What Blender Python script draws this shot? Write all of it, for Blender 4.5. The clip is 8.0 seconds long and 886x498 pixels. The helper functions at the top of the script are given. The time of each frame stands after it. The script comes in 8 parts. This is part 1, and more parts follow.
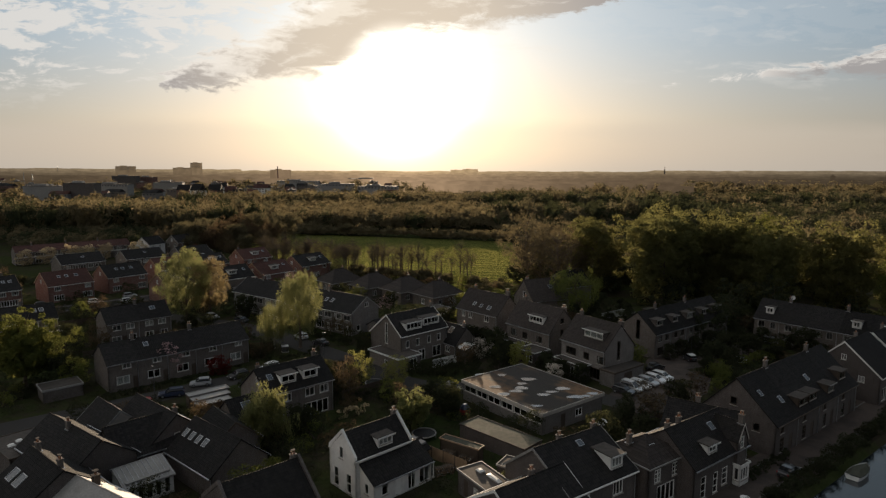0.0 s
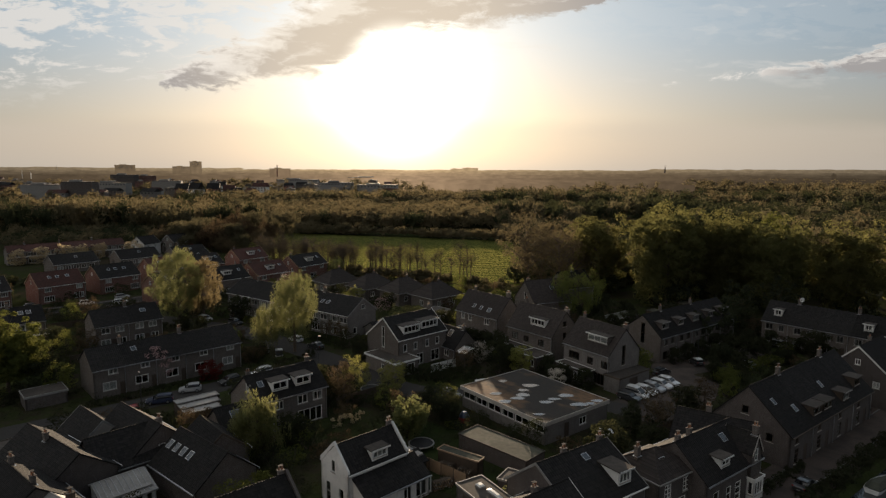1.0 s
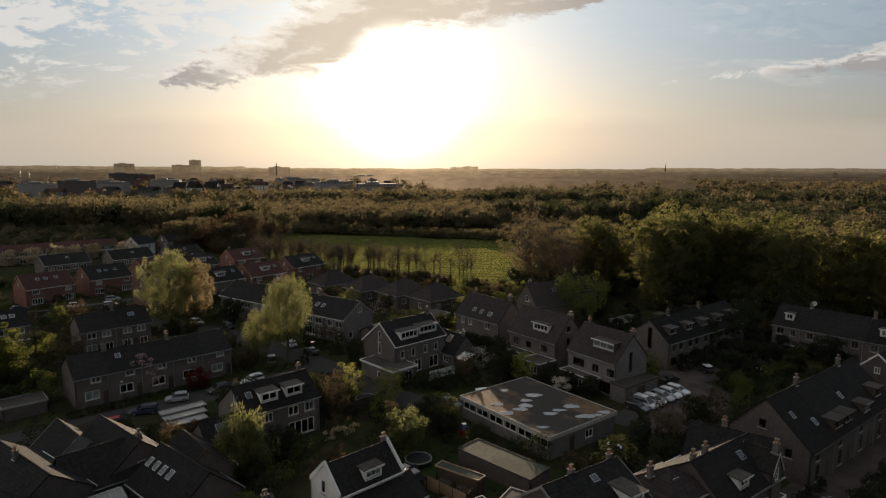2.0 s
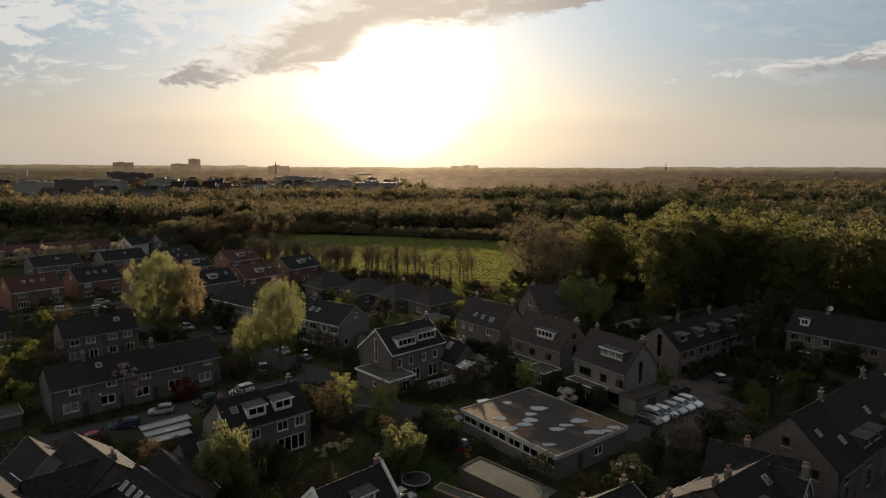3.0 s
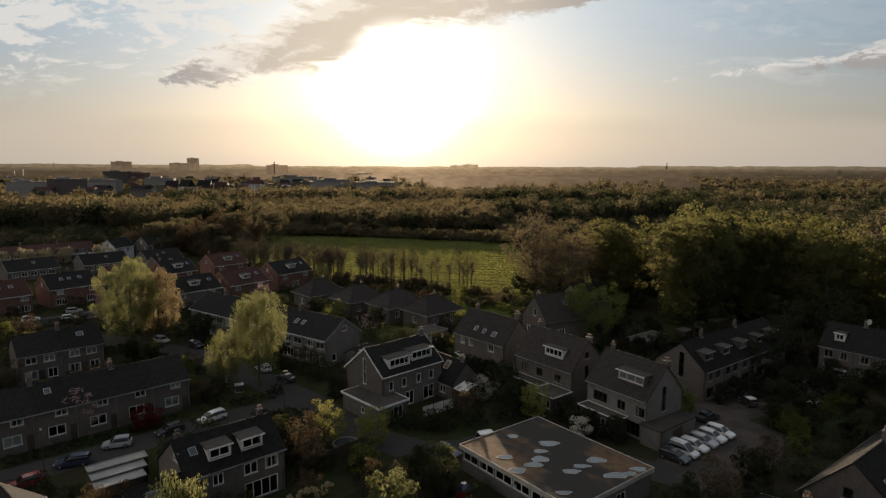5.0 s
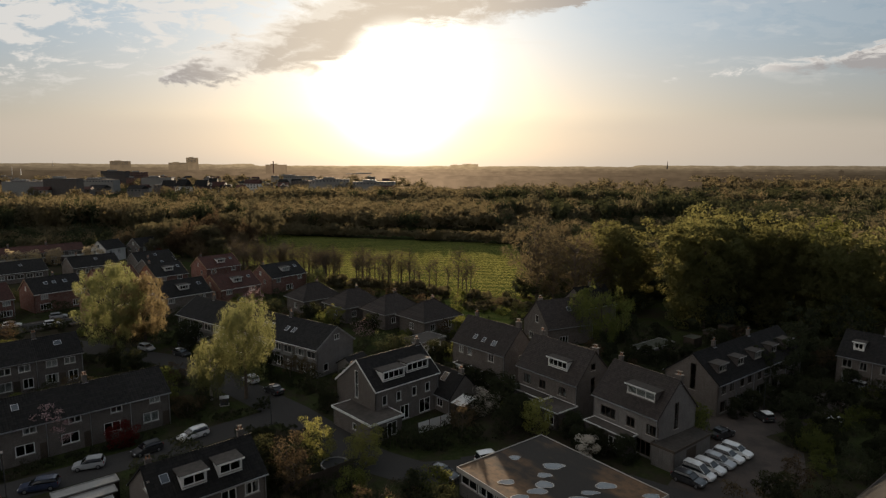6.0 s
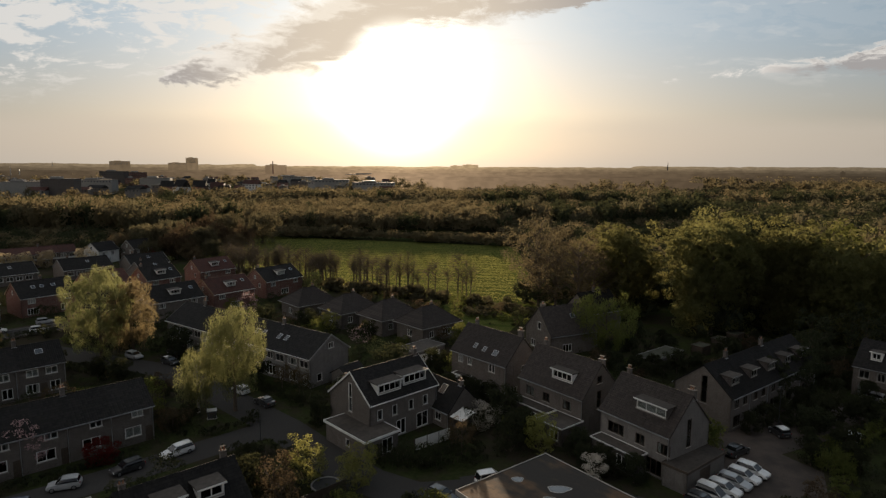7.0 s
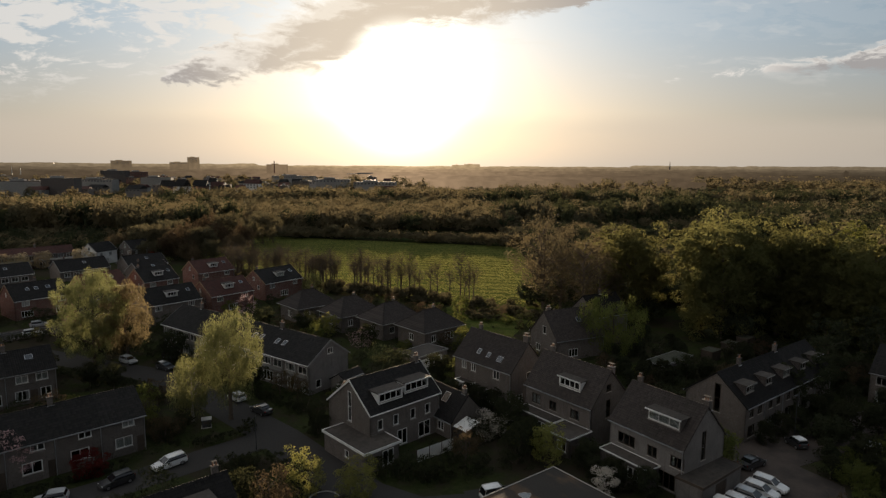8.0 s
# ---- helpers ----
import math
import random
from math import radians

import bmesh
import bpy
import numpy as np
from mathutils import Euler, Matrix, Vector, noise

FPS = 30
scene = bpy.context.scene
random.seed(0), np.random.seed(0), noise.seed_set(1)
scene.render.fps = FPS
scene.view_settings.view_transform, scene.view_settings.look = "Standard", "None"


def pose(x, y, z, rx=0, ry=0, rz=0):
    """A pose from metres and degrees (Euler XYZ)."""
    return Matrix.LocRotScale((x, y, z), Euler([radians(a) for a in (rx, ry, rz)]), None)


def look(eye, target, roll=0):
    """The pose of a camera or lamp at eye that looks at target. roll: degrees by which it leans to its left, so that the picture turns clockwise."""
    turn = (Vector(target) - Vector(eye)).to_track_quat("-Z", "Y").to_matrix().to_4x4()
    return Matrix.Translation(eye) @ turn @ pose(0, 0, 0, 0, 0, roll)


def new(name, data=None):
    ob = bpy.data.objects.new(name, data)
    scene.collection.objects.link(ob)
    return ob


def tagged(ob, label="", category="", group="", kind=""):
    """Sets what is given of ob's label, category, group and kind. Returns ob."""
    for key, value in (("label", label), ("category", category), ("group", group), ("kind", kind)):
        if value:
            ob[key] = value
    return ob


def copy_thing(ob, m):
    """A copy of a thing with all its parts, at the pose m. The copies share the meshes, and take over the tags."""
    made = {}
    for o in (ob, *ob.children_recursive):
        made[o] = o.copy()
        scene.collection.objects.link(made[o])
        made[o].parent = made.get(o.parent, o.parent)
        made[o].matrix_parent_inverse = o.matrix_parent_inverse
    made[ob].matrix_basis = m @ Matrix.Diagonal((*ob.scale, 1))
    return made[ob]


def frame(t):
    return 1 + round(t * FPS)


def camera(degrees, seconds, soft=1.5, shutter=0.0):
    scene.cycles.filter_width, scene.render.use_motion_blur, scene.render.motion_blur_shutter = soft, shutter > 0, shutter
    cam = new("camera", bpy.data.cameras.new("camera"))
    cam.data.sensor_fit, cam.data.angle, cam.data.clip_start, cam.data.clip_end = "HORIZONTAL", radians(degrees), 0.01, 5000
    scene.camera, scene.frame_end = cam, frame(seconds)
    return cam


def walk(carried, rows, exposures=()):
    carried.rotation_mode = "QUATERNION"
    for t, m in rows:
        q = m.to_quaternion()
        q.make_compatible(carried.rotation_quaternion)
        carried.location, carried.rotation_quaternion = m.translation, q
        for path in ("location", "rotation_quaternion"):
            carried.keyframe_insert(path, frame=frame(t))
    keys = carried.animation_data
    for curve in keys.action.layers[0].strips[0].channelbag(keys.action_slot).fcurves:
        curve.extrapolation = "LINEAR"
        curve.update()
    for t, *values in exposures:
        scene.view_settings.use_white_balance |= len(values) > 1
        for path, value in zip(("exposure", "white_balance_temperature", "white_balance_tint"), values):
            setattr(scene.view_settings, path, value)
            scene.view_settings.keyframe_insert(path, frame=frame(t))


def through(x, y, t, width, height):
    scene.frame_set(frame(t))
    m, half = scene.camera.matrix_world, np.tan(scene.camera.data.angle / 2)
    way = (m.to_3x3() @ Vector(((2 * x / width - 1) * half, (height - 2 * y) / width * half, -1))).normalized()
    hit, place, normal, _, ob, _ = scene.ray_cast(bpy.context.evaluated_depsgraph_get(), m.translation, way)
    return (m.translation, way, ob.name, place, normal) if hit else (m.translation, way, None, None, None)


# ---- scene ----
cam = camera(72.0, 8.0, soft=1.28)
PATH = [
    (0, (0.0, 0.0, 38.0), (0.01, 1.983, 37.742), 0.2),
    (0.5, (0.127, 1.79, 37.94), (0.137, 3.773, 37.681), 0.2),
    (1, (0.272, 3.877, 37.877), (0.282, 5.86, 37.615), 0.2),
    (1.5, (0.395, 6.164, 37.885), (0.405, 8.147, 37.621), 0.2),
    (3, (0.608, 14.182, 37.906), (0.618, 16.164, 37.636), 0.2),
    (3.5, (0.662, 17.084, 37.869), (0.673, 19.065, 37.599), 0.2),
    (4, (0.859, 20.088, 37.937), (0.869, 22.069, 37.663), 0.2),
    (4.5, (1.001, 23.038, 37.763), (1.011, 25.02, 37.491), 0.2),
    (6, (1.639, 31.797, 37.818), (1.649, 33.778, 37.544), 0.2),
    (6.5, (1.83, 34.485, 37.977), (1.84, 36.467, 37.71), 0.2),
    (7, (1.84, 36.426, 37.953), (1.85, 38.407, 37.681), 0.3),
    (7.5, (1.779, 38.111, 38.148), (1.785, 40.091, 37.868), 0.2),
    (8, (1.646, 39.749, 38.01), (1.651, 41.73, 37.736), 0.3),
]
walk(cam, [(t, look(eye, target, roll)) for t, eye, target, roll in PATH])

# ---- world, sun ----
SUN_AZ, SUN_EL = radians(3.9), radians(7.5)      # left of +y, above the horizon
SUN_DIR = Vector((-math.sin(SUN_AZ) * math.cos(SUN_EL), math.cos(SUN_AZ) * math.cos(SUN_EL), math.sin(SUN_EL)))


class Nodes:
    """Short hand for building a node tree."""

    def __init__(self, tree):
        self.tree = tree
        tree.nodes.clear()

    def put(self, kind, **values):
        node = self.tree.nodes.new(kind)
        for key, value in values.items():
            self.wire(node.inputs[key], value)
        return node

    def wire(self, socket, value):
        if isinstance(value, bpy.types.NodeSocket):
            self.tree.links.new(value, socket)
        elif isinstance(value, bpy.types.Node):
            self.tree.links.new(value.outputs[0], socket)
        else:
            socket.default_value = value

    def math(self, op, a, b=0.0, c=0.0):
        node = self.tree.nodes.new("ShaderNodeMath")
        node.operation = op
        for i, v in enumerate((a, b, c)):
            self.wire(node.inputs[i], v)
        return node.outputs[0]

    def vmath(self, op, a, b=(0, 0, 0), out=0):
        node = self.tree.nodes.new("ShaderNodeVectorMath")
        node.operation = op
        self.wire(node.inputs[0], a)
        self.wire(node.inputs[1], b)
        return node.outputs[out]

    def mix(self, fac, a, b, blend="MIX"):
        node = self.tree.nodes.new("ShaderNodeMix")
        node.data_type, node.blend_type = "RGBA", blend
        self.wire(node.inputs[0], fac)
        self.wire(node.inputs[6], a)
        self.wire(node.inputs[7], b)
        return node.outputs[2]

    def ramp(self, fac, lo, hi, a=0.0, b=1.0):
        node = self.tree.nodes.new("ShaderNodeMapRange")
        node.interpolation_type = "SMOOTHSTEP"
        for i, v in enumerate((fac, lo, hi, a, b)):
            self.wire(node.inputs[i], v)
        return node.outputs[0]

    def noise(self, vector, scale, detail=4.0, rough=0.55):
        node = self.tree.nodes.new("ShaderNodeTexNoise")
        self.wire(node.inputs["Vector"], vector)
        for key, v in (("Scale", scale), ("Detail", detail), ("Roughness", rough)):
            self.wire(node.inputs[key], v)
        return node.outputs[0]


SKY_GAIN, SKY_STRENGTH = 0.015, 0.71


def build_world():
    world = bpy.data.worlds.new("evening_sky")
    scene.world = world
    world.use_nodes = True
    n = Nodes(world.node_tree)
    sky = n.put("ShaderNodeTexSky")
    sky.sky_type, sky.sun_disc, sky.sun_elevation, sky.sun_rotation = "NISHITA", False, SUN_EL, -SUN_AZ
    sky.air_density, sky.dust_density, sky.ozone_density, sky.altitude = 1.0, 2.5, 1.0, 30.0
    way = n.put("ShaderNodeTexCoord").outputs["Generated"]
    xyz = n.put("ShaderNodeSeparateXYZ", Vector=way)
    x, y, z = xyz.outputs
    ahead = n.math("MAXIMUM", y, 0.05)
    u, v = n.math("DIVIDE", x, ahead), n.math("DIVIDE", z, ahead)     # as seen looking along +y
    flat = n.put("ShaderNodeCombineXYZ", X=u, Y=n.math("MULTIPLY", v, 3.2), Z=0.0).outputs[0]
    cosine = n.vmath("DOT_PRODUCT", way, tuple(SUN_DIR), out=1)
    away = n.math("ARCCOSINE", n.math("MINIMUM", cosine, 1.0))
    # thin high cloud lit from behind: glow falling off round the sun
    glow = n.math("MULTIPLY", n.math("EXPONENT", n.math("MULTIPLY", n.math("POWER", n.math("DIVIDE", away, 0.070), 2.0), -1.0)), 6.0)
    halo = n.math("MULTIPLY", n.math("EXPONENT", n.math("MULTIPLY", away, -6.0)), 0.5)
    steep = n.math("ADD", n.math("MULTIPLY", away, 0.9), 0.0)
    broad = n.math("MULTIPLY", n.math("MULTIPLY", n.math("EXPONENT", n.math("MULTIPLY", steep, -1.0)), 0.66), n.ramp(away, 0.75, 1.5, 1.0, 0.75))
    rest = n.ramp(away, 0.8, 1.6, 0.0, 0.075)
    veil = n.mix(1.0, n.mix(n.ramp(v, 0.03, 0.24), (0.95, 0.88, 0.77, 1), (0.68, 0.89, 1.09, 1)), n.put("ShaderNodeCombineColor", Red=broad, Green=broad, Blue=broad).outputs[0], "MULTIPLY")
    veil = n.mix(1.0, veil, n.put("ShaderNodeCombineColor", Red=n.math("MULTIPLY", rest, 0.96), Green=n.math("MULTIPLY", rest, 0.97), Blue=n.math("MULTIPLY", rest, 1.10)).outputs[0], "ADD")
    base = n.mix(1.0, n.mix(1.0, sky.outputs[0], (SKY_GAIN, SKY_GAIN, SKY_GAIN, 1), "MULTIPLY"), veil, "ADD")
    light = n.mix(1.0, n.put("ShaderNodeCombineColor", Red=n.math("MULTIPLY", halo, 1.0), Green=n.math("MULTIPLY", halo, 0.92), Blue=n.math("MULTIPLY", halo, 0.81)).outputs[0],
                  n.put("ShaderNodeCombineColor", Red=n.math("MULTIPLY", glow, 1.0), Green=n.math("MULTIPLY", glow, 0.93), Blue=n.math("MULTIPLY", glow, 0.78)).outputs[0], "ADD")
    clear = n.mix(1.0, base, light, "ADD")
    # clouds: broken sheets high up, one long grey bank above the sun, thin streaks and a small bank to the right
    drift = n.vmath("SCALE", n.vmath("SUBTRACT", n.put("ShaderNodeTexNoise", Vector=flat, Scale=7.0, Detail=3.0).outputs["Color"], (0.5, 0.5, 0.5)), (0, 0, 0))
    drift.node.inputs["Scale"].default_value = 0.13
    bent = n.vmath("ADD", flat, drift)
    warp = n.noise(bent, 3.0, 5.0)
    puffs = n.noise(n.vmath("ADD", bent, (3.1, 0.7, 0.0)), 19.0, 9.0, 0.64)
    fine = n.math("SUBTRACT", n.noise(bent, 16.0, 9.0, 0.66), 0.5)
    coarse = n.math("SUBTRACT", n.noise(n.vmath("ADD", bent, (0.4, 1.7, 0.0)), 5.0, 4.0, 0.5), 0.5)
    lump = n.math("ADD", n.math("MULTIPLY", fine, 2.2), n.math("MULTIPLY", coarse, 1.4))

    def edge(points):
        """A height over the horizon that follows the given (u, v) points."""
        node = n.put("ShaderNodeValToRGB")
        lo, hi = points[0][0], points[-1][0]
        n.wire(node.inputs[0], n.math("DIVIDE", n.math("SUBTRACT", u, lo), hi - lo))
        stops = node.color_ramp.elements
        while len(stops) < len(points):
            stops.new(0.5)
        for stop, (pu, pv) in zip(stops, points):
            stop.position, stop.color = (pu - lo) / (hi - lo), (pv, pv, pv, 1)
        return n.math("ADD", node.outputs[0], 0.0)

    def sheet_of_cloud(under, over, soft, rag):
        """Cloud between two edges, ragged by the noise."""
        above = n.math("ADD", n.math("SUBTRACT", v, edge(under)), n.math("MULTIPLY", lump, rag))
        below = n.math("ADD", n.math("SUBTRACT", edge(over), v), n.math("MULTIPLY", lump, rag * 1.3))
        return n.math("MULTIPLY", n.ramp(n.math("DIVIDE", above, soft), 0.0, 1.0), n.ramp(n.math("DIVIDE", below, soft), 0.0, 1.0)), above, below

    near_sun = n.ramp(away, 0.40, 0.10)
    soft = n.ramp(away, 0.30, 0.12, 0.010, 0.035)
    big, big_under, big_over = sheet_of_cloud([(-0.46, 0.140), (-0.42, 0.124), (-0.36, 0.124), (-0.31, 0.130), (-0.20, 0.134), (-0.13, 0.162), (-0.057, 0.190), (0.04, 0.206), (0.15, 0.234), (0.27, 0.263), (0.36, 0.285)],
                                              [(-0.46, 0.138), (-0.42, 0.160), (-0.36, 0.190), (-0.31, 0.212), (-0.235, 0.250), (-0.20, 0.275), (-0.16, 0.31), (-0.05, 0.36), (0.36, 0.40)], soft, 0.034)
    right, right_under, right_over = sheet_of_cloud([(0.36, 0.137), (0.47, 0.139), (0.55, 0.148), (0.63, 0.152), (0.72, 0.147), (0.95, 0.14)],
                                                    [(0.36, 0.128), (0.47, 0.150), (0.53, 0.170), (0.60, 0.180), (0.72, 0.200), (0.95, 0.22)], 0.012, 0.026)
    puff_mask = n.math("MULTIPLY", n.ramp(n.math("SUBTRACT", v, n.math("MULTIPLY", u, 0.05)), 0.115, 0.20), n.ramp(u, 0.02, -0.22, 0.10, 1.0))
    upper = n.math("MULTIPLY", n.ramp(n.math("ADD", n.math("ADD", puffs, n.math("MULTIPLY", coarse, 0.5)), n.ramp(v, 0.12, 0.27, -0.04, 0.06)), 0.465, 0.60), puff_mask)
    wisp = n.math("MULTIPLY", n.ramp(n.noise(n.vmath("MULTIPLY", bent, (1.0, 1.5, 1.0)), 6.0, 7.0, 0.6), 0.54, 0.68, 0.0, 0.35), n.ramp(v, 0.09, 0.16))
    low = n.math("MULTIPLY", n.ramp(n.math("ADD", v, n.math("MULTIPLY", fine, 0.012)), 0.088, 0.058), n.ramp(n.math("ADD", warp, n.math("MULTIPLY", fine, 0.4)), 0.2, 0.5, 0.75, 1.0))
    pale = n.mix(near_sun, (0.82, 0.77, 0.71, 1), (1.0, 0.90, 0.76, 1))
    grey = n.mix(near_sun, (0.37, 0.345, 0.335, 1), (0.74, 0.63, 0.50, 1))
    out = n.mix(n.math("MULTIPLY", n.math("MAXIMUM", upper, wisp), 0.72), clear, pale)
    dusk = n.mix(near_sun, (0.61, 0.53, 0.45, 1), (1.0, 0.85, 0.64, 1))
    out = n.mix(n.math("MULTIPLY", n.math("MULTIPLY", low, 0.42), n.ramp(away, 0.07, 0.14)), out, dusk)
    depth = n.math("MINIMUM", n.math("ADD", big_over, n.math("MULTIPLY", fine, 0.05)), n.math("ADD", n.math("MULTIPLY", big_under, 2.2), 0.016))
    mottle = n.ramp(n.math("ADD", n.math("ADD", n.math("MULTIPLY", fine, 1.3), coarse), n.ramp(big_over, 0.0, 0.09, -0.12, 0.10)), -0.20, 0.14, 0.30, 1.0)
    body = n.mix(n.math("MULTIPLY", n.ramp(depth, 0.0, 0.036), mottle), pale, grey)
    out = n.mix(n.math("MULTIPLY", big, n.ramp(away, 0.045, 0.105)), out, body)
    core = n.math("ADD", n.math("MINIMUM", right_over, n.math("ADD", right_under, 0.02)), n.math("MULTIPLY", fine, 0.03))
    out = n.mix(n.math("MULTIPLY", right, 0.9), out, n.mix(n.math("MULTIPLY", n.ramp(core, 0.004, 0.024), n.ramp(u, 0.47, 0.60)), pale, grey))
    n.put("ShaderNodeOutputWorld", Surface=n.put("ShaderNodeBackground", Color=out, Strength=SKY_STRENGTH))


build_world()
sun_data = bpy.data.lights.new("sun", "SUN")
sun_data.energy, sun_data.angle, sun_data.color = 5.0, radians(0.6), (1.0, 0.77, 0.53)
sun = new("sun", sun_data)
sun.matrix_world = look(SUN_DIR * 100, (0, 0, 0))
scene.view_settings.exposure = 0.5

# ---- materials ----
def material(name):
    m = bpy.data.materials.new(name)
    m.use_nodes = True
    return m, Nodes(m.node_tree)


def finish(n, color, rough, bump=None, height=0.02, metal=0.0, spec=0.5):
    shader = n.put("ShaderNodeBsdfPrincipled", Roughness=rough, Metallic=metal)
    n.wire(shader.inputs["Base Color"], color)
    n.wire(shader.inputs["Specular IOR Level"], spec)
    if bump is not None:
        b = n.put("ShaderNodeBump", Strength=0.6, Distance=height)
        n.wire(b.inputs["Height"], bump)
        n.wire(shader.inputs["Normal"], b.outputs[0])
    n.put("ShaderNodeOutputMaterial", Surface=shader)


def grainy(name, a, b, fine=8.0, broad=0.4, rough=0.8, height=0.02, metal=0.0, spec=0.4, spread=0.25):
    """A plain surface with grain, broad stains and a small difference from piece to piece."""
    m, n = material(name)
    p = n.put("ShaderNodeTexCoord").outputs["Object"]
    grain, stain = n.noise(p, fine, 5.0), n.noise(p, broad, 4.0)
    color = n.mix(n.ramp(grain, 0.3, 0.7), a, b)
    color = n.mix(n.math("MULTIPLY", n.ramp(stain, 0.35, 0.7), 0.5), color, tuple(0.55 * c for c in a[:3]) + (1,))
    piece = n.put("ShaderNodeObjectInfo").outputs["Random"]
    value = n.math("ADD", 1.0 - spread / 2, n.math("MULTIPLY", piece, spread))
    hsv = n.put("ShaderNodeHueSaturation", Color=color, Value=value)
    finish(n, hsv.outputs[0], rough, grain, height, metal, spec)
    return m


def brick_material(name, a, b, mortar):
    """Brick courses in the wall's own axes, with weathering."""
    m, n = material(name)
    p = n.put("ShaderNodeTexCoord").outputs["Object"]
    s = n.put("ShaderNodeSeparateXYZ", Vector=p)
    flat = n.put("ShaderNodeCombineXYZ", X=n.math("ADD", s.outputs[0], s.outputs[1]), Y=s.outputs[2], Z=0.0).outputs[0]
    bricks = n.put("ShaderNodeTexBrick", Vector=flat, Color1=a, Color2=b, Mortar=mortar, Scale=1.0)
    for key, v in (("Brick Width", 0.22), ("Row Height", 0.065), ("Mortar Size", 0.006), ("Bias", 0.0)):
        bricks.inputs[key].default_value = v
    patch = n.noise(p, 0.9, 5.0)
    streak = n.noise(n.vmath("MULTIPLY", p, (3.0, 3.0, 0.35)), 1.0, 4.0)
    color = n.mix(n.math("MULTIPLY", n.ramp(patch, 0.35, 0.7), 0.45), bricks.outputs[0], tuple(0.6 * c for c in a[:3]) + (1,))
    color = n.mix(n.math("MULTIPLY", n.ramp(streak, 0.5, 0.75), 0.35), color, tuple(0.4 * c for c in b[:3]) + (1,))
    piece = n.put("ShaderNodeObjectInfo").outputs["Random"]
    hsv = n.put("ShaderNodeHueSaturation", Color=color, Value=n.math("ADD", 0.85, n.math("MULTIPLY", piece, 0.3)))
    finish(n, hsv.outputs[0], 0.85, bricks.outputs["Fac"], -0.01)
    return m


def tile_material(name, a, b, moss, rough=0.6):
    """Interlocking roof tiles: courses down the slope, rolls along the ridge, moss and slipped tones."""
    m, n = material(name)
    p = n.put("ShaderNodeTexCoord").outputs["Object"]
    s = n.put("ShaderNodeSeparateXYZ", Vector=p)
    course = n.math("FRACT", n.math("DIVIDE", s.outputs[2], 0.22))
    roll = n.math("ABSOLUTE", n.math("SINE", n.math("MULTIPLY", s.outputs[0], 3.14159 / 0.3)))
    cell = n.put("ShaderNodeCombineXYZ", X=n.math("FLOOR", n.math("DIVIDE", s.outputs[0], 0.3)), Y=n.math("FLOOR", n.math("DIVIDE", s.outputs[2], 0.22)),
                 Z=n.math("SIGN", s.outputs[1])).outputs[0]
    one = n.put("ShaderNodeTexWhiteNoise", Vector=cell).outputs[0]
    color = n.mix(one, a, b)
    wash = n.noise(n.vmath("MULTIPLY", p, (1.0, 1.0, 0.5)), 0.7, 6.0, 0.65)
    color = n.mix(n.math("MULTIPLY", n.ramp(wash, 0.45, 0.75), 0.6), color, moss)
    # each course turns darker towards its upper end
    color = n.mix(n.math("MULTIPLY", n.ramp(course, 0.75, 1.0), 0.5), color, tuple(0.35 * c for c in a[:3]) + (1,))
    piece = n.put("ShaderNodeObjectInfo").outputs["Random"]
    hsv = n.put("ShaderNodeHueSaturation", Color=color, Value=n.math("ADD", 0.8, n.math("MULTIPLY", piece, 0.4)))
    finish(n, hsv.outputs[0], rough, n.math("ADD", n.math("MULTIPLY", roll, 0.6), n.math("SUBTRACT", 1.0, course)), 0.1, spec=0.1)
    return m


def leaf_material(name, a, b, through=0.5, glow=(0.5, 0.5, 0.1, 1)):
    m, n = material(name)
    island = n.put("ShaderNodeNewGeometry").outputs["Random Per Island"]
    piece = n.put("ShaderNodeObjectInfo").outputs["Random"]
    p = n.put("ShaderNodeTexCoord").outputs["Object"]
    clump = n.ramp(n.noise(p, 0.5, 3.0), 0.35, 0.65)
    color = n.mix(n.math("ADD", n.math("MULTIPLY", island, 0.5), n.math("MULTIPLY", clump, 0.5)), a, b)
    hsv = n.put("ShaderNodeHueSaturation", Color=color, Hue=n.math("ADD", 0.485, n.math("MULTIPLY", piece, 0.03)), Value=n.math("ADD", 0.7, n.math("MULTIPLY", piece, 0.6)))
    front = n.put("ShaderNodeBsdfDiffuse", Color=hsv.outputs[0], Roughness=0.6)
    back = n.put("ShaderNodeBsdfTranslucent", Color=n.mix(0.55, hsv.outputs[0], glow))
    both = n.put("ShaderNodeMixShader")
    n.wire(both.inputs[0], through)
    n.wire(both.inputs[1], front.outputs[0])
    n.wire(both.inputs[2], back.outputs[0])
    n.put("ShaderNodeOutputMaterial", Surface=both)
    return m


def glass_material(name):
    m, n = material(name)
    shader = n.put("ShaderNodeBsdfPrincipled", Roughness=0.03, IOR=1.45)
    shader.inputs["Base Color"].default_value = (0.75, 0.8, 0.8, 1)
    shader.inputs["Transmission Weight"].default_value = 1.0
    n.put("ShaderNodeOutputMaterial", Surface=shader)
    return m


def ground_material(name, a, b, c, fine=3.0, broad=0.05, height=0.06):
    m, n = material(name)
    p = n.put("ShaderNodeTexCoord").outputs["Object"]
    f, g, h = n.noise(p, fine, 6.0, 0.65), n.noise(p, broad, 5.0), n.noise(p, 0.4, 5.0)
    color = n.mix(n.ramp(f, 0.3, 0.7), a, b)
    color = n.mix(n.ramp(n.math("ADD", n.math("MULTIPLY", g, 0.6), n.math("MULTIPLY", h, 0.4)), 0.42, 0.6), color, c)
    finish(n, color, 1.0, f, height, spec=0.0)
    return m


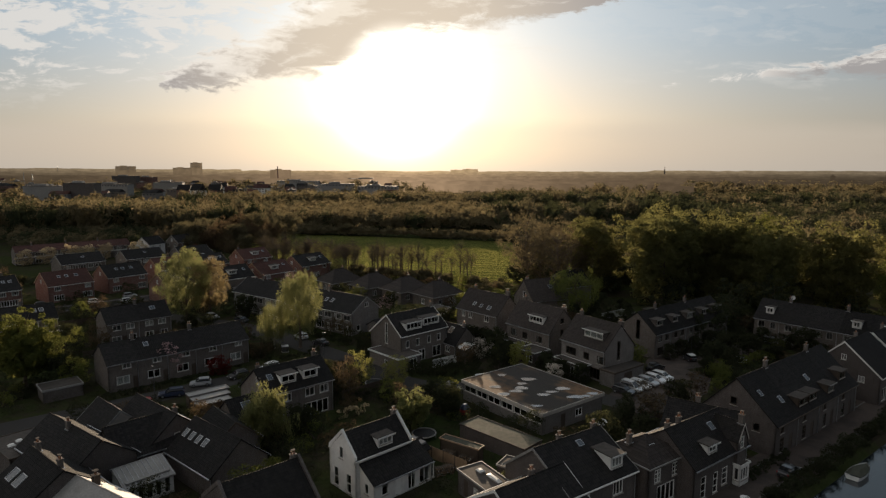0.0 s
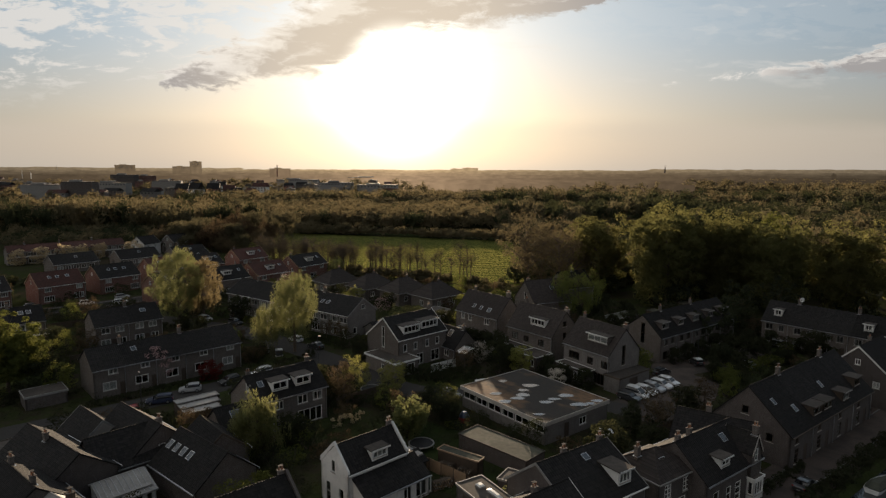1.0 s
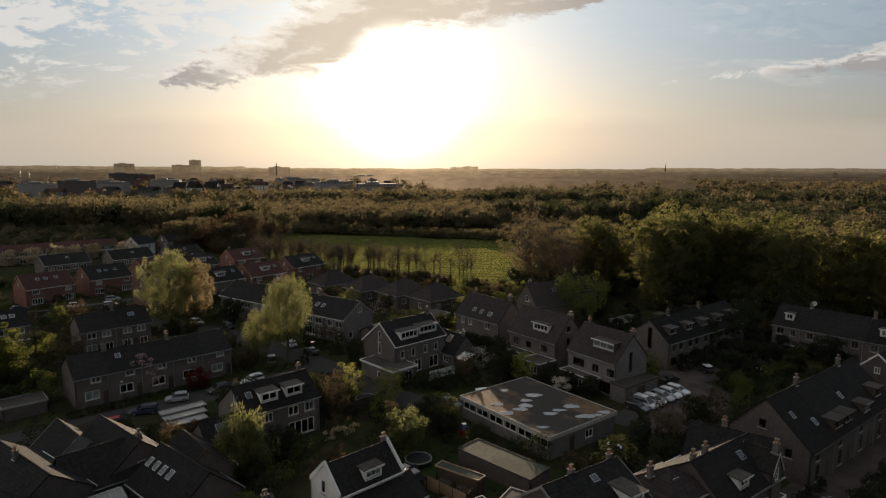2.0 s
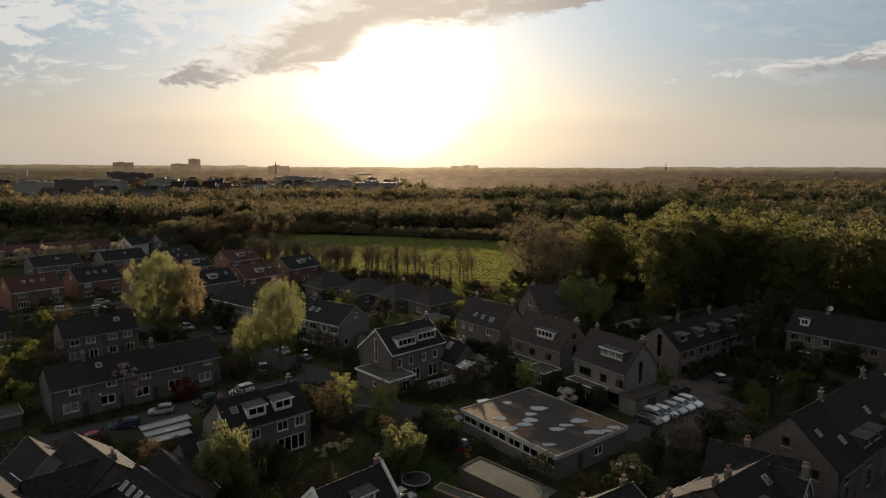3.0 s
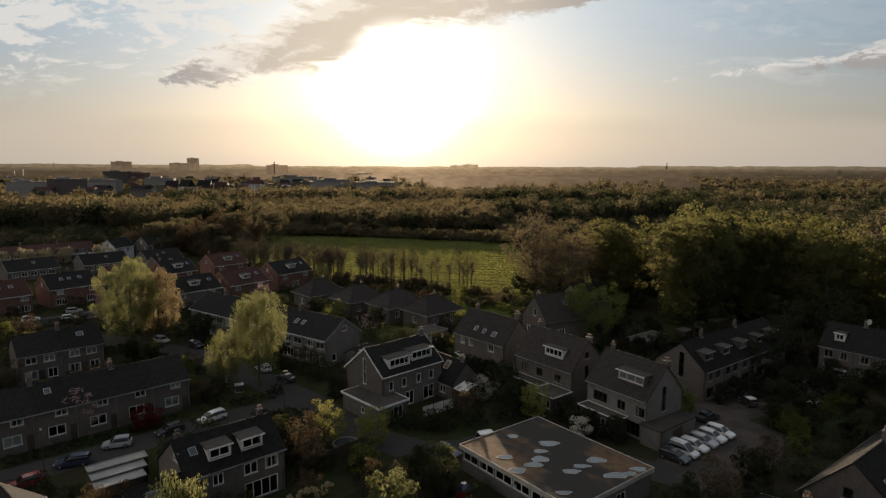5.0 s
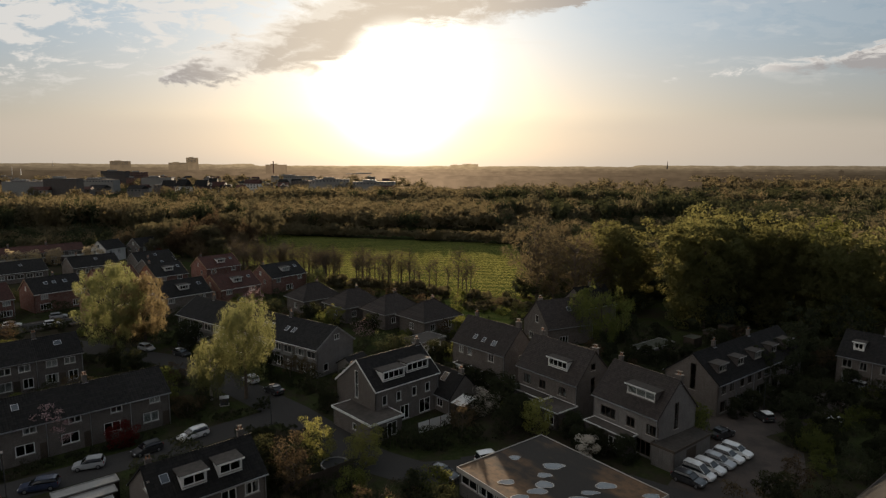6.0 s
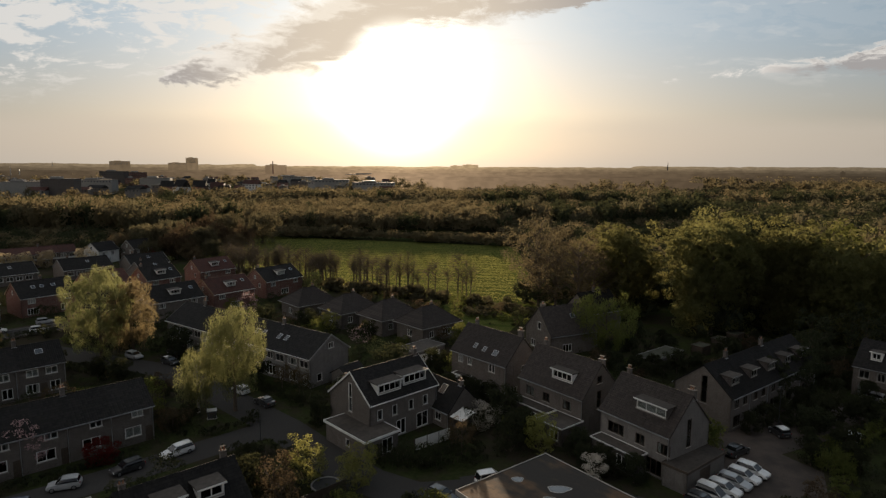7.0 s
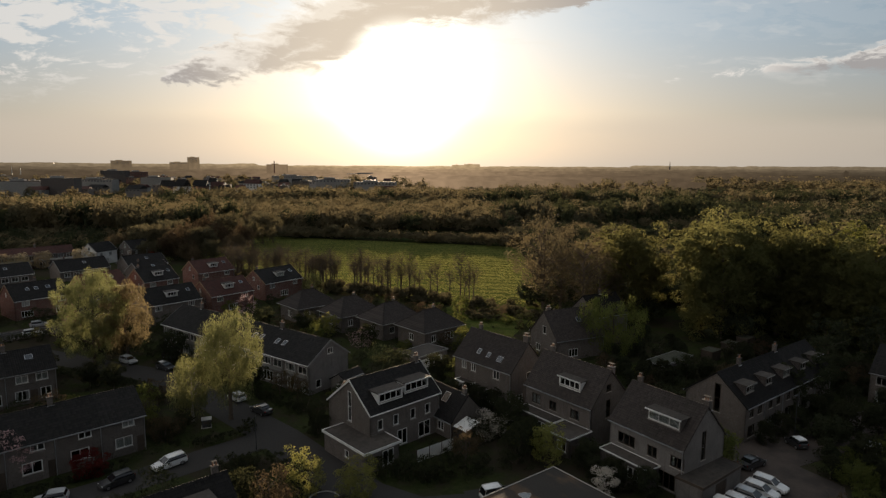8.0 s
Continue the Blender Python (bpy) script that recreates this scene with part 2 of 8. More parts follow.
def field_material():
    """Meadow with mowing lines that run across it, and a few bare patches."""
    m, n = material("meadow")
    p = n.put("ShaderNodeTexCoord").outputs["Object"]
    s = n.put("ShaderNodeSeparateXYZ", Vector=p)
    wob = n.noise(p, 0.05, 3.0)
    line = n.math("SINE", n.math("ADD", n.math("MULTIPLY", n.math("ADD", n.math("MULTIPLY", s.outputs[1], 0.98), n.math("MULTIPLY", s.outputs[0], 0.2)), 1.15), n.math("MULTIPLY", wob, 9.0)))
    f, g = n.noise(p, 2.0, 6.0, 0.7), n.noise(p, 0.06, 5.0)
    color = n.mix(n.ramp(f, 0.3, 0.7), (0.066, 0.080, 0.022, 1), (0.112, 0.125, 0.036, 1))
    color = n.mix(n.math("MULTIPLY", n.ramp(line, 0.2, 1.0), 0.45), color, (0.035, 0.06, 0.012, 1))
    color = n.mix(n.math("MULTIPLY", n.ramp(g, 0.5, 0.7), 0.5), color, (0.13, 0.14, 0.04, 1))
    finish(n, color, 0.9, n.math("ADD", f, n.math("MULTIPLY", line, 0.3)), 0.15, spec=0.0)
    return m


BRICK_BROWN = brick_material("brown_brick", (0.150, 0.124, 0.106, 1), (0.106, 0.089, 0.077, 1), (0.20, 0.19, 0.18, 1))
BRICK_RED = brick_material("red_brick", (0.20, 0.088, 0.066, 1), (0.14, 0.064, 0.05, 1), (0.25, 0.21, 0.18, 1))
BRICK_GREY = brick_material("grey_brick", (0.186, 0.168, 0.153, 1), (0.138, 0.126, 0.116, 1), (0.23, 0.22, 0.21, 1))
BRICK_DARK = brick_material("dark_brick", (0.098, 0.079, 0.069, 1), (0.068, 0.055, 0.052, 1), (0.14, 0.135, 0.13, 1))
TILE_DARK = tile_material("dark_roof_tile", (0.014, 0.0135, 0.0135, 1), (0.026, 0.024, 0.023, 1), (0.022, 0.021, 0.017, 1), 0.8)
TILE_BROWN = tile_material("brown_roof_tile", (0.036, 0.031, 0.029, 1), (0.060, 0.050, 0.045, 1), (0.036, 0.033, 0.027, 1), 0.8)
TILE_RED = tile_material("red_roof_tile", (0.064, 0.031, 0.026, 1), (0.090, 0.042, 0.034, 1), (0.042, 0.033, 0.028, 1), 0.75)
WHITE = grainy("white_paint", (0.78, 0.78, 0.75, 1), (0.70, 0.69, 0.66, 1), 5.0, 0.7, 0.45, 0.003, spread=0.12)
RENDER_WHITE = grainy("white_render", (0.74, 0.73, 0.70, 1), (0.66, 0.65, 0.62, 1), 6.0, 0.5, 0.85, 0.01, spread=0.08)
GREY_PANEL = grainy("grey_panel", (0.30, 0.29, 0.275, 1), (0.23, 0.225, 0.215, 1), 5.0, 0.7, 0.6, 0.005)
DARK_WOOD = grainy("dark_wood", (0.05, 0.038, 0.03, 1), (0.09, 0.065, 0.045, 1), 9.0, 0.7, 0.7, 0.01)
TAN_WOOD = grainy("tan_wood", (0.26, 0.17, 0.10, 1), (0.36, 0.25, 0.16, 1), 9.0, 0.7, 0.7, 0.01)
GREEN_PAINT = grainy("green_paint", (0.03, 0.05, 0.035, 1), (0.04, 0.065, 0.045, 1), 6.0, 0.7, 0.4, 0.003)
BITUMEN = grainy("roof_felt", (0.06, 0.052, 0.046, 1), (0.095, 0.082, 0.07, 1), 2.0, 0.25, 0.85, 0.02, spec=0.2)


def felt_material():
    """Gravelled roof felt: dark, with sunlit stretches painted into the colour as broad tan patches, and seams."""
    m, n = material("brown_gravelled_felt")
    p = n.put("ShaderNodeTexCoord").outputs["Object"]
    grit, patch, blot = n.noise(p, 9.0, 5.0, 0.7), n.noise(n.vmath("MULTIPLY", p, (1.0, 0.5, 1.0)), 0.16, 4.0, 0.6), n.noise(p, 0.9, 5.0, 0.65)
    color = n.mix(n.ramp(grit, 0.3, 0.7), (0.030, 0.028, 0.025, 1), (0.050, 0.044, 0.038, 1))
    # tan noise patches put sunlight on the roof into the colour
    color = n.mix(n.math("MULTIPLY", n.ramp(patch, 0.48, 0.66), n.ramp(blot, 0.3, 0.6, 0.4, 1.0)), color, (0.165, 0.100, 0.056, 1))
    seam = n.math("FRACT", n.math("DIVIDE", n.put("ShaderNodeSeparateXYZ", Vector=p).outputs[0], 1.05))
    color = n.mix(n.ramp(seam, 0.95, 0.98, 0.0, 0.4), color, (0.022, 0.021, 0.020, 1))
    finish(n, color, 0.85, grit, 0.02, spec=0.2)
    return m


HALL_FELT = felt_material()
MOSSY_FELT = grainy("mossy_felt", (0.055, 0.06, 0.045, 1), (0.085, 0.085, 0.065, 1), 2.0, 0.3, 0.85, 0.02, spec=0.15)
PUDDLE = grainy("shallow_puddle", (0.10, 0.097, 0.092, 1), (0.14, 0.135, 0.128, 1), 1.0, 0.5, 0.05, 0.0003, spec=1.0)
ZINC = grainy("zinc", (0.46, 0.47, 0.48, 1), (0.38, 0.39, 0.41, 1), 4.0, 0.6, 0.38, 0.004, 0.7)
STEEL = grainy("galvanised_steel", (0.42, 0.42, 0.42, 1), (0.34, 0.34, 0.35, 1), 6.0, 1.0, 0.4, 0.002, 0.8)
LAMP_STEEL = grainy("dark_grey_steel", (0.055, 0.056, 0.058, 1), (0.075, 0.076, 0.078, 1), 6.0, 1.0, 0.5, 0.002, 0.3)
STONE = grainy("light_stone", (0.42, 0.39, 0.35, 1), (0.34, 0.32, 0.29, 1), 5.0, 0.8, 0.8, 0.01)
CURTAIN = grainy("pale_curtain", (0.62, 0.60, 0.57, 1), (0.48, 0.46, 0.44, 1), 7.0, 0.9, 0.9, 0.005, spread=0.6)
CLAY = grainy("clay_pot", (0.33, 0.17, 0.10, 1), (0.26, 0.13, 0.08, 1), 6.0, 0.8, 0.75, 0.01)
ASPHALT = ground_material("asphalt", (0.046, 0.044, 0.042, 1), (0.066, 0.062, 0.058, 1), (0.054, 0.051, 0.048, 1), 6.0, 0.12, 0.01)
PAVING = ground_material("brick_paving", (0.075, 0.062, 0.055, 1), (0.105, 0.086, 0.075, 1), (0.06, 0.053, 0.048, 1), 7.0, 0.15, 0.01)
KERB = grainy("concrete_kerb", (0.17, 0.165, 0.155, 1), (0.13, 0.125, 0.12, 1), 5.0, 0.8, 0.85, 0.01)
GROUND = ground_material("garden_ground", (0.026, 0.034, 0.013, 1), (0.042, 0.05, 0.02, 1), (0.04, 0.034, 0.024, 1), 1.5, 0.05, 0.12)
LAWN = ground_material("lawn", (0.024, 0.036, 0.013, 1), (0.038, 0.052, 0.019, 1), (0.032, 0.038, 0.018, 1), 4.0, 0.1, 0.05)
MEADOW = field_material()
GLASS = glass_material("window_glass")
BARK = grainy("bark", (0.075, 0.055, 0.04, 1), (0.12, 0.095, 0.07, 1), 6.0, 0.6, 0.9, 0.04)
BIRCH_BARK = grainy("pale_bark", (0.38, 0.36, 0.32, 1), (0.16, 0.14, 0.12, 1), 4.0, 0.8, 0.85, 0.03)
LEAF_YELLOW = leaf_material("spring_leaf", (0.068, 0.076, 0.033, 1), (0.114, 0.120, 0.051, 1), 0.62, (0.335, 0.33, 0.135, 1))
LEAF_GREEN = leaf_material("green_leaf", (0.048, 0.062, 0.020, 1), (0.098, 0.110, 0.036, 1), 0.55, (0.30, 0.30, 0.08, 1))
LEAF_LIME = leaf_material("young_lime_leaf", (0.15, 0.16, 0.048, 1), (0.23, 0.23, 0.075, 1), 0.55, (0.48, 0.46, 0.14, 1))
LEAF_OAK = leaf_material("oak_leaf", (0.050, 0.053, 0.025, 1), (0.095, 0.095, 0.043, 1), 0.58, (0.32, 0.295, 0.10, 1))
LEAF_DARK = leaf_material("dark_leaf", (0.024, 0.029, 0.018, 1), (0.044, 0.048, 0.028, 1), 0.35, (0.11, 0.11, 0.045, 1))
LEAF_BROWN = leaf_material("budding_leaf", (0.056, 0.042, 0.027, 1), (0.102, 0.076, 0.046, 1), 0.4, (0.19, 0.135, 0.075, 1))
LEAF_WOOD = leaf_material("muted_wood_leaf", (0.048, 0.045, 0.031, 1), (0.080, 0.073, 0.047, 1), 0.48, (0.225, 0.19, 0.10, 1))
LEAF_BUD = leaf_material("budding_wood_leaf", (0.066, 0.055, 0.036, 1), (0.108, 0.091, 0.056, 1), 0.52, (0.29, 0.23, 0.12, 1))
LEAF_TAN = leaf_material("yellow_brown_leaf", (0.095, 0.080, 0.046, 1), (0.14, 0.115, 0.066, 1), 0.58, (0.36, 0.28, 0.14, 1))
LEAF_RED = leaf_material("red_leaf", (0.075, 0.022, 0.018, 1), (0.12, 0.034, 0.026, 1), 0.5, (0.32, 0.06, 0.04, 1))
BLOSSOM = leaf_material("white_blossom", (0.46, 0.43, 0.37, 1), (0.70, 0.66, 0.59, 1), 0.5, (0.75, 0.66, 0.55, 1))
BLOSSOM_TAN = leaf_material("tan_blossom", (0.36, 0.30, 0.20, 1), (0.50, 0.41, 0.28, 1), 0.55, (0.62, 0.48, 0.28, 1))
BLOSSOM_PINK = leaf_material("pink_blossom", (0.52, 0.36, 0.36, 1), (0.68, 0.50, 0.50, 1), 0.5, (0.72, 0.46, 0.42, 1))


# ---- building blocks ----
def part(name, bm, mat, parent, label=""):
    """Links a bmesh as one mesh object under a thing or part."""
    me = bpy.data.meshes.new(name)
    bm.to_mesh(me)
    bm.free()
    me.materials.append(mat)
    return link(name, me, parent, label)


def link(name, me, parent, label="", m=None):
    ob = new(name, me)
    if parent is not None:
        ob.parent = parent
    if m is not None:
        ob.matrix_basis = m
    if label:
        tagged(ob, label)
    return ob


def thing(name, label, category, m, group="", kind=""):
    ob = new(name)
    ob.empty_display_size = 0.3
    ob.matrix_basis = m
    return tagged(ob, label, category, group, kind)


def box(bm, x0, x1, y0, y1, z0, z1):
    vs = [bm.verts.new((x, y, z)) for z in (z0, z1) for x, y in ((x0, y0), (x1, y0), (x1, y1), (x0, y1))]
    for a in ((3, 2, 1, 0), (4, 5, 6, 7), (0, 1, 5, 4), (1, 2, 6, 5), (2, 3, 7, 6), (3, 0, 4, 7)):
        bm.faces.new([vs[i] for i in a])
    return vs


def boxes(*rows):
    bm = bmesh.new()
    for row in rows:
        box(bm, *row)
    return bm


def prism(bm, poly, x0, x1):
    """Extrudes a polygon given in (y, z) along x."""
    a = [bm.verts.new((x0, y, z)) for y, z in poly]
    b = [bm.verts.new((x1, y, z)) for y, z in poly]
    bm.faces.new(a[::-1])
    bm.faces.new(b)
    for i in range(len(poly)):
        j = (i + 1) % len(poly)
        bm.faces.new((a[i], a[j], b[j], b[i]))


def slab(bm, poly, z0, z1):
    """Extrudes a plan polygon upwards."""
    a = [bm.verts.new((x, y, z0)) for x, y in poly]
    b = [bm.verts.new((x, y, z1)) for x, y in poly]
    bm.faces.new(a[::-1])
    bm.faces.new(b)
    for i in range(len(poly)):
        j = (i + 1) % len(poly)
        bm.faces.new((a[i], a[j], b[j], b[i]))
    bmesh.ops.recalc_face_normals(bm, faces=bm.faces)


def tube(bm, a, b, ra, rb, sides=6):
    a, b = Vector(a), Vector(b)
    way = (b - a).normalized()
    side = way.orthogonal().normalized()
    other = way.cross(side)
    rings = []
    for c, r in ((a, ra), (b, rb)):
        rings.append([bm.verts.new(c + r * (math.cos(k * math.tau / sides) * side + math.sin(k * math.tau / sides) * other)) for k in range(sides)])
    for k in range(sides):
        j = (k + 1) % sides
        bm.faces.new((rings[0][k], rings[0][j], rings[1][j], rings[1][k]))
    bm.faces.new(rings[1])
    bm.faces.new(rings[0][::-1])


def clip(poly, a, b, c):
    """The part of a convex polygon where a*s + b*z <= c."""
    out = []
    for i, p in enumerate(poly):
        q = poly[(i + 1) % len(poly)]
        dp, dq = a * p[0] + b * p[1] - c, a * q[0] + b * q[1] - c
        if dp <= 0:
            out.append(p)
        if dp * dq < 0:
            k = dp / (dp - dq)
            out.append((p[0] + k * (q[0] - p[0]), p[1] + k * (q[1] - p[1])))
    return out


def wall_sheet(bm, to, poly, holes, thick=0.26):
    """A wall with real openings: poly is convex in (s, z), holes are (s0, s1, z0, z1); to(s, z, d) gives the place d behind the face."""
    ss = sorted({p[0] for p in poly} | {h[i] for h in holes for i in (0, 1)})
    zs = sorted({p[1] for p in poly} | {h[i] for h in holes for i in (2, 3)})
    edges = []
    area = sum(poly[i - 1][0] * p[1] - p[0] * poly[i - 1][1] for i, p in enumerate(poly))
    for i, p in enumerate(poly):
        q = poly[(i + 1) % len(poly)]
        a, b = q[1] - p[1], p[0] - q[0]
        if area < 0:
            a, b = -a, -b
        edges.append((a, b, a * p[0] + b * p[1]))
    for s0, s1 in zip(ss, ss[1:]):
        for z0, z1 in zip(zs, zs[1:]):
            ms, mz = (s0 + s1) / 2, (z0 + z1) / 2
            if any(h[0] < ms < h[1] and h[2] < mz < h[3] for h in holes):
                continue
            cell = [(s0, z0), (s1, z0), (s1, z1), (s0, z1)]
            for e in edges:
                cell = clip(cell, *e)
                if len(cell) < 3:
                    break
            if len(cell) < 3:
                continue
            for d, turn in ((0.0, 1), (thick, -1)):
                try:
                    bm.faces.new([bm.verts.new(to(s, z, d)) for s, z in cell[::turn]])
                except ValueError:
                    pass
    for s0, s1, z0, z1 in holes:
        ring = [(s0, z0), (s1, z0), (s1, z1), (s0, z1)]
        for i in range(4):
            (a, b), (c, d) = ring[i], ring[(i + 1) % 4]
            bm.faces.new([bm.verts.new(to(*q)) for q in ((a, b, 0.0), (c, d, 0.0), (c, d, thick), (a, b, thick))])
    rim = [p for p in poly]
    for i in range(len(rim)):
        p, q = rim[i], rim[(i + 1) % len(rim)]
        cuts = {0.0, 1.0}
        if abs(p[0] - q[0]) > 1e-6:
            cuts |= {(v - p[0]) / (q[0] - p[0]) for v in ss}
        if abs(p[1] - q[1]) > 1e-6:
            cuts |= {(v - p[1]) / (q[1] - p[1]) for v in zs}
        ks = sorted(k for k in cuts if 0 <= k <= 1)
        pts = [(p[0] + k * (q[0] - p[0]), p[1] + k * (q[1] - p[1])) for k in ks]
        for (a, b), (c, d) in zip(pts, pts[1:]):
            if abs(a - c) + abs(b - d) > 1e-5:
                bm.faces.new([bm.verts.new(to(*r)) for r in ((a, b, 0.0), (a, b, thick), (c, d, thick), (c, d, 0.0))])
    bmesh.ops.remove_doubles(bm, verts=bm.verts, dist=1e-4)
    bmesh.ops.recalc_face_normals(bm, faces=bm.faces)


CACHE = {}
FOOT = []      # the houses' plans, so that plants keep clear of them


def cached(key, build):
    if key not in CACHE:
        bm, mat = build()
        me = bpy.data.meshes.new(key[0])
        bm.to_mesh(me)
        bm.free()
        me.materials.append(mat)
        CACHE[key] = me
    return CACHE[key]


CURTAINS = random.Random(8)      # which windows have curtains


def window(parent, m, w, h, lights=2, rows=1, frame_mat=None, name="window"):
    """A window in its opening: frame with mullions and sill, and a pane of glass set back in it. x along, z up, face at y = 0 looking to -y."""
    frame_mat = frame_mat or WHITE
    w, h = round(w, 2), round(h, 2)

    def sash():
        bm = bmesh.new()
        b, m2 = 0.11, 0.055
        xs, zs = [-w / 2 + k * w / lights for k in range(lights + 1)], [k * h / rows for k in range(rows + 1)]
        holes = []
        for i in range(lights):
            for j in range(rows):
                holes.append((xs[i] + (b if i == 0 else m2), xs[i + 1] - (b if i == lights - 1 else m2), zs[j] + (b if j == 0 else 0.035), zs[j + 1] - (b if j == rows - 1 else 0.035)))
        wall_sheet(bm, lambda s, z, d: (s, 0.02 + d, z), [(-w / 2, 0), (w / 2, 0), (w / 2, h), (-w / 2, h)], holes, 0.08)
        return bm, frame_mat

    def ledge():
        return boxes((-w / 2 - 0.08, w / 2 + 0.08, -0.09, 0.018, -0.08, 0.0)), STONE

    def pane():
        return boxes((-w / 2 + 0.05, w / 2 - 0.05, 0.062, 0.075, 0.05, h - 0.05)), GLASS

    ob = link(name, cached(("window", w, h, lights, rows, frame_mat.name), sash), parent, m=m)
    link("pane", cached(("pane", w, h), pane), ob)
    link("sill", cached(("sill", w), ledge), ob)
    if CURTAINS.random() < 0.45 and h > 0.8:
        style = CURTAINS.choice((0.16, 0.26, 0.5))

        def drape():
            bm = bmesh.new()
            for side in (-1, 1):
                n = 5
                for i in range(n):
                    a, b = side * (w / 2 - 0.07 - (w * style - 0.07) * i / n), side * (w / 2 - 0.07 - (w * style - 0.07) * (i + 1) / n)
                    box(bm, min(a, b), max(a, b), 0.16 + 0.03 * (i % 2), 0.18 + 0.03 * (i % 2), 0.04, h - 0.04)
            return bm, CURTAIN
        link("curtain", cached(("curtain", w, h, style), drape), ob)
    return ob


def door(parent, m, w, h, mat):
    def leaf():
        return boxes((-w / 2, w / 2, 0.05, 0.1, 0, h), (-w / 2 + 0.12, w / 2 - 0.12, 0.035, 0.05, 0.2, 0.9), (-w / 2 + 0.12, w / 2 - 0.12, 0.035, 0.05, 1.1, h - 0.2),
                     (w / 2 - 0.16, w / 2 - 0.1, 0.0, 0.05, 1.0, 1.12)), mat
    return link("door", cached(("door", round(w, 2), round(h, 2), mat.name), leaf), parent, m=m)


def opening(parent, m, w, h, kind, frame_mat=None):
    if kind == "door":
        door(parent, m, w, h, DARK_WOOD)
    elif kind == "white_door":
        door(parent, m, w, h, WHITE)
    elif kind == "green_door":
        door(parent, m, w, h, GREEN_PAINT)
    else:
        lights = int(kind[1]) if kind[0] == "w" else 2
        rows = int(kind[2]) if len(kind) > 2 else 1
        window(parent, m, w, h, lights, rows, frame_mat)


class Roof:
    """The height of a pitched roof over the house's own axes."""

    def __init__(self, wr, wl, zr, zer, zel):
        self.wr, self.wl, self.zr, self.zer, self.zel = wr, wl, zr, zer, zel

    def z(self, y):
        return self.zr + y * (self.zr - self.zer) / self.wr if y < 0 else self.zr - y * (self.zr - self.zel) / self.wl

    def y(self, z, side):
        return -(self.zr - z) * self.wr / (self.zr - self.zer) if side == "R" else (self.zr - z) * self.wl / (self.zr - self.zel)

    def slope(self, side):
        return math.atan2(self.zr - self.zer, self.wr) if side == "R" else math.atan2(self.zr - self.zel, self.wl)


def chimney(parent, x, y, z0, z1, w=0.58, d=0.44, pots=2, mat=None):
    bm = boxes((x - w / 2, x + w / 2, y - d / 2, y + d / 2, z0, z1), (x - w / 2 - 0.06, x + w / 2 + 0.06, y - d / 2 - 0.06, y + d / 2 + 0.06, z1, z1 + 0.09))
    stack = part("chimney", bm, mat or BRICK_BROWN, parent)
    for k in range(pots):
        bm = bmesh.new()
        px = x + (k - (pots - 1) / 2) * 0.32
        tube(bm, (px, y, z1 + 0.09), (px, y, z1 + 0.42), 0.1, 0.085, 8)
        part("chimney_pot", bm, CLAY, stack)
    bm = boxes((x - w / 2 + 0.05, x + w / 2 - 0.05, y - d / 2 + 0.05, y + d / 2 - 0.05, z1 + 0.5, z1 + 0.54))
    for sx in (-1, 1):
        box(bm, x + sx * (w / 2 - 0.04) - 0.02, x + sx * (w / 2 - 0.04) + 0.02, y - 0.02, y + 0.02, z1 + 0.09, z1 + 0.5)
    part("chimney_cover", bm, BITUMEN, stack, "dark weathered rain cover")
    bm = boxes((x - w / 2 - 0.12, x + w / 2 + 0.12, y - d / 2 - 0.12, y + d / 2 + 0.12, z0 + 0.3, z0 + 0.36))
    part("flashing", bm, ZINC, stack)


def skylight(parent, roof, side, x, z, w, h):
    y = roof.y(z, side)
    a = roof.slope(side)
    m = Matrix.Translation((x, y, z)) @ Matrix.Rotation(math.pi if side == "L" else 0, 4, "Z") @ Matrix.Rotation(a, 4, "X")
    w, h = round(w, 2), round(h, 2)

    def sash():
        return boxes((-w / 2 - 0.07, w / 2 + 0.07, -h / 2 - 0.07, -h / 2, -0.05, 0.09), (-w / 2 - 0.07, w / 2 + 0.07, h / 2, h / 2 + 0.07, -0.05, 0.09),
                     (-w / 2 - 0.07, -w / 2, -h / 2, h / 2, -0.05, 0.09), (w / 2, w / 2 + 0.07, -h / 2, h / 2, -0.05, 0.09)), ZINC

    def pane():
        return boxes((-w / 2, w / 2, -h / 2, h / 2, 0.03, 0.06)), SKYGLASS
    ob = link("skylight", cached(("skylight", w, h), sash), parent, m=m)
    link("pane", cached(("skypane", w, h), pane), ob)


SKYGLASS = grainy("roof_window_glass", (0.05, 0.06, 0.07, 1), (0.06, 0.07, 0.08, 1), 1.0, 0.5, 0.08, 0.0005, spec=0.9)


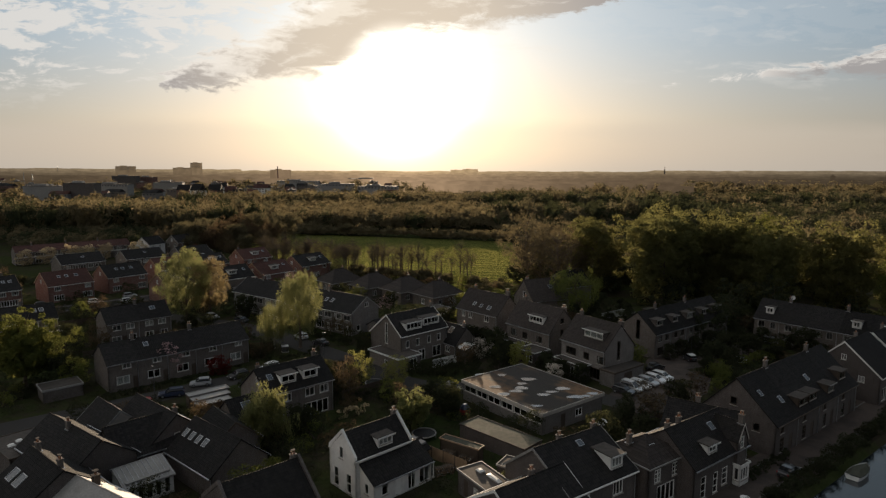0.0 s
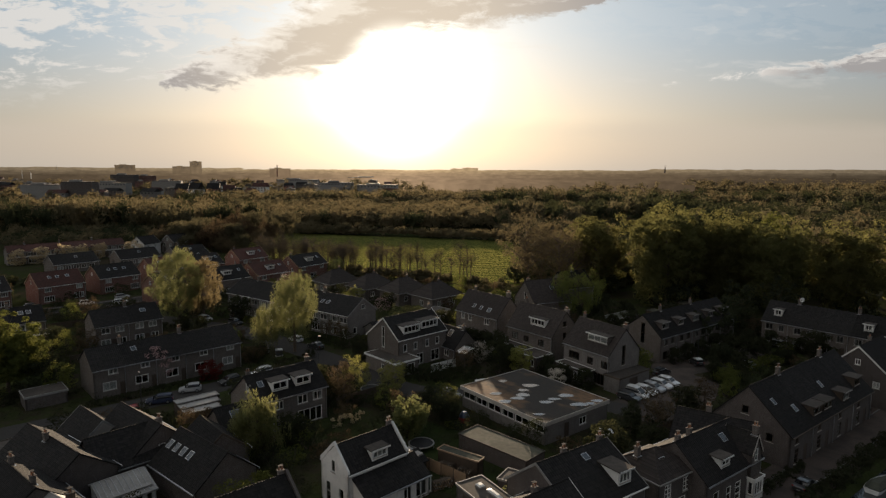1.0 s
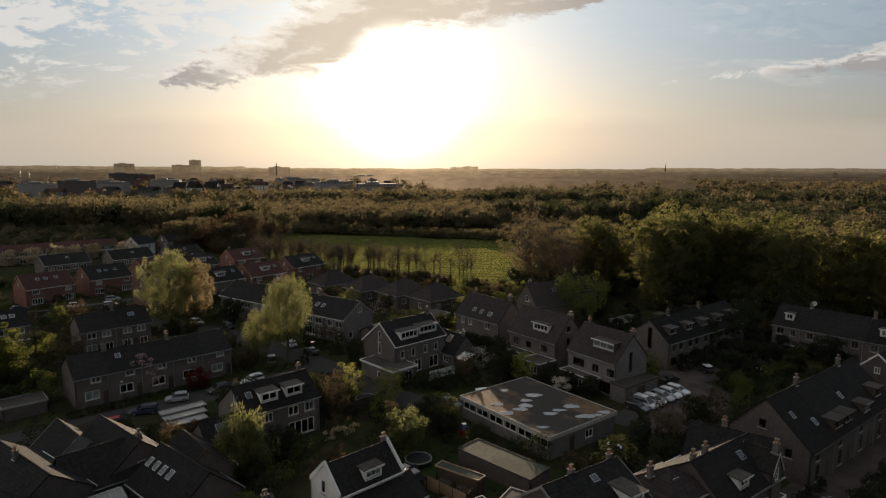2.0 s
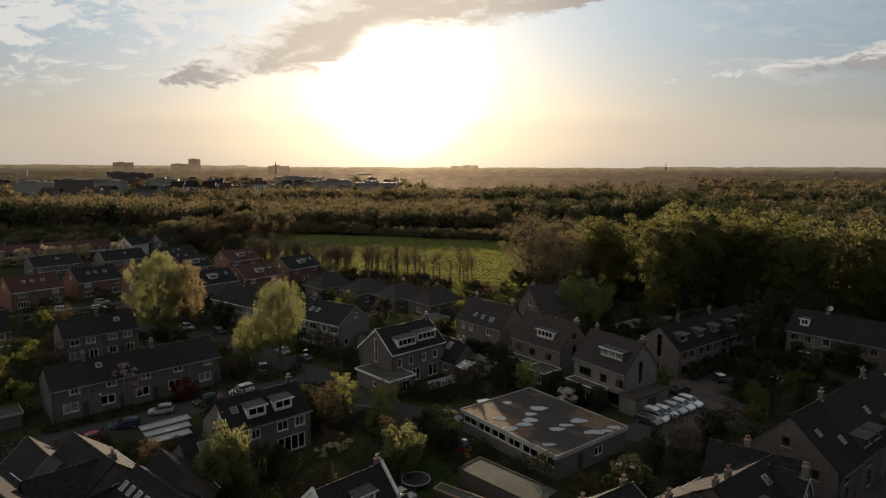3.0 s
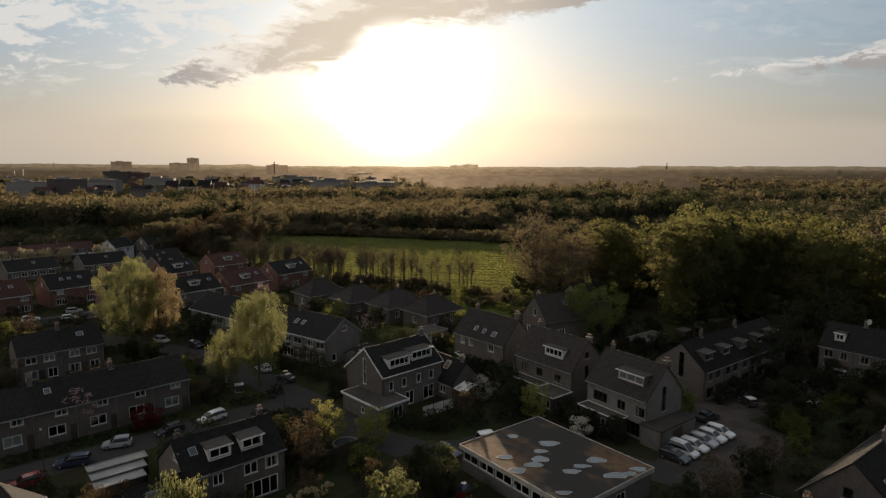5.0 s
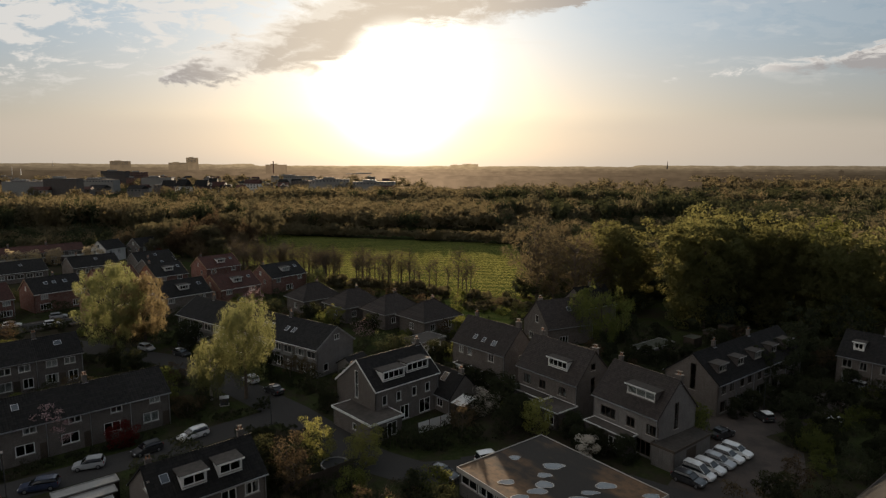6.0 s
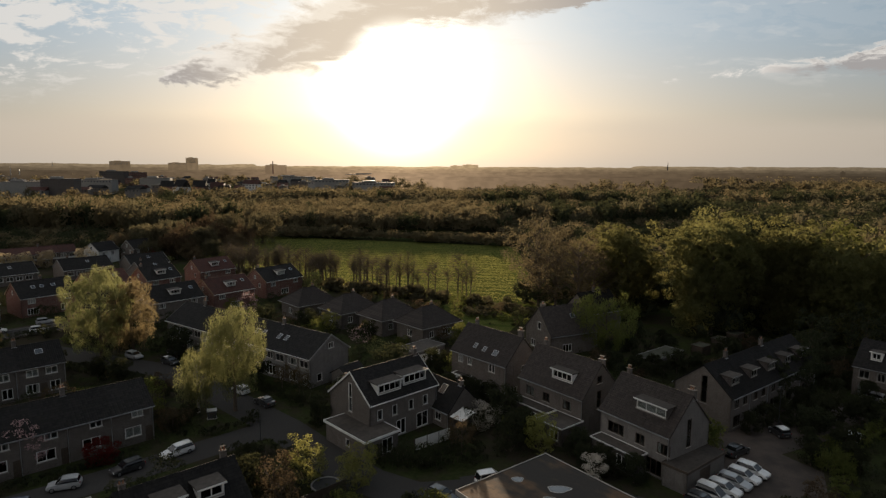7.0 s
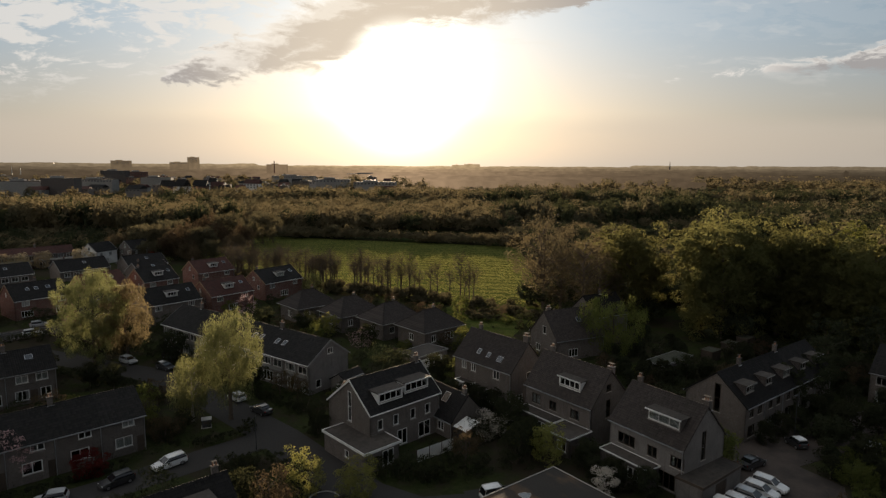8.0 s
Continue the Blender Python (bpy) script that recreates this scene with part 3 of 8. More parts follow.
def dormer(parent, roof, side, x, w, zb, h, lights=3, cheek=None, frame_mat=None, lean=0.0):
    """A box dormer with a glazed front, cheeks that die into the roof and a flat lid with an overhang."""
    cheek = cheek or WHITE
    sgn = -1 if side == "R" else 1
    yf = abs(roof.y(zb, side)) + 0.05
    yb = max(0.05, abs(roof.y(min(zb + h, roof.zr - 0.15), side)))
    m = Matrix.Translation((x, 0, 0)) @ (Matrix.Rotation(math.pi, 4, "Z") if side == "L" else Matrix.Identity(4))
    # in the dormer's own axes the front looks to -y
    bm = bmesh.new()
    wall_sheet(bm, lambda s, z, d: (s, -yf + d, z), [(-w / 2, zb - 0.1), (w / 2, zb - 0.1), (w / 2, zb + h), (-w / 2, zb + h)],
               [(-w / 2 + 0.14, w / 2 - 0.14, zb + 0.22, zb + h - 0.12)], 0.12)
    for sx in (-1, 1):
        ring = [(-yf, zb - 0.1), (-yf, zb + h), (-yb, zb + h)]
        a = [bm.verts.new((sx * w / 2, yy, zz)) for yy, zz in ring]
        b = [bm.verts.new((sx * (w / 2 - 0.1), yy, zz)) for yy, zz in ring]
        bm.faces.new(a), bm.faces.new(b[::-1])
    ob = part("dormer", bm, cheek, parent)
    ob.matrix_basis = m
    rise = 0.12
    bm = bmesh.new()
    prism(bm, [(-yf - 0.28, zb + h), (-yb + 0.1, zb + h + 0.02), (-yb + 0.1, zb + h + rise + 0.03), (-yf - 0.28, zb + h + rise)], -w / 2 - 0.2, w / 2 + 0.2)
    part("dormer_roof", bm, BITUMEN, ob)
    bm = boxes((-w / 2 - 0.21, w / 2 + 0.21, -yf - 0.31, -yf - 0.283, zb + h - 0.05, zb + h + rise + 0.02))
    part("fascia", bm, frame_mat or WHITE, ob)
    window(ob, Matrix.Translation((0, -yf, zb + 0.22)), w - 0.28, h - 0.34, lights, 1, frame_mat)


def gable_house(name, label, category, place, angle, L, wr, wl, zr, zer, zel=None, wall=None, roof_mat=None, openings=None, dormers=(), skylights=(), chimneys=(),
                barge=None, frame_mat=None, over=0.3, verge=0.15, ends=(True, True), group="", parapet=False, gutter=True, band=None, pane_frame=None):
    """A house under a pitched roof. Its own axes: x along the ridge, R is the side of -y, L of +y, A the gable at x = 0, B at x = L."""
    zel = zer if zel is None else zel
    wall, roof_mat, openings = wall or BRICK_BROWN, roof_mat or TILE_DARK, openings or {}
    ob = thing(name, label, category, pose(place[0], place[1], 0, 0, 0, angle), group)
    roof = Roof(wr, wl, zr, zer, zel)
    t = 0.2
    FOOT.append((ob.matrix_basis.inverted(), 0, L, -wr, wl))
    faces = {
        "R": (lambda s, z, d: (s, -wr + d, z), [(0, -0.3), (L, -0.3), (L, zer - t), (0, zer - t)], lambda s, z: pose(s, -wr, z)),
        "L": (lambda s, z, d: (s, wl - d, z), [(0, -0.3), (L, -0.3), (L, zel - t), (0, zel - t)], lambda s, z: pose(s, wl, z, 0, 0, 180)),
        "A": (lambda s, z, d: (0 + d, s, z), [(-wr, -0.3), (wl, -0.3), (wl, zel - t), (0, zr - t), (-wr, zer - t)], lambda s, z: pose(0, s, z, 0, 0, -90)),
        "B": (lambda s, z, d: (L - d, s, z), [(-wr, -0.3), (wl, -0.3), (wl, zel - t), (0, zr - t), (-wr, zer - t)], lambda s, z: pose(L, s, z, 0, 0, 90)),
    }
    for key, (to, poly, at) in faces.items():
        if key == "A" and not ends[0] or key == "B" and not ends[1]:
            continue
        holes = [(s - w / 2, s + w / 2, z, z + h) for s, z, w, h, kind in openings.get(key, ())]
        bm = bmesh.new()
        wall_sheet(bm, to, poly, holes)
        part("wall", bm, wall, ob)
    for key, rows in openings.items():
        for s, z, w, h, kind in rows:
            opening(ob, faces[key][2](s, z), w, h, kind, pane_frame or frame_mat)
    if band:
        part("panel_band", boxes((0.02, L - 0.02, -wr - 0.06, -wr - 0.003, 2.72, 3.28)), band, ob, "pale panel band between the storeys")
    # inner floor keeps the rooms dark
    part("floor_slab", boxes((0.27, L - 0.27, -wr + 0.27, wl - 0.27, 2.6, 2.85)), GREY_PANEL, ob)
    x0, x1 = (-verge if ends[0] and not parapet else 0.0), (L + verge if ends[1] and not parapet else L)
    kr, kl = (zr - zer) / wr, (zr - zel) / wl
    bm = bmesh.new()
    prism(bm, [(0, zr), (-wr - over, zer - over * kr), (-wr - over, zer - over * kr - t), (0, zr - t), (wl + over, zel - over * kl - t), (wl + over, zel - over * kl)], x0, x1)
    bmesh.ops.recalc_face_normals(bm, faces=bm.faces)
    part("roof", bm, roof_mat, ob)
    bm = bmesh.new()
    n = max(2, int((x1 - x0) / 0.42))
    for k in range(n):
        a = x0 + (x1 - x0) * k / n
        b = x0 + (x1 - x0) * (k + 1) / n + 0.03
        prism(bm, [(-0.11, zr - 0.06), (-0.05, zr + 0.04), (0.05, zr + 0.04), (0.11, zr - 0.06)], a, b)
    part("ridge_tiles", bm, roof_mat, ob)
    if gutter:
        for y, z in ((-wr - over, zer - over * kr - 0.1), (wl + over, zel - over * kl - 0.1)):
            s = math.copysign(1, y)
            bm = bmesh.new()
            prism(bm, [(y + s * 0.003, z + 0.06), (y + s * 0.003, z - 0.07), (y + s * 0.13, z - 0.07), (y + s * 0.13, z + 0.06)], x0, x1)
            part("gutter", bm, frame_mat if frame_mat else (WHITE if barge else ZINC), ob)
        bm = bmesh.new()
        tube(bm, (x1 - verge - 0.12, -wr - 0.07, 0), (x1 - verge - 0.12, -wr - 0.07, zer - 0.25), 0.05, 0.05)
        part("downpipe", bm, ZINC, ob)
    if barge:
        for on, x in ((ends[0], x0), (ends[1], x1)):
            if not on:
                continue
            s = -1 if x == x0 else 1
            bm = bmesh.new()
            for sgn, ww, zz, k in ((-1, wr, zer, kr), (1, wl, zel, kl)):
                prism(bm, [(0, zr + 0.06), (sgn * (ww + over), zz - over * k + 0.06), (sgn * (ww + over), zz - over * k - 0.26), (0, zr - 0.26)], x + s * 0.003, x + s * 0.05)
            bmesh.ops.recalc_face_normals(bm, faces=bm.faces)
            part("barge_board", bm, barge, ob)
    if parapet:
        for x in (0.0, L):
            bm = bmesh.new()
            prism(bm, [(0, zr + 0.4), (-wr - 0.06, zer + 0.3), (-wr - 0.06, zer - 0.3), (-wr + 0.2, zer - 0.1), (0, zr - 0.05), (wl - 0.2, zel - 0.1), (wl + 0.06, zel - 0.3), (wl + 0.06, zel + 0.3)], x - 0.06 if x == 0 else x - 0.22, x + 0.22 if x == 0 else x + 0.06)
            bmesh.ops.recalc_face_normals(bm, faces=bm.faces)
            part("coping", bm, wall, ob)
    for row in dormers:
        dormer(ob, roof, *row)
    for row in skylights:
        skylight(ob, roof, *row)
    for x, y, h, *rest in chimneys:
        chimney(ob, x, y, roof.z(y) - 0.5, roof.z(y) + h, *rest)
    return ob


def terrace(label, place, angle, units, width, pattern, group, **kw):
    """A row of houses, each a thing of its own; pattern(k) gives its openings, dormers, skylights and chimneys."""
    u = Vector((math.cos(radians(angle)), math.sin(radians(angle))))
    for k in range(units):
        p = Vector(place) + u * (k * width)
        own = dict(kw)
        own.update(pattern(k))
        gable_house("terraced_house", label, "house", p, angle, width, ends=(k == 0, k == units - 1), group=group, **own)


def hip_house(name, label, category, place, angle, L, W, zr, ze, wall, roof_mat, openings=None, chimneys=(), skylights=(), over=0.5, group="", ridge=None):
    """A bungalow under a hipped roof, centred on its place."""
    ob = thing(name, label, category, pose(place[0], place[1], 0, 0, 0, angle), group)
    openings = openings or {}
    x, y = L / 2, W / 2
    faces = {
        "R": (lambda s, z, d: (s, -y + d, z), [(-x, -0.3), (x, -0.3), (x, ze), (-x, ze)], lambda s, z: pose(s, -y, z)),
        "L": (lambda s, z, d: (s, y - d, z), [(-x, -0.3), (x, -0.3), (x, ze), (-x, ze)], lambda s, z: pose(s, y, z, 0, 0, 180)),
        "A": (lambda s, z, d: (-x + d, s, z), [(-y, -0.3), (y, -0.3), (y, ze), (-y, ze)], lambda s, z: pose(-x, s, z, 0, 0, -90)),
        "B": (lambda s, z, d: (x - d, s, z), [(-y, -0.3), (y, -0.3), (y, ze), (-y, ze)], lambda s, z: pose(x, s, z, 0, 0, 90)),
    }
    FOOT.append((ob.matrix_basis.inverted(), -x, x, -y, y))
    for key, (to, poly, at) in faces.items():
        bm = bmesh.new()
        wall_sheet(bm, to, poly, [(s - w / 2, s + w / 2, z, z + h) for s, z, w, h, kind in openings.get(key, ())])
        part("wall", bm, wall, ob)
    for key, rows in openings.items():
        for s, z, w, h, kind in rows:
            opening(ob, faces[key][2](s, z), w, h, kind)
    r = max(0.02, x - y) if ridge is None else ridge
    a, b = x + over, y + over
    bm = bmesh.new()
    low = [bm.verts.new(p) for p in ((-a, -b, ze - 0.12), (a, -b, ze - 0.12), (a, b, ze - 0.12), (-a, b, ze - 0.12))]
    eave = [bm.verts.new(p) for p in ((-a, -b, ze + 0.06), (a, -b, ze + 0.06), (a, b, ze + 0.06), (-a, b, ze + 0.06))]
    top = [bm.verts.new((-r, 0, zr)), bm.verts.new((r, 0, zr))]
    bm.faces.new(low[::-1])
    for i in range(4):
        j = (i + 1) % 4
        bm.faces.new((low[i], low[j], eave[j], eave[i]))
    bm.faces.new((eave[0], eave[1], top[1], top[0]))
    bm.faces.new((eave[1], eave[2], top[1]))
    bm.faces.new((eave[2], eave[3], top[0], top[1]))
    bm.faces.new((eave[3], eave[0], top[0]))
    part("roof", bm, roof_mat, ob)
    bm = bmesh.new()
    tube(bm, (-r, 0, zr), (r, 0, zr), 0.11, 0.11, 6)
    for i, c in enumerate(((-a, -b), (a, -b), (a, b), (-a, b))):
        tube(bm, (c[0], c[1], ze + 0.06), (-r if i in (0, 3) else r, 0, zr), 0.1, 0.1, 6)
    part("ridge_tiles", bm, roof_mat, ob)
    bm = bmesh.new()
    for s in (-1, 1):
        box(bm, -a - 0.12, a + 0.12, s * (b + 0.06) - 0.06, s * (b + 0.06) + 0.06, ze - 0.1, ze + 0.05)
        box(bm, s * (a + 0.06) - 0.06, s * (a + 0.06) + 0.06, -b, b, ze - 0.1, ze + 0.05)
    part("gutter", bm, GREY_PANEL, ob)
    shape = Roof(y, y, zr, ze, ze)
    for row in skylights:
        skylight(ob, shape, *row)
    for cx, cy, h, *rest in chimneys:
        chimney(ob, cx, cy, shape.z(cy) - 0.6, shape.z(cy) + h, *rest)
    return ob


def flat_box(name, label, category, place, angle, L, W, h, wall, openings=None, fascia=None, group="", top=None, lid=0.3, over=0.12):
    """A flat-roofed block: its corner at place, x along its length, y across it."""
    ob = thing(name, label, category, pose(place[0], place[1], 0, 0, 0, angle), group)
    openings = openings or {}
    faces = {
        "R": (lambda s, z, d: (s, d, z), L, lambda s, z: pose(s, 0, z)),
        "L": (lambda s, z, d: (s, W - d, z), L, lambda s, z: pose(s, W, z, 0, 0, 180)),
        "A": (lambda s, z, d: (d, s, z), W, lambda s, z: pose(0, s, z, 0, 0, -90)),
        "B": (lambda s, z, d: (L - d, s, z), W, lambda s, z: pose(L, s, z, 0, 0, 90)),
    }
    FOOT.append((ob.matrix_basis.inverted(), 0, L, 0, W))
    for key, (to, n, at) in faces.items():
        bm = bmesh.new()
        wall_sheet(bm, to, [(0, -0.3), (n, -0.3), (n, h - lid), (0, h - lid)], [(s - w / 2, s + w / 2, z, z + hh) for s, z, w, hh, kind in openings.get(key, ())])
        part("wall", bm, wall, ob)
    for key, rows in openings.items():
        for s, z, w, hh, kind in rows:
            opening(ob, faces[key][2](s, z), w, hh, kind)
    part("roof", boxes((-over + 0.1, L + over - 0.1, -over + 0.1, W + over - 0.1, h - lid, h - 0.08)), top or BITUMEN, ob)
    bm = boxes((-over, L + over, -over, -over + 0.1, h - lid - 0.02, h), (-over, L + over, W + over - 0.1, W + over, h - lid - 0.02, h),
               (-over, -over + 0.1, -over + 0.1, W + over - 0.1, h - lid - 0.02, h), (L + over - 0.1, L + over, -over + 0.1, W + over - 0.1, h - lid - 0.02, h))
    part("fascia", bm, fascia or WHITE, ob)
    return ob


# ---- ground, water, roads ----
CANAL, CANAL_DIR = Vector((43.9, 68.55)), Vector((math.cos(radians(37)), math.sin(radians(37))))
CANAL_OUT = Vector((CANAL_DIR.y, -CANAL_DIR.x))      # from the quay over the water


def strip(name, profile, mat, label, kind="structure", reach=6500.0, name_cat=""):
    """A sheet that follows the canal: profile is (distance over the water, height)."""
    bm = bmesh.new()
    rows = []
    for d in (-reach, -300, -60, 0, 60, 300, reach):
        rows.append([bm.verts.new((*(CANAL + CANAL_DIR * d + CANAL_OUT * o), z)) for o, z in profile])
    for a, b in zip(rows, rows[1:]):
        for i in range(len(profile) - 1):
            bm.faces.new((a[i], a[i + 1], b[i + 1], b[i]))
    return tagged(part(name, bm, mat, None), label, name_cat or name, kind=kind)


strip("ground", [(-6500, 0), (-400, 0), (-60, 0), (0, 0), (0.9, -1.0), (1.2, -2.2), (15, -2.2), (15.3, -1.0), (16.2, 0), (60, 0), (6500, 0)], GROUND, "dark mossy garden soil and rough grass around the houses")


def water_material():
    m, n = material("canal_water")
    p = n.put("ShaderNodeTexCoord").outputs["Object"]
    ripple = n.noise(n.vmath("MULTIPLY", p, (1.0, 1.6, 1.0)), 1.6, 4.0)
    finish(n, (0.015, 0.02, 0.022, 1), 0.04, ripple, 0.03, spec=0.6)
    return m


strip("water", [(0.6, -0.75), (15.6, -0.75)], water_material(), "still dark canal water with fine ripples", reach=600.0)


def sheet(name, label, poly, mat, z=0.03, kerb=False):
    """A flat surface of the setting with a real edge."""
    bm = bmesh.new()
    slab(bm, poly, -0.2, z)
    ob = tagged(part(name, bm, mat, None), label, name, kind="structure")
    return ob


def lane(name, label, path, width, mat, z=0.03, kerb=True):
    """A street along a line of points, with raised kerbs on both sides."""
    pts = [Vector(p) for p in path]
    left, right = [], []
    for i, p in enumerate(pts):
        d = (pts[min(i + 1, len(pts) - 1)] - pts[max(i - 1, 0)]).normalized()
        nrm = Vector((-d.y, d.x))
        left.append(p + nrm * width / 2)
        right.append(p - nrm * width / 2)
    bm = bmesh.new()
    rows = [[bm.verts.new((*a, z)) for a in row] for row in (left, right)]
    for i in range(len(pts) - 1):
        bm.faces.new((rows[1][i], rows[1][i + 1], rows[0][i + 1], rows[0][i]))
    ob = tagged(part(name, bm, mat, None), label, name, kind="structure")
    if kerb:
        for side, s in ((left, 1), (right, -1)):
            bm = bmesh.new()
            for i in range(len(pts) - 1):
                d = (side[i + 1] - side[i]).normalized()
                nrm = Vector((-d.y, d.x)) * s
                q = [side[i], side[i + 1], side[i + 1] + nrm * 0.18, side[i] + nrm * 0.18]
                slab(bm, [tuple(v) for v in (q if s > 0 else q[::-1])], -0.1, z + 0.1)
            part("kerb", bm, KERB, ob)
            bm = bmesh.new()
            for i in range(len(pts) - 1):
                d = (side[i + 1] - side[i]).normalized()
                nrm = Vector((-d.y, d.x)) * s
                q = [side[i] + nrm * 0.184, side[i + 1] + nrm * 0.184, side[i + 1] + nrm * 1.7, side[i] + nrm * 1.7]
                slab(bm, [tuple(v) for v in (q if s > 0 else q[::-1])], -0.1, z + 0.07)
            part("footway", bm, PAVING, ob)
    return ob


lane("road", "worn grey asphalt street between brick houses", [(-120, 152), (-99, 165), (-88, 176), (-72, 190)], 6.0, ASPHALT)
lane("road", "worn grey asphalt street between brick houses", [(-66, 84), (-52, 95), (-38, 106.5), (-27, 116.5), (-22, 121)], 5.5, ASPHALT, 0.034, False)
lane("road", "worn grey asphalt street between brick houses", [(-84, 160), (-62, 150.5), (-50, 146), (-36, 135), (-21, 121), (-13.5, 112.5), (-7, 106), (-1, 102.6), (6, 103.4)], 6.0, ASPHALT, 0.042, False)
lane("road", "worn grey asphalt street between brick houses", [(5, 104.6), (14, 107.4), (24, 100.5), (30, 96)], 4.5, ASPHALT, 0.05, False)
sheet("parking_court", "brick-paved parking court among houses", [(26, 96), (33, 90.5), (46, 100.5), (50, 108), (47.5, 113), (56, 117), (67, 125), (73, 133), (60, 128), (48, 131), (43, 121), (38, 112)], PAVING, 0.04)
lane("road", "dark brick quay road along the canal", [tuple(CANAL + CANAL_DIR * d - CANAL_OUT * 4.4) for d in (-220, -80, -30, 0, 30, 80, 220)], 3.8, PAVING, 0.04)
sheet("meadow", "bright green meadow with mowing lines", [(-128, 372), (38, 322), (30, 203), (6, 204), (-22, 216), (-52, 238), (-95, 285)], MEADOW, 0.05)
sheet("lawn", "short lawn beside the low brick hall", [(-14, 80), (-2, 92), (14, 80), (3, 70)], LAWN, 0.03)
sheet("lawn", "strip of lawn behind the gardens", [(16, 168), (30, 203), (6, 204), (-4, 190)], MEADOW, 0.03)


# ---- trees ----
def leaf_cloud(rng, centres, per, spread, leaf, droop=0.0):
    """Leaves as small tilted quads that clothe a billow round each centre, facing outwards; returns vertices and faces."""
    centres = np.asarray(centres, float)
    out = centres - centres.mean(0) + (0, 0, 0.15 * np.ptp(centres[:, 2]) + 1e-3)
    out /= np.linalg.norm(out, axis=1)[:, None]
    c, o = np.repeat(centres, per, 0), np.repeat(out, per, 0)
    n = len(c)
    s = np.repeat(np.broadcast_to(spread, (len(centres),)), per)[:, None]
    d = rng.normal(size=(n, 3)) + 0.7 * o
    d /= np.linalg.norm(d, axis=1)[:, None]
    p = c + d * s * rng.uniform(0.35, 1.0, (n, 1)) ** 0.5 * (0.8, 0.8, 0.62)
    if droop:
        p[:, 2] -= rng.random(n) ** 1.5 * droop
    face = d + 0.38 * rng.normal(size=(n, 3))
    a = np.cross(face, rng.normal(size=(n, 3)))
    a /= np.linalg.norm(a, axis=1)[:, None]
    b = np.cross(a, face)
    b /= np.linalg.norm(b, axis=1)[:, None]
    size = leaf * rng.uniform(0.6, 1.4, (n, 1))
    if droop:
        a = a * 0.35 + np.array((0, 0, -1.0))
    a, b = a * size * 0.62, b * size * 0.5
    verts = np.stack([p - a, p + b * 0.9 - a * 0.1, p + a, p - b * 0.9 + a * 0.1], 1).reshape(-1, 3)
    faces = np.arange(4 * n).reshape(-1, 4)
    return verts, faces


def thirds(v):
    """Half of each leaf: three corners a leaf are enough at this distance."""
    v = v.reshape(-1, 4, 3)[:, :3].reshape(-1, 3)
    return v, np.arange(len(v)).reshape(-1, 3)


def raw_mesh(name, verts, faces, mat):
    me = bpy.data.meshes.new(name)
    me.from_pydata(verts.tolist(), [], faces.tolist())
    me.materials.append(mat)
    return me


def crown_centres(rng, n, H, base, r, style):
    out = []
    while len(out) < n:
        d = rng.normal(size=3)
        d /= np.linalg.norm(d)
        k = rng.uniform(0.35, 1.0) ** 0.5
        if style == "round":
            q = d * k * (r, r, (H - base) / 2)
            q *= 1 + 0.16 * math.sin(3 * math.atan2(d[1], d[0]) + n) + 0.1 * math.sin(5 * d[2] + n)
            q[2] += (H + base) / 2
        elif style == "tall":
            z = rng.random()
            w = r * (math.sin(math.pi * min(1, 0.15 + 0.85 * z)) ** 0.7 * 0.95 + 0.05)
            ang = rng.uniform(0, math.tau)
            q = np.array((math.cos(ang) * w * k, math.sin(ang) * w * k, base + z * (H - base)))
        else:
            z = rng.random() ** 0.8
            w = r * (1 - 0.55 * z) * (0.75 + 0.25 * math.sin(7 * z + n))
            ang = rng.uniform(0, math.tau)
            q = np.array((math.cos(ang) * w * k, math.sin(ang) * w * k, base + z * (H - base)))
        out.append(q)
    return np.array(out)


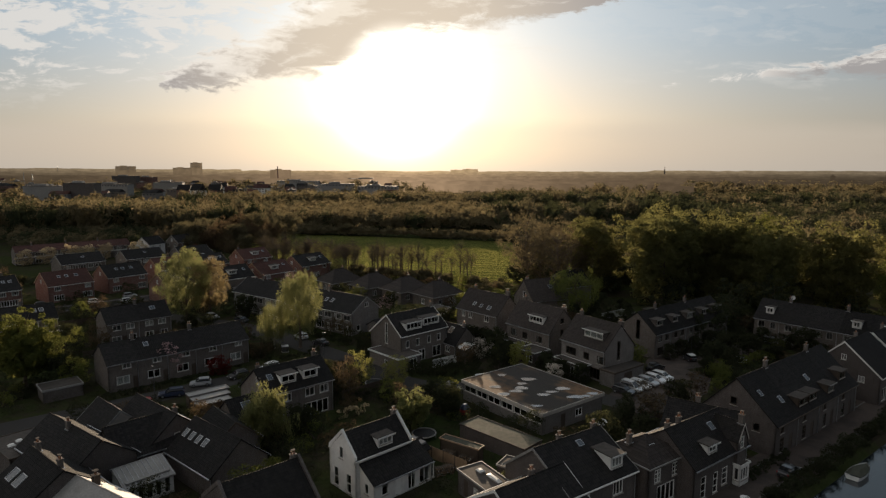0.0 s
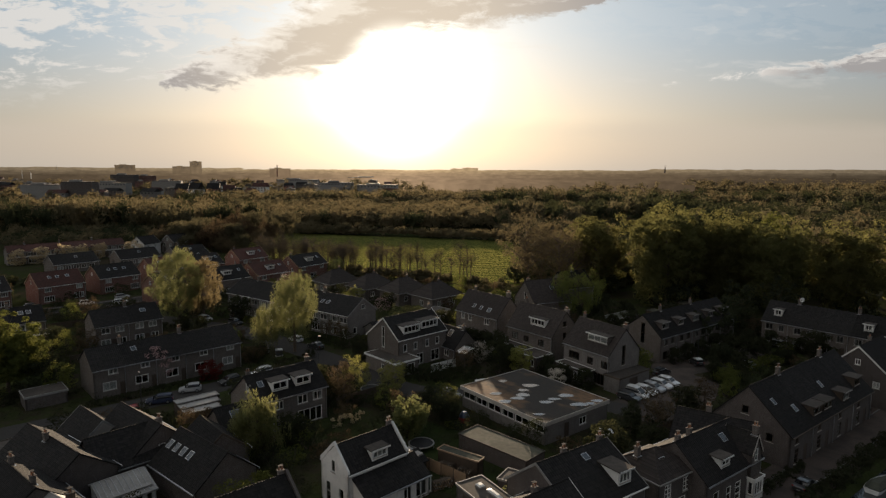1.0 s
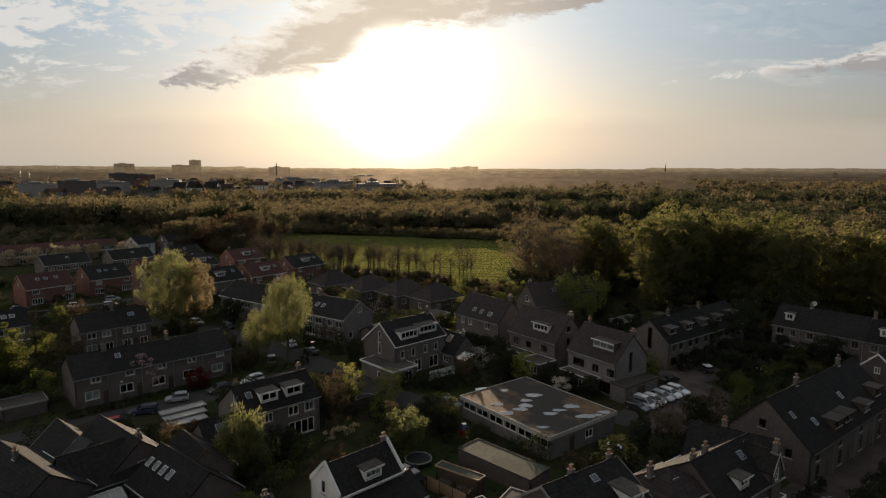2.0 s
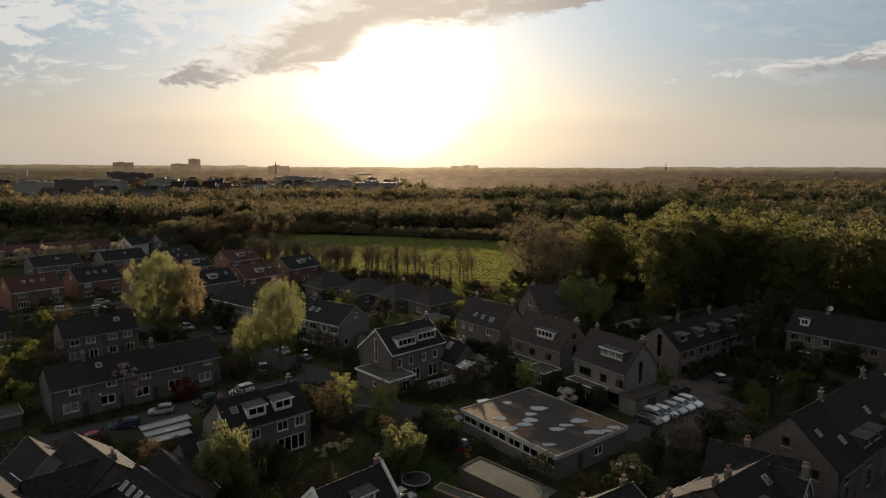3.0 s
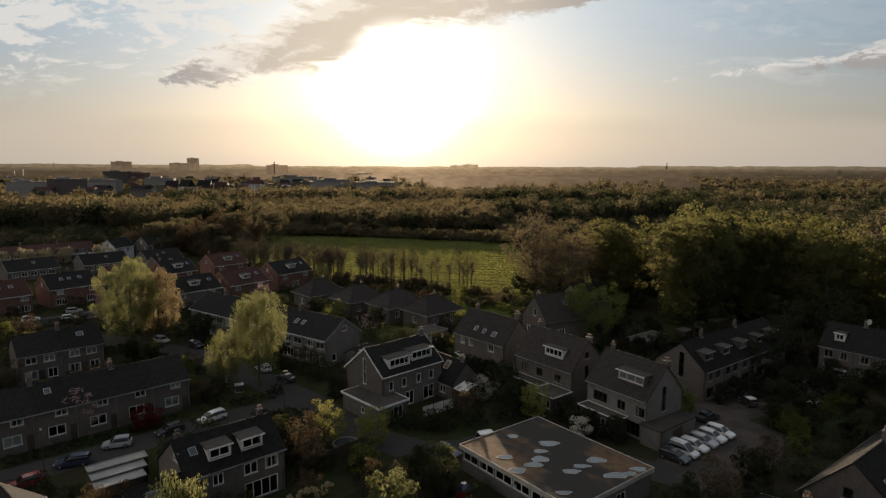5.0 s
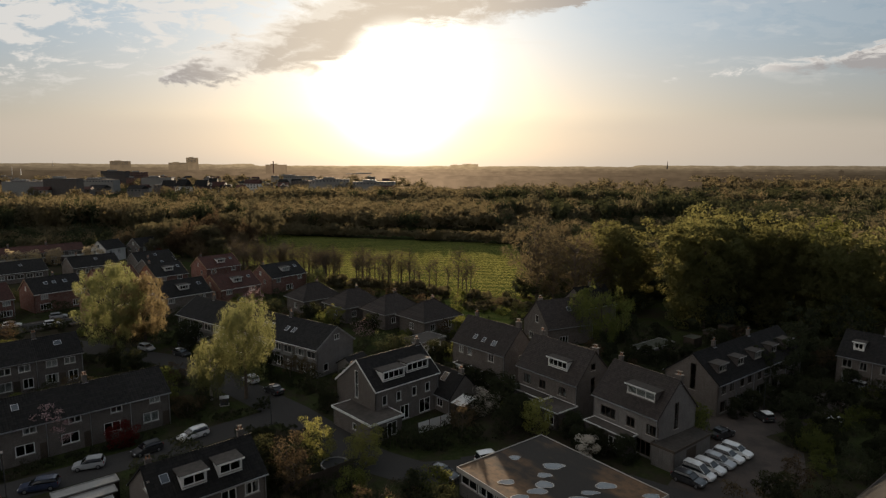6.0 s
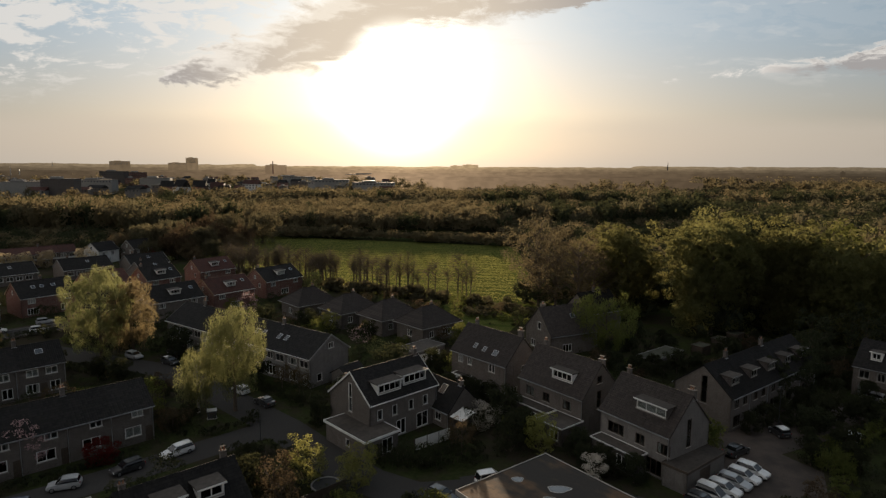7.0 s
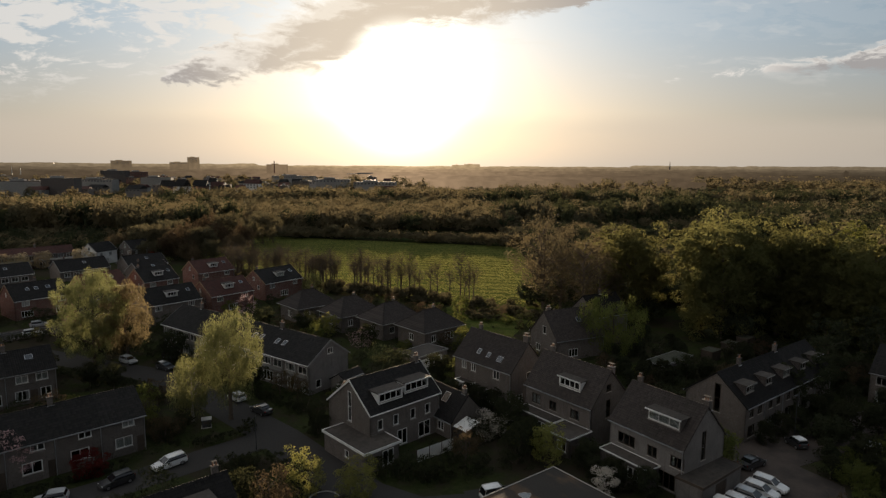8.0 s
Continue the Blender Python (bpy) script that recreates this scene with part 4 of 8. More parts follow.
def tree(name, label, category, seed, H, base, r, mat, bark, clumps=60, per=40, leaf=0.3, style="round", droop=0.0, spread=1.0, limbs=14, trunk=None, twigs=0, m=None, group="", core=0):
    """A tapered trunk with limbs, and a crown of many small leaves with gaps."""
    rng = np.random.default_rng(seed)
    ob = thing(name, label, category, m or Matrix.Identity(4), group)
    centres = crown_centres(rng, clumps, H, base, r, style)
    rt = trunk or H * 0.018
    bm = bmesh.new()
    top = base + (H - base) * 0.72
    zs = [0, base * 0.5, base, (base + top) / 2, top]
    line = [Vector((rng.normal() * 0.02 * z, rng.normal() * 0.02 * z, z)) for z in zs]
    rad = [rt * 1.35, rt, rt * 0.85, rt * 0.5, rt * 0.15]
    for i in range(4):
        tube(bm, line[i], line[i + 1], rad[i], rad[i + 1], 7)

    def at(z):
        for i in range(4):
            if z <= zs[i + 1]:
                return line[i].lerp(line[i + 1], (z - zs[i]) / (zs[i + 1] - zs[i]))
        return line[4]
    for q in centres[rng.permutation(len(centres))[:limbs]]:
        z = min(top * 0.97, max(base * 0.8, q[2] - np.hypot(q[0], q[1]) * rng.uniform(0.5, 0.9)))
        a = at(z)
        mid = a.lerp(Vector(q), 0.5) + Vector((0, 0, 0.25))
        tube(bm, a, mid, rt * 0.35, rt * 0.2, 5)
        tube(bm, mid, q, rt * 0.2, rt * 0.05, 5)
        for _ in range(twigs):
            b = Vector(q) + Vector(rng.normal(size=3) * spread * (1, 1, 0.8)) + Vector((0, 0, 0.6 * spread))
            tube(bm, mid.lerp(Vector(q), rng.random()), b, rt * 0.09, 0.015, 3)
    part("trunk", bm, bark, ob)
    v, f = leaf_cloud(rng, centres, int(per * 1.3), spread * rng.uniform(0.6, 1.3, clumps), leaf * 1.05, droop)
    if core:
        inner = centres.copy()
        mid = np.array((0, 0, (H + base) / 2))
        inner = mid + (inner - mid) * 0.62
        w, g = leaf_cloud(rng, inner, core, spread, leaf * 2.6)
        v, f = np.concatenate([v, w]), np.concatenate([f, g + len(v)])
    v[:, 2] = np.maximum(v[:, 2], 0.15)
    link("crown", raw_mesh("crown", *thirds(v), mat), ob)
    return ob


def turn(x, y, s=1.0, rz=None, squash=1.0):
    return pose(x, y, 0, 0, 0, random.uniform(0, 360) if rz is None else rz) @ Matrix.Diagonal((s, s, s * squash, 1))


def plant(proto, x, y, s=1.0, squash=1.0):
    """A copy of a tree at a place, scaled."""
    ob = copy_thing(proto, turn(x, y))
    ob.scale = (s, s, s * squash)
    return ob


# the tall willows and garden trees that stand out
tree("willow_tree", "tall pale green willow with drooping spring foliage", "tree", 3, 18.6, 2.4, 6.4, LEAF_YELLOW, BARK, 340, 96, 0.225, "round", 1.0, 1.35, 18, 0.4, m=turn(-64.5, 152.5))
tree("willow_tree", "lower yellow-brown willow beside the taller one", "tree", 4, 15.4, 2.4, 4.4, LEAF_TAN, BARK, 180, 66, 0.27, "round", 0.9, 1.3, 14, 0.3, m=turn(-59.2, 154.5))
tree("birch_tree", "tall weeping birch in fresh pale green leaf", "tree", 5, 17.2, 4.2, 4.1, LEAF_YELLOW, BARK, 240, 108, 0.19, "round", 2.2, 1.05, 16, 0.28, m=turn(-29.8, 127))
tree("birch_tree", "smaller weeping birch with trailing branches", "tree", 6, 10.0, 3.2, 2.7, LEAF_YELLOW, BIRCH_BARK, 110, 70, 0.22, "round", 2.6, 1.0, 12, 0.2, m=turn(-35.2, 126.2))
tree("chestnut_tree", "large round green tree beside a flat garage", "tree", 7, 12.6, 2.0, 5.3, LEAF_GREEN, BARK, 210, 80, 0.32, "round", 0, 1.15, 18, 0.35, m=turn(-72.4, 103), core=10)
tree("willow_tree", "small weeping willow between garden sheds", "tree", 8, 9.0, 1.6, 3.2, LEAF_YELLOW, BARK, 90, 90, 0.25, "round", 2.0, 1.1, 12, 0.22, m=turn(-23.5, 79.5), core=5)
tree("garden_tree", "round bright green garden tree behind the white house", "tree", 9, 6.8, 1.2, 2.6, LEAF_YELLOW, BARK, 70, 60, 0.27, "round", 0, 1.0, 12, 0.16, m=turn(-4, 84.5), core=4)


def dome_centres(rng, n):
    """Billows over the upper shell of a broadleaf crown of unit height and width."""
    out = []
    while len(out) < n:
        d = rng.normal(size=3)
        d /= np.linalg.norm(d)
        if d[2] < -0.45 or any((d - q) @ (d - q) < 2.4 / n for q, _ in out):
            if rng.random() > 0.03:
                continue
        k = rng.uniform(0.78, 1.0)
        out.append((d, (d[0] * 0.36 * k, d[1] * 0.36 * k, 0.52 + d[2] * 0.36 * k)))
    return np.array([c for _, c in out])


def woods_stuff(name, label, spots, mat, per, leaf, clumps, seed, spread=0.24):
    """Woods as one joined crowd of crowns: leafy billows over a dense inner mass; spots are (x, y, height, radius)."""
    rng = np.random.default_rng(seed)
    vs, protos = [], []
    for k in range(8):
        c = dome_centres(rng, clumps)
        shell = leaf_cloud(rng, c, per, spread * rng.uniform(0.75, 1.2, clumps), leaf)[0]
        inner = leaf_cloud(rng, np.array((0, 0, 0.42)) + (c - (0, 0, 0.5)) * 0.8, 3, 0.16, 0.26)[0]
        protos.append(np.concatenate([shell, inner]).reshape(-1, 4, 3)[:, :3].reshape(-1, 3))
    for x, y, h, r in spots:
        p = protos[rng.integers(8)]
        a = rng.uniform(0, math.tau)
        ca, sa = math.cos(a), math.sin(a)
        vs.append(np.stack([(p[:, 0] * ca - p[:, 1] * sa) * 2 * r + x, (p[:, 0] * sa + p[:, 1] * ca) * 2 * r + y, np.maximum(p[:, 2] * h, 0.1)], 1))
    v = np.concatenate(vs)
    ob = link(name, raw_mesh(name, v, np.arange(len(v)).reshape(-1, 3), mat), None)
    return tagged(ob, label, "woods", kind="stuff")


def inside(x, y, poly):
    hit = False
    for i, (x1, y1) in enumerate(poly):
        x0, y0 = poly[i - 1]
        if (y0 > y) != (y1 > y) and x < (x1 - x0) * (y - y0) / (y1 - y0) + x0:
            hit = not hit
    return hit


FIELD = [(-132, 380), (40, 324), (33, 200), (6, 202), (-24, 212), (-58, 232), (-102, 285)]
TOWN = [(-1100, 420), (-350, 640), (-60, 700), (-60, 1500), (-1100, 1500)]

# detailed trees of the near woods, a few kinds, then copies
kinds = [
    tree("oak_tree", "broad green oak at the edge of the woods", "tree", 20, 25, 1.8, 9.6, LEAF_OAK, BARK, 150, 80, 0.55, "round", 0, 2.5, 12, 0.45, m=turn(66, 183), group="woods edge", core=10),
    tree("oak_tree", "broad green oak at the edge of the woods", "tree", 21, 27, 1.8, 9.2, LEAF_OAK, BARK, 150, 80, 0.55, "round", 0, 2.5, 12, 0.45, m=turn(82, 172), group="woods edge", core=10),
    tree("beech_tree", "tall green beech in the woods", "tree", 22, 25, 1.5, 6.6, LEAF_GREEN, BARK, 110, 60, 0.55, "tall", 0, 2.3, 12, 0.4, m=turn(95, 176), group="woods edge", core=8),
    tree("elm_tree", "brown budding tree with fine open branches", "tree", 23, 21, 3, 6.4, LEAF_BUD, BARK, 90, 30, 0.36, "round", 0, 1.9, 44, 0.42, 2, m=turn(32, 191), group="woods edge"),
    tree("elm_tree", "brown budding tree with fine open branches", "tree", 24, 18, 2.5, 5.4, LEAF_BUD, BARK, 76, 30, 0.36, "round", 0, 1.8, 40, 0.36, 2, m=turn(40, 184), group="woods edge"),
]
rng = random.Random(5)
near = []
for _ in range(6000):
    x, y = rng.uniform(24, 230), rng.uniform(70, 260)
    if inside(x, y, [(24, 196), (36, 182), (60, 172), (80, 163), (100, 152), (116, 136), (134, 118), (200, 70), (230, 90), (170, 160), (120, 186), (60, 206), (34, 222)]):
        if all((x - a) ** 2 + (y - b) ** 2 > (150 if x > 46 else 80) for a, b in near):
            near.append((x, y))
near.sort(key=lambda q: q[1] + 0.5 * q[0])
for x, y in near[:46]:
    brown = x < 46 or rng.random() < 0.12
    proto = kinds[3 + (rng.random() < 0.4)] if brown else kinds[rng.choice((0, 0, 1, 1, 2))]
    front = x < 46 or 0.55 * x + y < 226
    s = rng.uniform(0.94, 1.08) * (1.2 if x < 46 else 1.0) if front else rng.uniform(0.62, 0.78)
    if 91 < x < 99:
        s *= 0.6
    plant(proto, x, y, s, rng.uniform(0.95, 1.05))

green, brown, dark = [], [], []


def belt(x0, x1, y0, y1, cell, h0, h1, r0, r1, share, bow=0.0):
    """Trees scattered over a belt of woods; share: brown, dark; bow: metres by which its line swings."""
    spots = []
    for _ in range(int((x1 - x0) * (y1 - y0) / cell ** 2 * 6)):
        x = rng.uniform(x0, x1)
        y = rng.uniform(y0, y1) + bow * noise.noise((x / 90, y0 / 50, 7.0))
        if abs(x) > 0.86 * y + 30 or inside(x, y, FIELD) or any((x - a) ** 2 + (y - b) ** 2 < cell * cell for a, b, *_ in spots[-900:]):
            continue
        big = 1 + 0.22 * noise.noise((x / 60, y / 60, 2.0))
        spots.append((x, y, rng.uniform(h0, h1) * big, rng.uniform(r0, r1) * big))
    for s in spots:
        k = rng.random()
        (brown if k < share[0] else dark if k < share[0] + share[1] else green).append(s)


# the large dark share puts the shaded near sides into the leaf colour
# right: behind the near oaks low scrub, then belt after belt
belt(36, 260, 205, 330, 7, 4, 7, 4, 6, (0.3, 0.6))
belt(36, 260, 330, 395, 7, 7, 10, 5, 7, (0.5, 0.45))
belt(150, 300, 200, 300, 8, 12, 17, 5, 8, (0.2, 0.65))
belt(40, 400, 395, 432, 8.5, 17, 21, 7, 9.5, (0.1, 0.66), 25)
belt(20, 460, 440, 545, 11, 9, 13, 7.5, 10.5, (0.12, 0.7))
belt(30, 520, 545, 590, 10, 18, 22, 8, 11, (0.12, 0.6), 30)
belt(150, 420, 300, 380, 9, 14, 18, 7, 9.5, (0.1, 0.7), 20)
# behind the meadow: low brown scrub, taller woods further off
belt(-125, 44, 372, 412, 6, 10, 14, 4.5, 6.5, (0.8, 0.1))
belt(-140, 40, 405, 540, 9.5, 12, 16, 7, 9.5, (0.75, 0.1))
belt(-240, 40, 545, 620, 11, 16, 20, 8, 11, (0.7, 0.1), 25)
# left: a tall brown wall of trees before the town
belt(-340, -112, 345, 390, 7, 18, 22, 6, 8.5, (0.62, 0.3), 18)
belt(-330, -108, 282, 345, 7, 6, 9, 4, 6, (0.4, 0.5))
belt(-420, -150, 390, 520, 9.5, 11, 15, 7, 9.5, (0.6, 0.3))
# scrub along the far side of the meadow and in its far corner
for k in range(70):
    t = rng.random()
    x = -128 + 84 * t ** 1.4
    y = 380 - 0.326 * (x + 132) - rng.uniform(0, 46) * (1 - t)
    (brown if k % 3 else green).append((x, y, rng.uniform(4, 8.5), rng.uniform(3, 5)))
for k in range(26):
    x = rng.uniform(-60, 36)
    brown.append((x, 381 - 0.326 * (x + 132) - rng.uniform(0, 8), rng.uniform(3, 7), rng.uniform(3, 5)))
for k in range(75):
    x = -133 + 2.35 * k
    y = 381 - 0.326 * (x + 132)
    brown.append((x, y + rng.uniform(-1, 3), rng.uniform(3, 6.5), rng.uniform(2.6, 4.2)))
for x, y in near[46:]:
    dark.append((x, y, rng.uniform(11, 15), rng.uniform(5, 7.5)))
# undergrowth that closes the edge of the near woods
for x, y in near:
    for _ in range(3):
        dark.append((x + rng.uniform(-4, 4), y + rng.uniform(-4, 4), rng.uniform(5, 9), rng.uniform(2.6, 4.2)))
for _ in range(90):
    dark.append((rng.uniform(46, 112), rng.uniform(186, 214), rng.uniform(5, 9), rng.uniform(3.4, 5)))
woods_stuff("woods", "muted green spring woods", green, LEAF_WOOD, 20, 0.075, 15, 31)
woods_stuff("woods", "brown budding woods not yet in full leaf", brown, LEAF_BUD, 18, 0.07, 14, 32)
woods_stuff("woods", "dark evergreen trees among the woods", dark, LEAF_DARK, 16, 0.08, 12, 35)
far = []
for y0, h, gap in ((640, 15, 14), (760, 17, 14), (930, 19, 15), (1030, 20, 16), (1280, 19, 20)):
    x = -0.85 * y0
    while x < 0.85 * y0:
        x += gap * rng.uniform(0.4, 1.1)
        for _ in range(2):
            y = y0 * (1 + rng.uniform(-0.02, 0.05)) + 0.06 * y0 * noise.noise((x / 200, y0 / 300, 0.3))
            if inside(x, y, TOWN) and rng.random() < 0.75:
                continue
            if y > 960 and -60 < x < 0.4 * y or noise.noise((x / (0.25 * y0), y0 / 100, 1.3)) < -0.25:
                continue
            far.append((x, y, h * rng.uniform(0.7, 1.1), gap * rng.uniform(0.45, 0.8)))
for _ in range(1500):
    y = 620 * math.exp(rng.random() * 0.85)
    x = rng.uniform(-0.85, 0.85) * y
    if inside(x, y, TOWN) and rng.random() < 0.6 or y > 940 and -60 < x < 0.4 * y:
        continue
    far.append((x, y, rng.uniform(4, 10), rng.uniform(5, 9) * (y / 700)))
woods_stuff("far_woods", "far wooded plain in evening light", [s for k, s in enumerate(far) if k % 3], LEAF_BUD, 8, 0.14, 9, 33, 0.26)
woods_stuff("far_woods", "far green tree lines on the plain", [s for k, s in enumerate(far) if k % 3 == 0], LEAF_WOOD, 8, 0.14, 9, 34, 0.26)



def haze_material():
    """Woods so far off that the lit evening air before them is painted as glow: paler with distance and towards the
    sun.
    """
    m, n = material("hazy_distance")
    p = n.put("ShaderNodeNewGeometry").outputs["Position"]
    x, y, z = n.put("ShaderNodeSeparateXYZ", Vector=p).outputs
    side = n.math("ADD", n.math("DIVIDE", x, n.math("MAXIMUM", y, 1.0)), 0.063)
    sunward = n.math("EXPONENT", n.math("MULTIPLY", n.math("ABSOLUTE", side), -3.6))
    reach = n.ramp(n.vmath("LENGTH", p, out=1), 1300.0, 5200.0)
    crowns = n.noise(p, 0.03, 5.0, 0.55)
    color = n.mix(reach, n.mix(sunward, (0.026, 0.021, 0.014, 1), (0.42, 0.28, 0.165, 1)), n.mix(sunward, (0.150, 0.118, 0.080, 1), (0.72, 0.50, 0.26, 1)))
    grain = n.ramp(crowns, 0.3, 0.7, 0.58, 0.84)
    # the emission is painted haze; the woods themselves give off no light
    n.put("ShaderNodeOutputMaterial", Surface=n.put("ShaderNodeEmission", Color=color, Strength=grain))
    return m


HAZE_GLOW = haze_material()
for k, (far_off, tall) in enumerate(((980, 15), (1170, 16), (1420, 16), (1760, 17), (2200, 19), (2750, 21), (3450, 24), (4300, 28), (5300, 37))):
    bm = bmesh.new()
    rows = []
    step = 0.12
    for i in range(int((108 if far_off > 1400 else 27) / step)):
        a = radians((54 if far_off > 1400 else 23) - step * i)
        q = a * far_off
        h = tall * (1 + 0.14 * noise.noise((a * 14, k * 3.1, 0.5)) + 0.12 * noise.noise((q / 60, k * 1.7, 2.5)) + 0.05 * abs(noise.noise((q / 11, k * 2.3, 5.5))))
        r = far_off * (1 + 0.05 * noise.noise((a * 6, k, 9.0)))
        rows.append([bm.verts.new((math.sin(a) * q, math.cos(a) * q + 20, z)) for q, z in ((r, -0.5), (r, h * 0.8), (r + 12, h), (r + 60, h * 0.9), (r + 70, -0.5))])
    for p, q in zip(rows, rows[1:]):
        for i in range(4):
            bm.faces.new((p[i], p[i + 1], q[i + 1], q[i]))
    tagged(part("backdrop", bm, HAZE_GLOW, None), "hazy wooded horizon of the far plain at sunset", "backdrop", kind="structure")

# alders along the ditch before the meadow
alders = [tree("alder_tree", "slender budding alder with upright twigs", "tree", 40 + k, h, 5.0, r * 1.25, LEAF_BUD, BARK, 44, 7, 0.2, "round", 0, 1.3, 36, 0.2, 4, m=turn(x, y), group="alders by the ditch")
          for k, (h, r, x, y) in enumerate(((13, 2.1, -14, 214), (11.5, 1.9, -21, 217), (14, 2.3, 7, 207)))]
for k in range(92):
    t = rng.random() ** 1.25
    x, y = -72 + 66 * t + rng.uniform(-2, 2), 246 - 33 * t + rng.uniform(-4, 7)
    plant(rng.choice(alders), x, y, rng.uniform(0.55, 0.95))
for x, y in ((-1.5, 210.5), (0.5, 209.5), (4, 208.4), (8.2, 206.6), (9.4, 205.8), (10.6, 206.4), (-4.5, 212.5)):
    plant(rng.choice(alders), x, y, rng.uniform(0.7, 0.9))
# tangled scrub on the ditch bank
scrub = []
for k in range(120):
    t = rng.random()
    scrub.append((-74 + 84 * t + rng.uniform(-2, 2), 243 - 40 * t + rng.uniform(-5, 2), rng.uniform(1.2, 4.0), rng.uniform(1.2, 2.6)))
for k in range(40):
    scrub.append((rng.uniform(8, 30), rng.uniform(186, 203), rng.uniform(0.8, 2.6), rng.uniform(1.0, 2.2)))
woods_stuff("scrub", "low brown and green scrub along the ditch", scrub, LEAF_WOOD, 26, 0.13, 14, 36)
# broad willows at the corner of the meadow
sallow = tree("willow_tree", "broad round brown-green willow at the corner of the meadow", "tree", 50, 14, 1.0, 7.0, LEAF_WOOD, BARK, 150, 30, 0.45, "round", 1.0, 1.7, 14, 0.35, m=turn(-113, 288), group="willows at the meadow", core=4)
sallow_brown = tree("willow_tree", "broad brown budding willow at the corner of the meadow", "tree", 51, 13, 1.0, 6.6, LEAF_BROWN, BARK, 140, 30, 0.45, "round", 1.0, 1.7, 14, 0.35, m=turn(-104, 280), group="willows at the meadow", core=4)
for x, y, k, s in ((-122, 293, 0, 0.95), (-96, 290, 0, 0.9), (-108, 300, 1, 1.05), (-117, 306, 0, 1.0), (-96, 304, 1, 1.0), (-86, 296, 1, 0.75), (-128, 284, 1, 0.8), (-98, 318, 0, 1.15), (-88, 312, 1, 0.9), (-112, 275, 0, 0.6), (-98, 276, 1, 0.62), (-90, 280, 0, 0.6), (-106, 322, 1, 1.2), (-84, 330, 0, 1.1), (-92, 268, 1, 0.5)):
    plant((sallow, sallow_brown)[k], x, y, s)


# ---- houses ----
def row_pattern(n, width, upper, lower, dorm=None, sky=(), stack=0.5, gable_a=(), gable_b=()):
    def pattern(k):
        out = {"openings": {"R": list(upper) + list(lower), "L": [(width * 0.3, 3.3, 1.3, 1.2, "w2"), (width * 0.72, 3.3, 1.3, 1.2, "w2"), (width * 0.5, 0.8, 2.2, 1.4, "w3")]}}
        if k == 0 and gable_a:
            out["openings"]["A"] = list(gable_a)
        if k == n - 1 and gable_b:
            out["openings"]["B"] = list(gable_b)
        if dorm:
            out["dormers"] = dorm(k)
        out["skylights"] = [s for i, s in sky if i == k]
        if k % 2 == 1 or n == 1:
            out["chimneys"] = [(stack, 0.0, 0.9)]
        return out
    return pattern


# long terrace beside the street with the parked white estate car
terrace("brown brick terraced house with white window frames and dark roof", (-59.2, 103.2), 43, 5, 5.05,
        row_pattern(5, 5.05, [(3.0, 3.75, 1.5, 1.15, "w2")], [(2.35, 1.1, 2.1, 1.45, "w2"), (4.4, 0.0, 0.95, 2.15, "door")], sky=[(1, ("R", 2.0, 6.7, 0.7, 0.9))], stack=0.3),
        "terrace by the street", wr=4.3, wl=4.3, zr=7.7, zer=5.05, wall=BRICK_BROWN, roof_mat=TILE_DARK, barge=None)
# shorter terrace behind it
terrace("brown brick terraced house with paired white windows", (-73.4, 129.4), 43, 2, 6.6,
        row_pattern(2, 6.6, [(1.9, 3.5, 1.7, 1.2, "w2"), (4.6, 3.5, 1.7, 1.2, "w2")], [(1.8, 0.7, 1.9, 1.6, "w2"), (5.0, 0.6, 1.5, 1.7, "w2"), (3.4, 0, 0.95, 2.15, "door")],
                    sky=[(1, ("R", 3.4, 6.9, 1.0, 0.9))], stack=0.3), "short terrace", wr=4.2, wl=4.2, zr=8.0, zer=5.3, wall=BRICK_BROWN)
terrace("brown brick terraced house with a flat front extension", (-97, 127), 43, 2, 6.4,
        row_pattern(2, 6.4, [(1.9, 3.5, 1.7, 1.2, "w2"), (4.6, 3.5, 1.7, 1.2, "w2")], [(2.4, 0.7, 2.2, 1.6, "w3"), (5.0, 0, 0.95, 2.15, "door")],
                    sky=[(1, ("R", 2.4, 6.9, 0.8, 1.0)), (1, ("R", 3.8, 6.9, 0.8, 1.0))], stack=0.3), "short terrace", wr=4.2, wl=4.2, zr=8.0, zer=5.3, wall=BRICK_BROWN)
# long pale terrace running towards the birches
terrace("pale terraced house with panelled window bands and dark roof", (-52.9, 166.3), -36, 7, 6.3,
        row_pattern(7, 6.3, [(1.7, 3.35, 2.4, 1.35, "w3"), (4.7, 3.35, 2.2, 1.35, "w2")], [(2.1, 0.5, 2.6, 1.8, "w3"), (4.9, 0, 1.0, 2.15, "white_door")],
                    sky=[(k, ("R", 2.0 + 1.9 * j, 6.9, 0.75, 1.0)) for k in (4, 5) for j in (0, 1)], stack=0.3, gable_b=[(0.0, 6.0, 1.3, 1.1, "w2"), (-2.8, 0.8, 1.2, 1.4, "w1")]),
        "pale terrace", wr=4.9, wl=4.2, zr=8.5, zer=5.4, wall=BRICK_GREY, roof_mat=TILE_DARK, barge=GREY_PANEL, band=GREY_PANEL)
gable_house("garden_shed", "low shed with a dark pitched roof against the terrace gable", "shed", (-15.2, 137.0), 54, 4.4, 2.0, 2.0, 3.7, 2.5, wall=BRICK_GREY, roof_mat=TILE_DARK, gutter=False,
            openings={"A": [(0, 0.5, 1.2, 1.3, "w1")]})

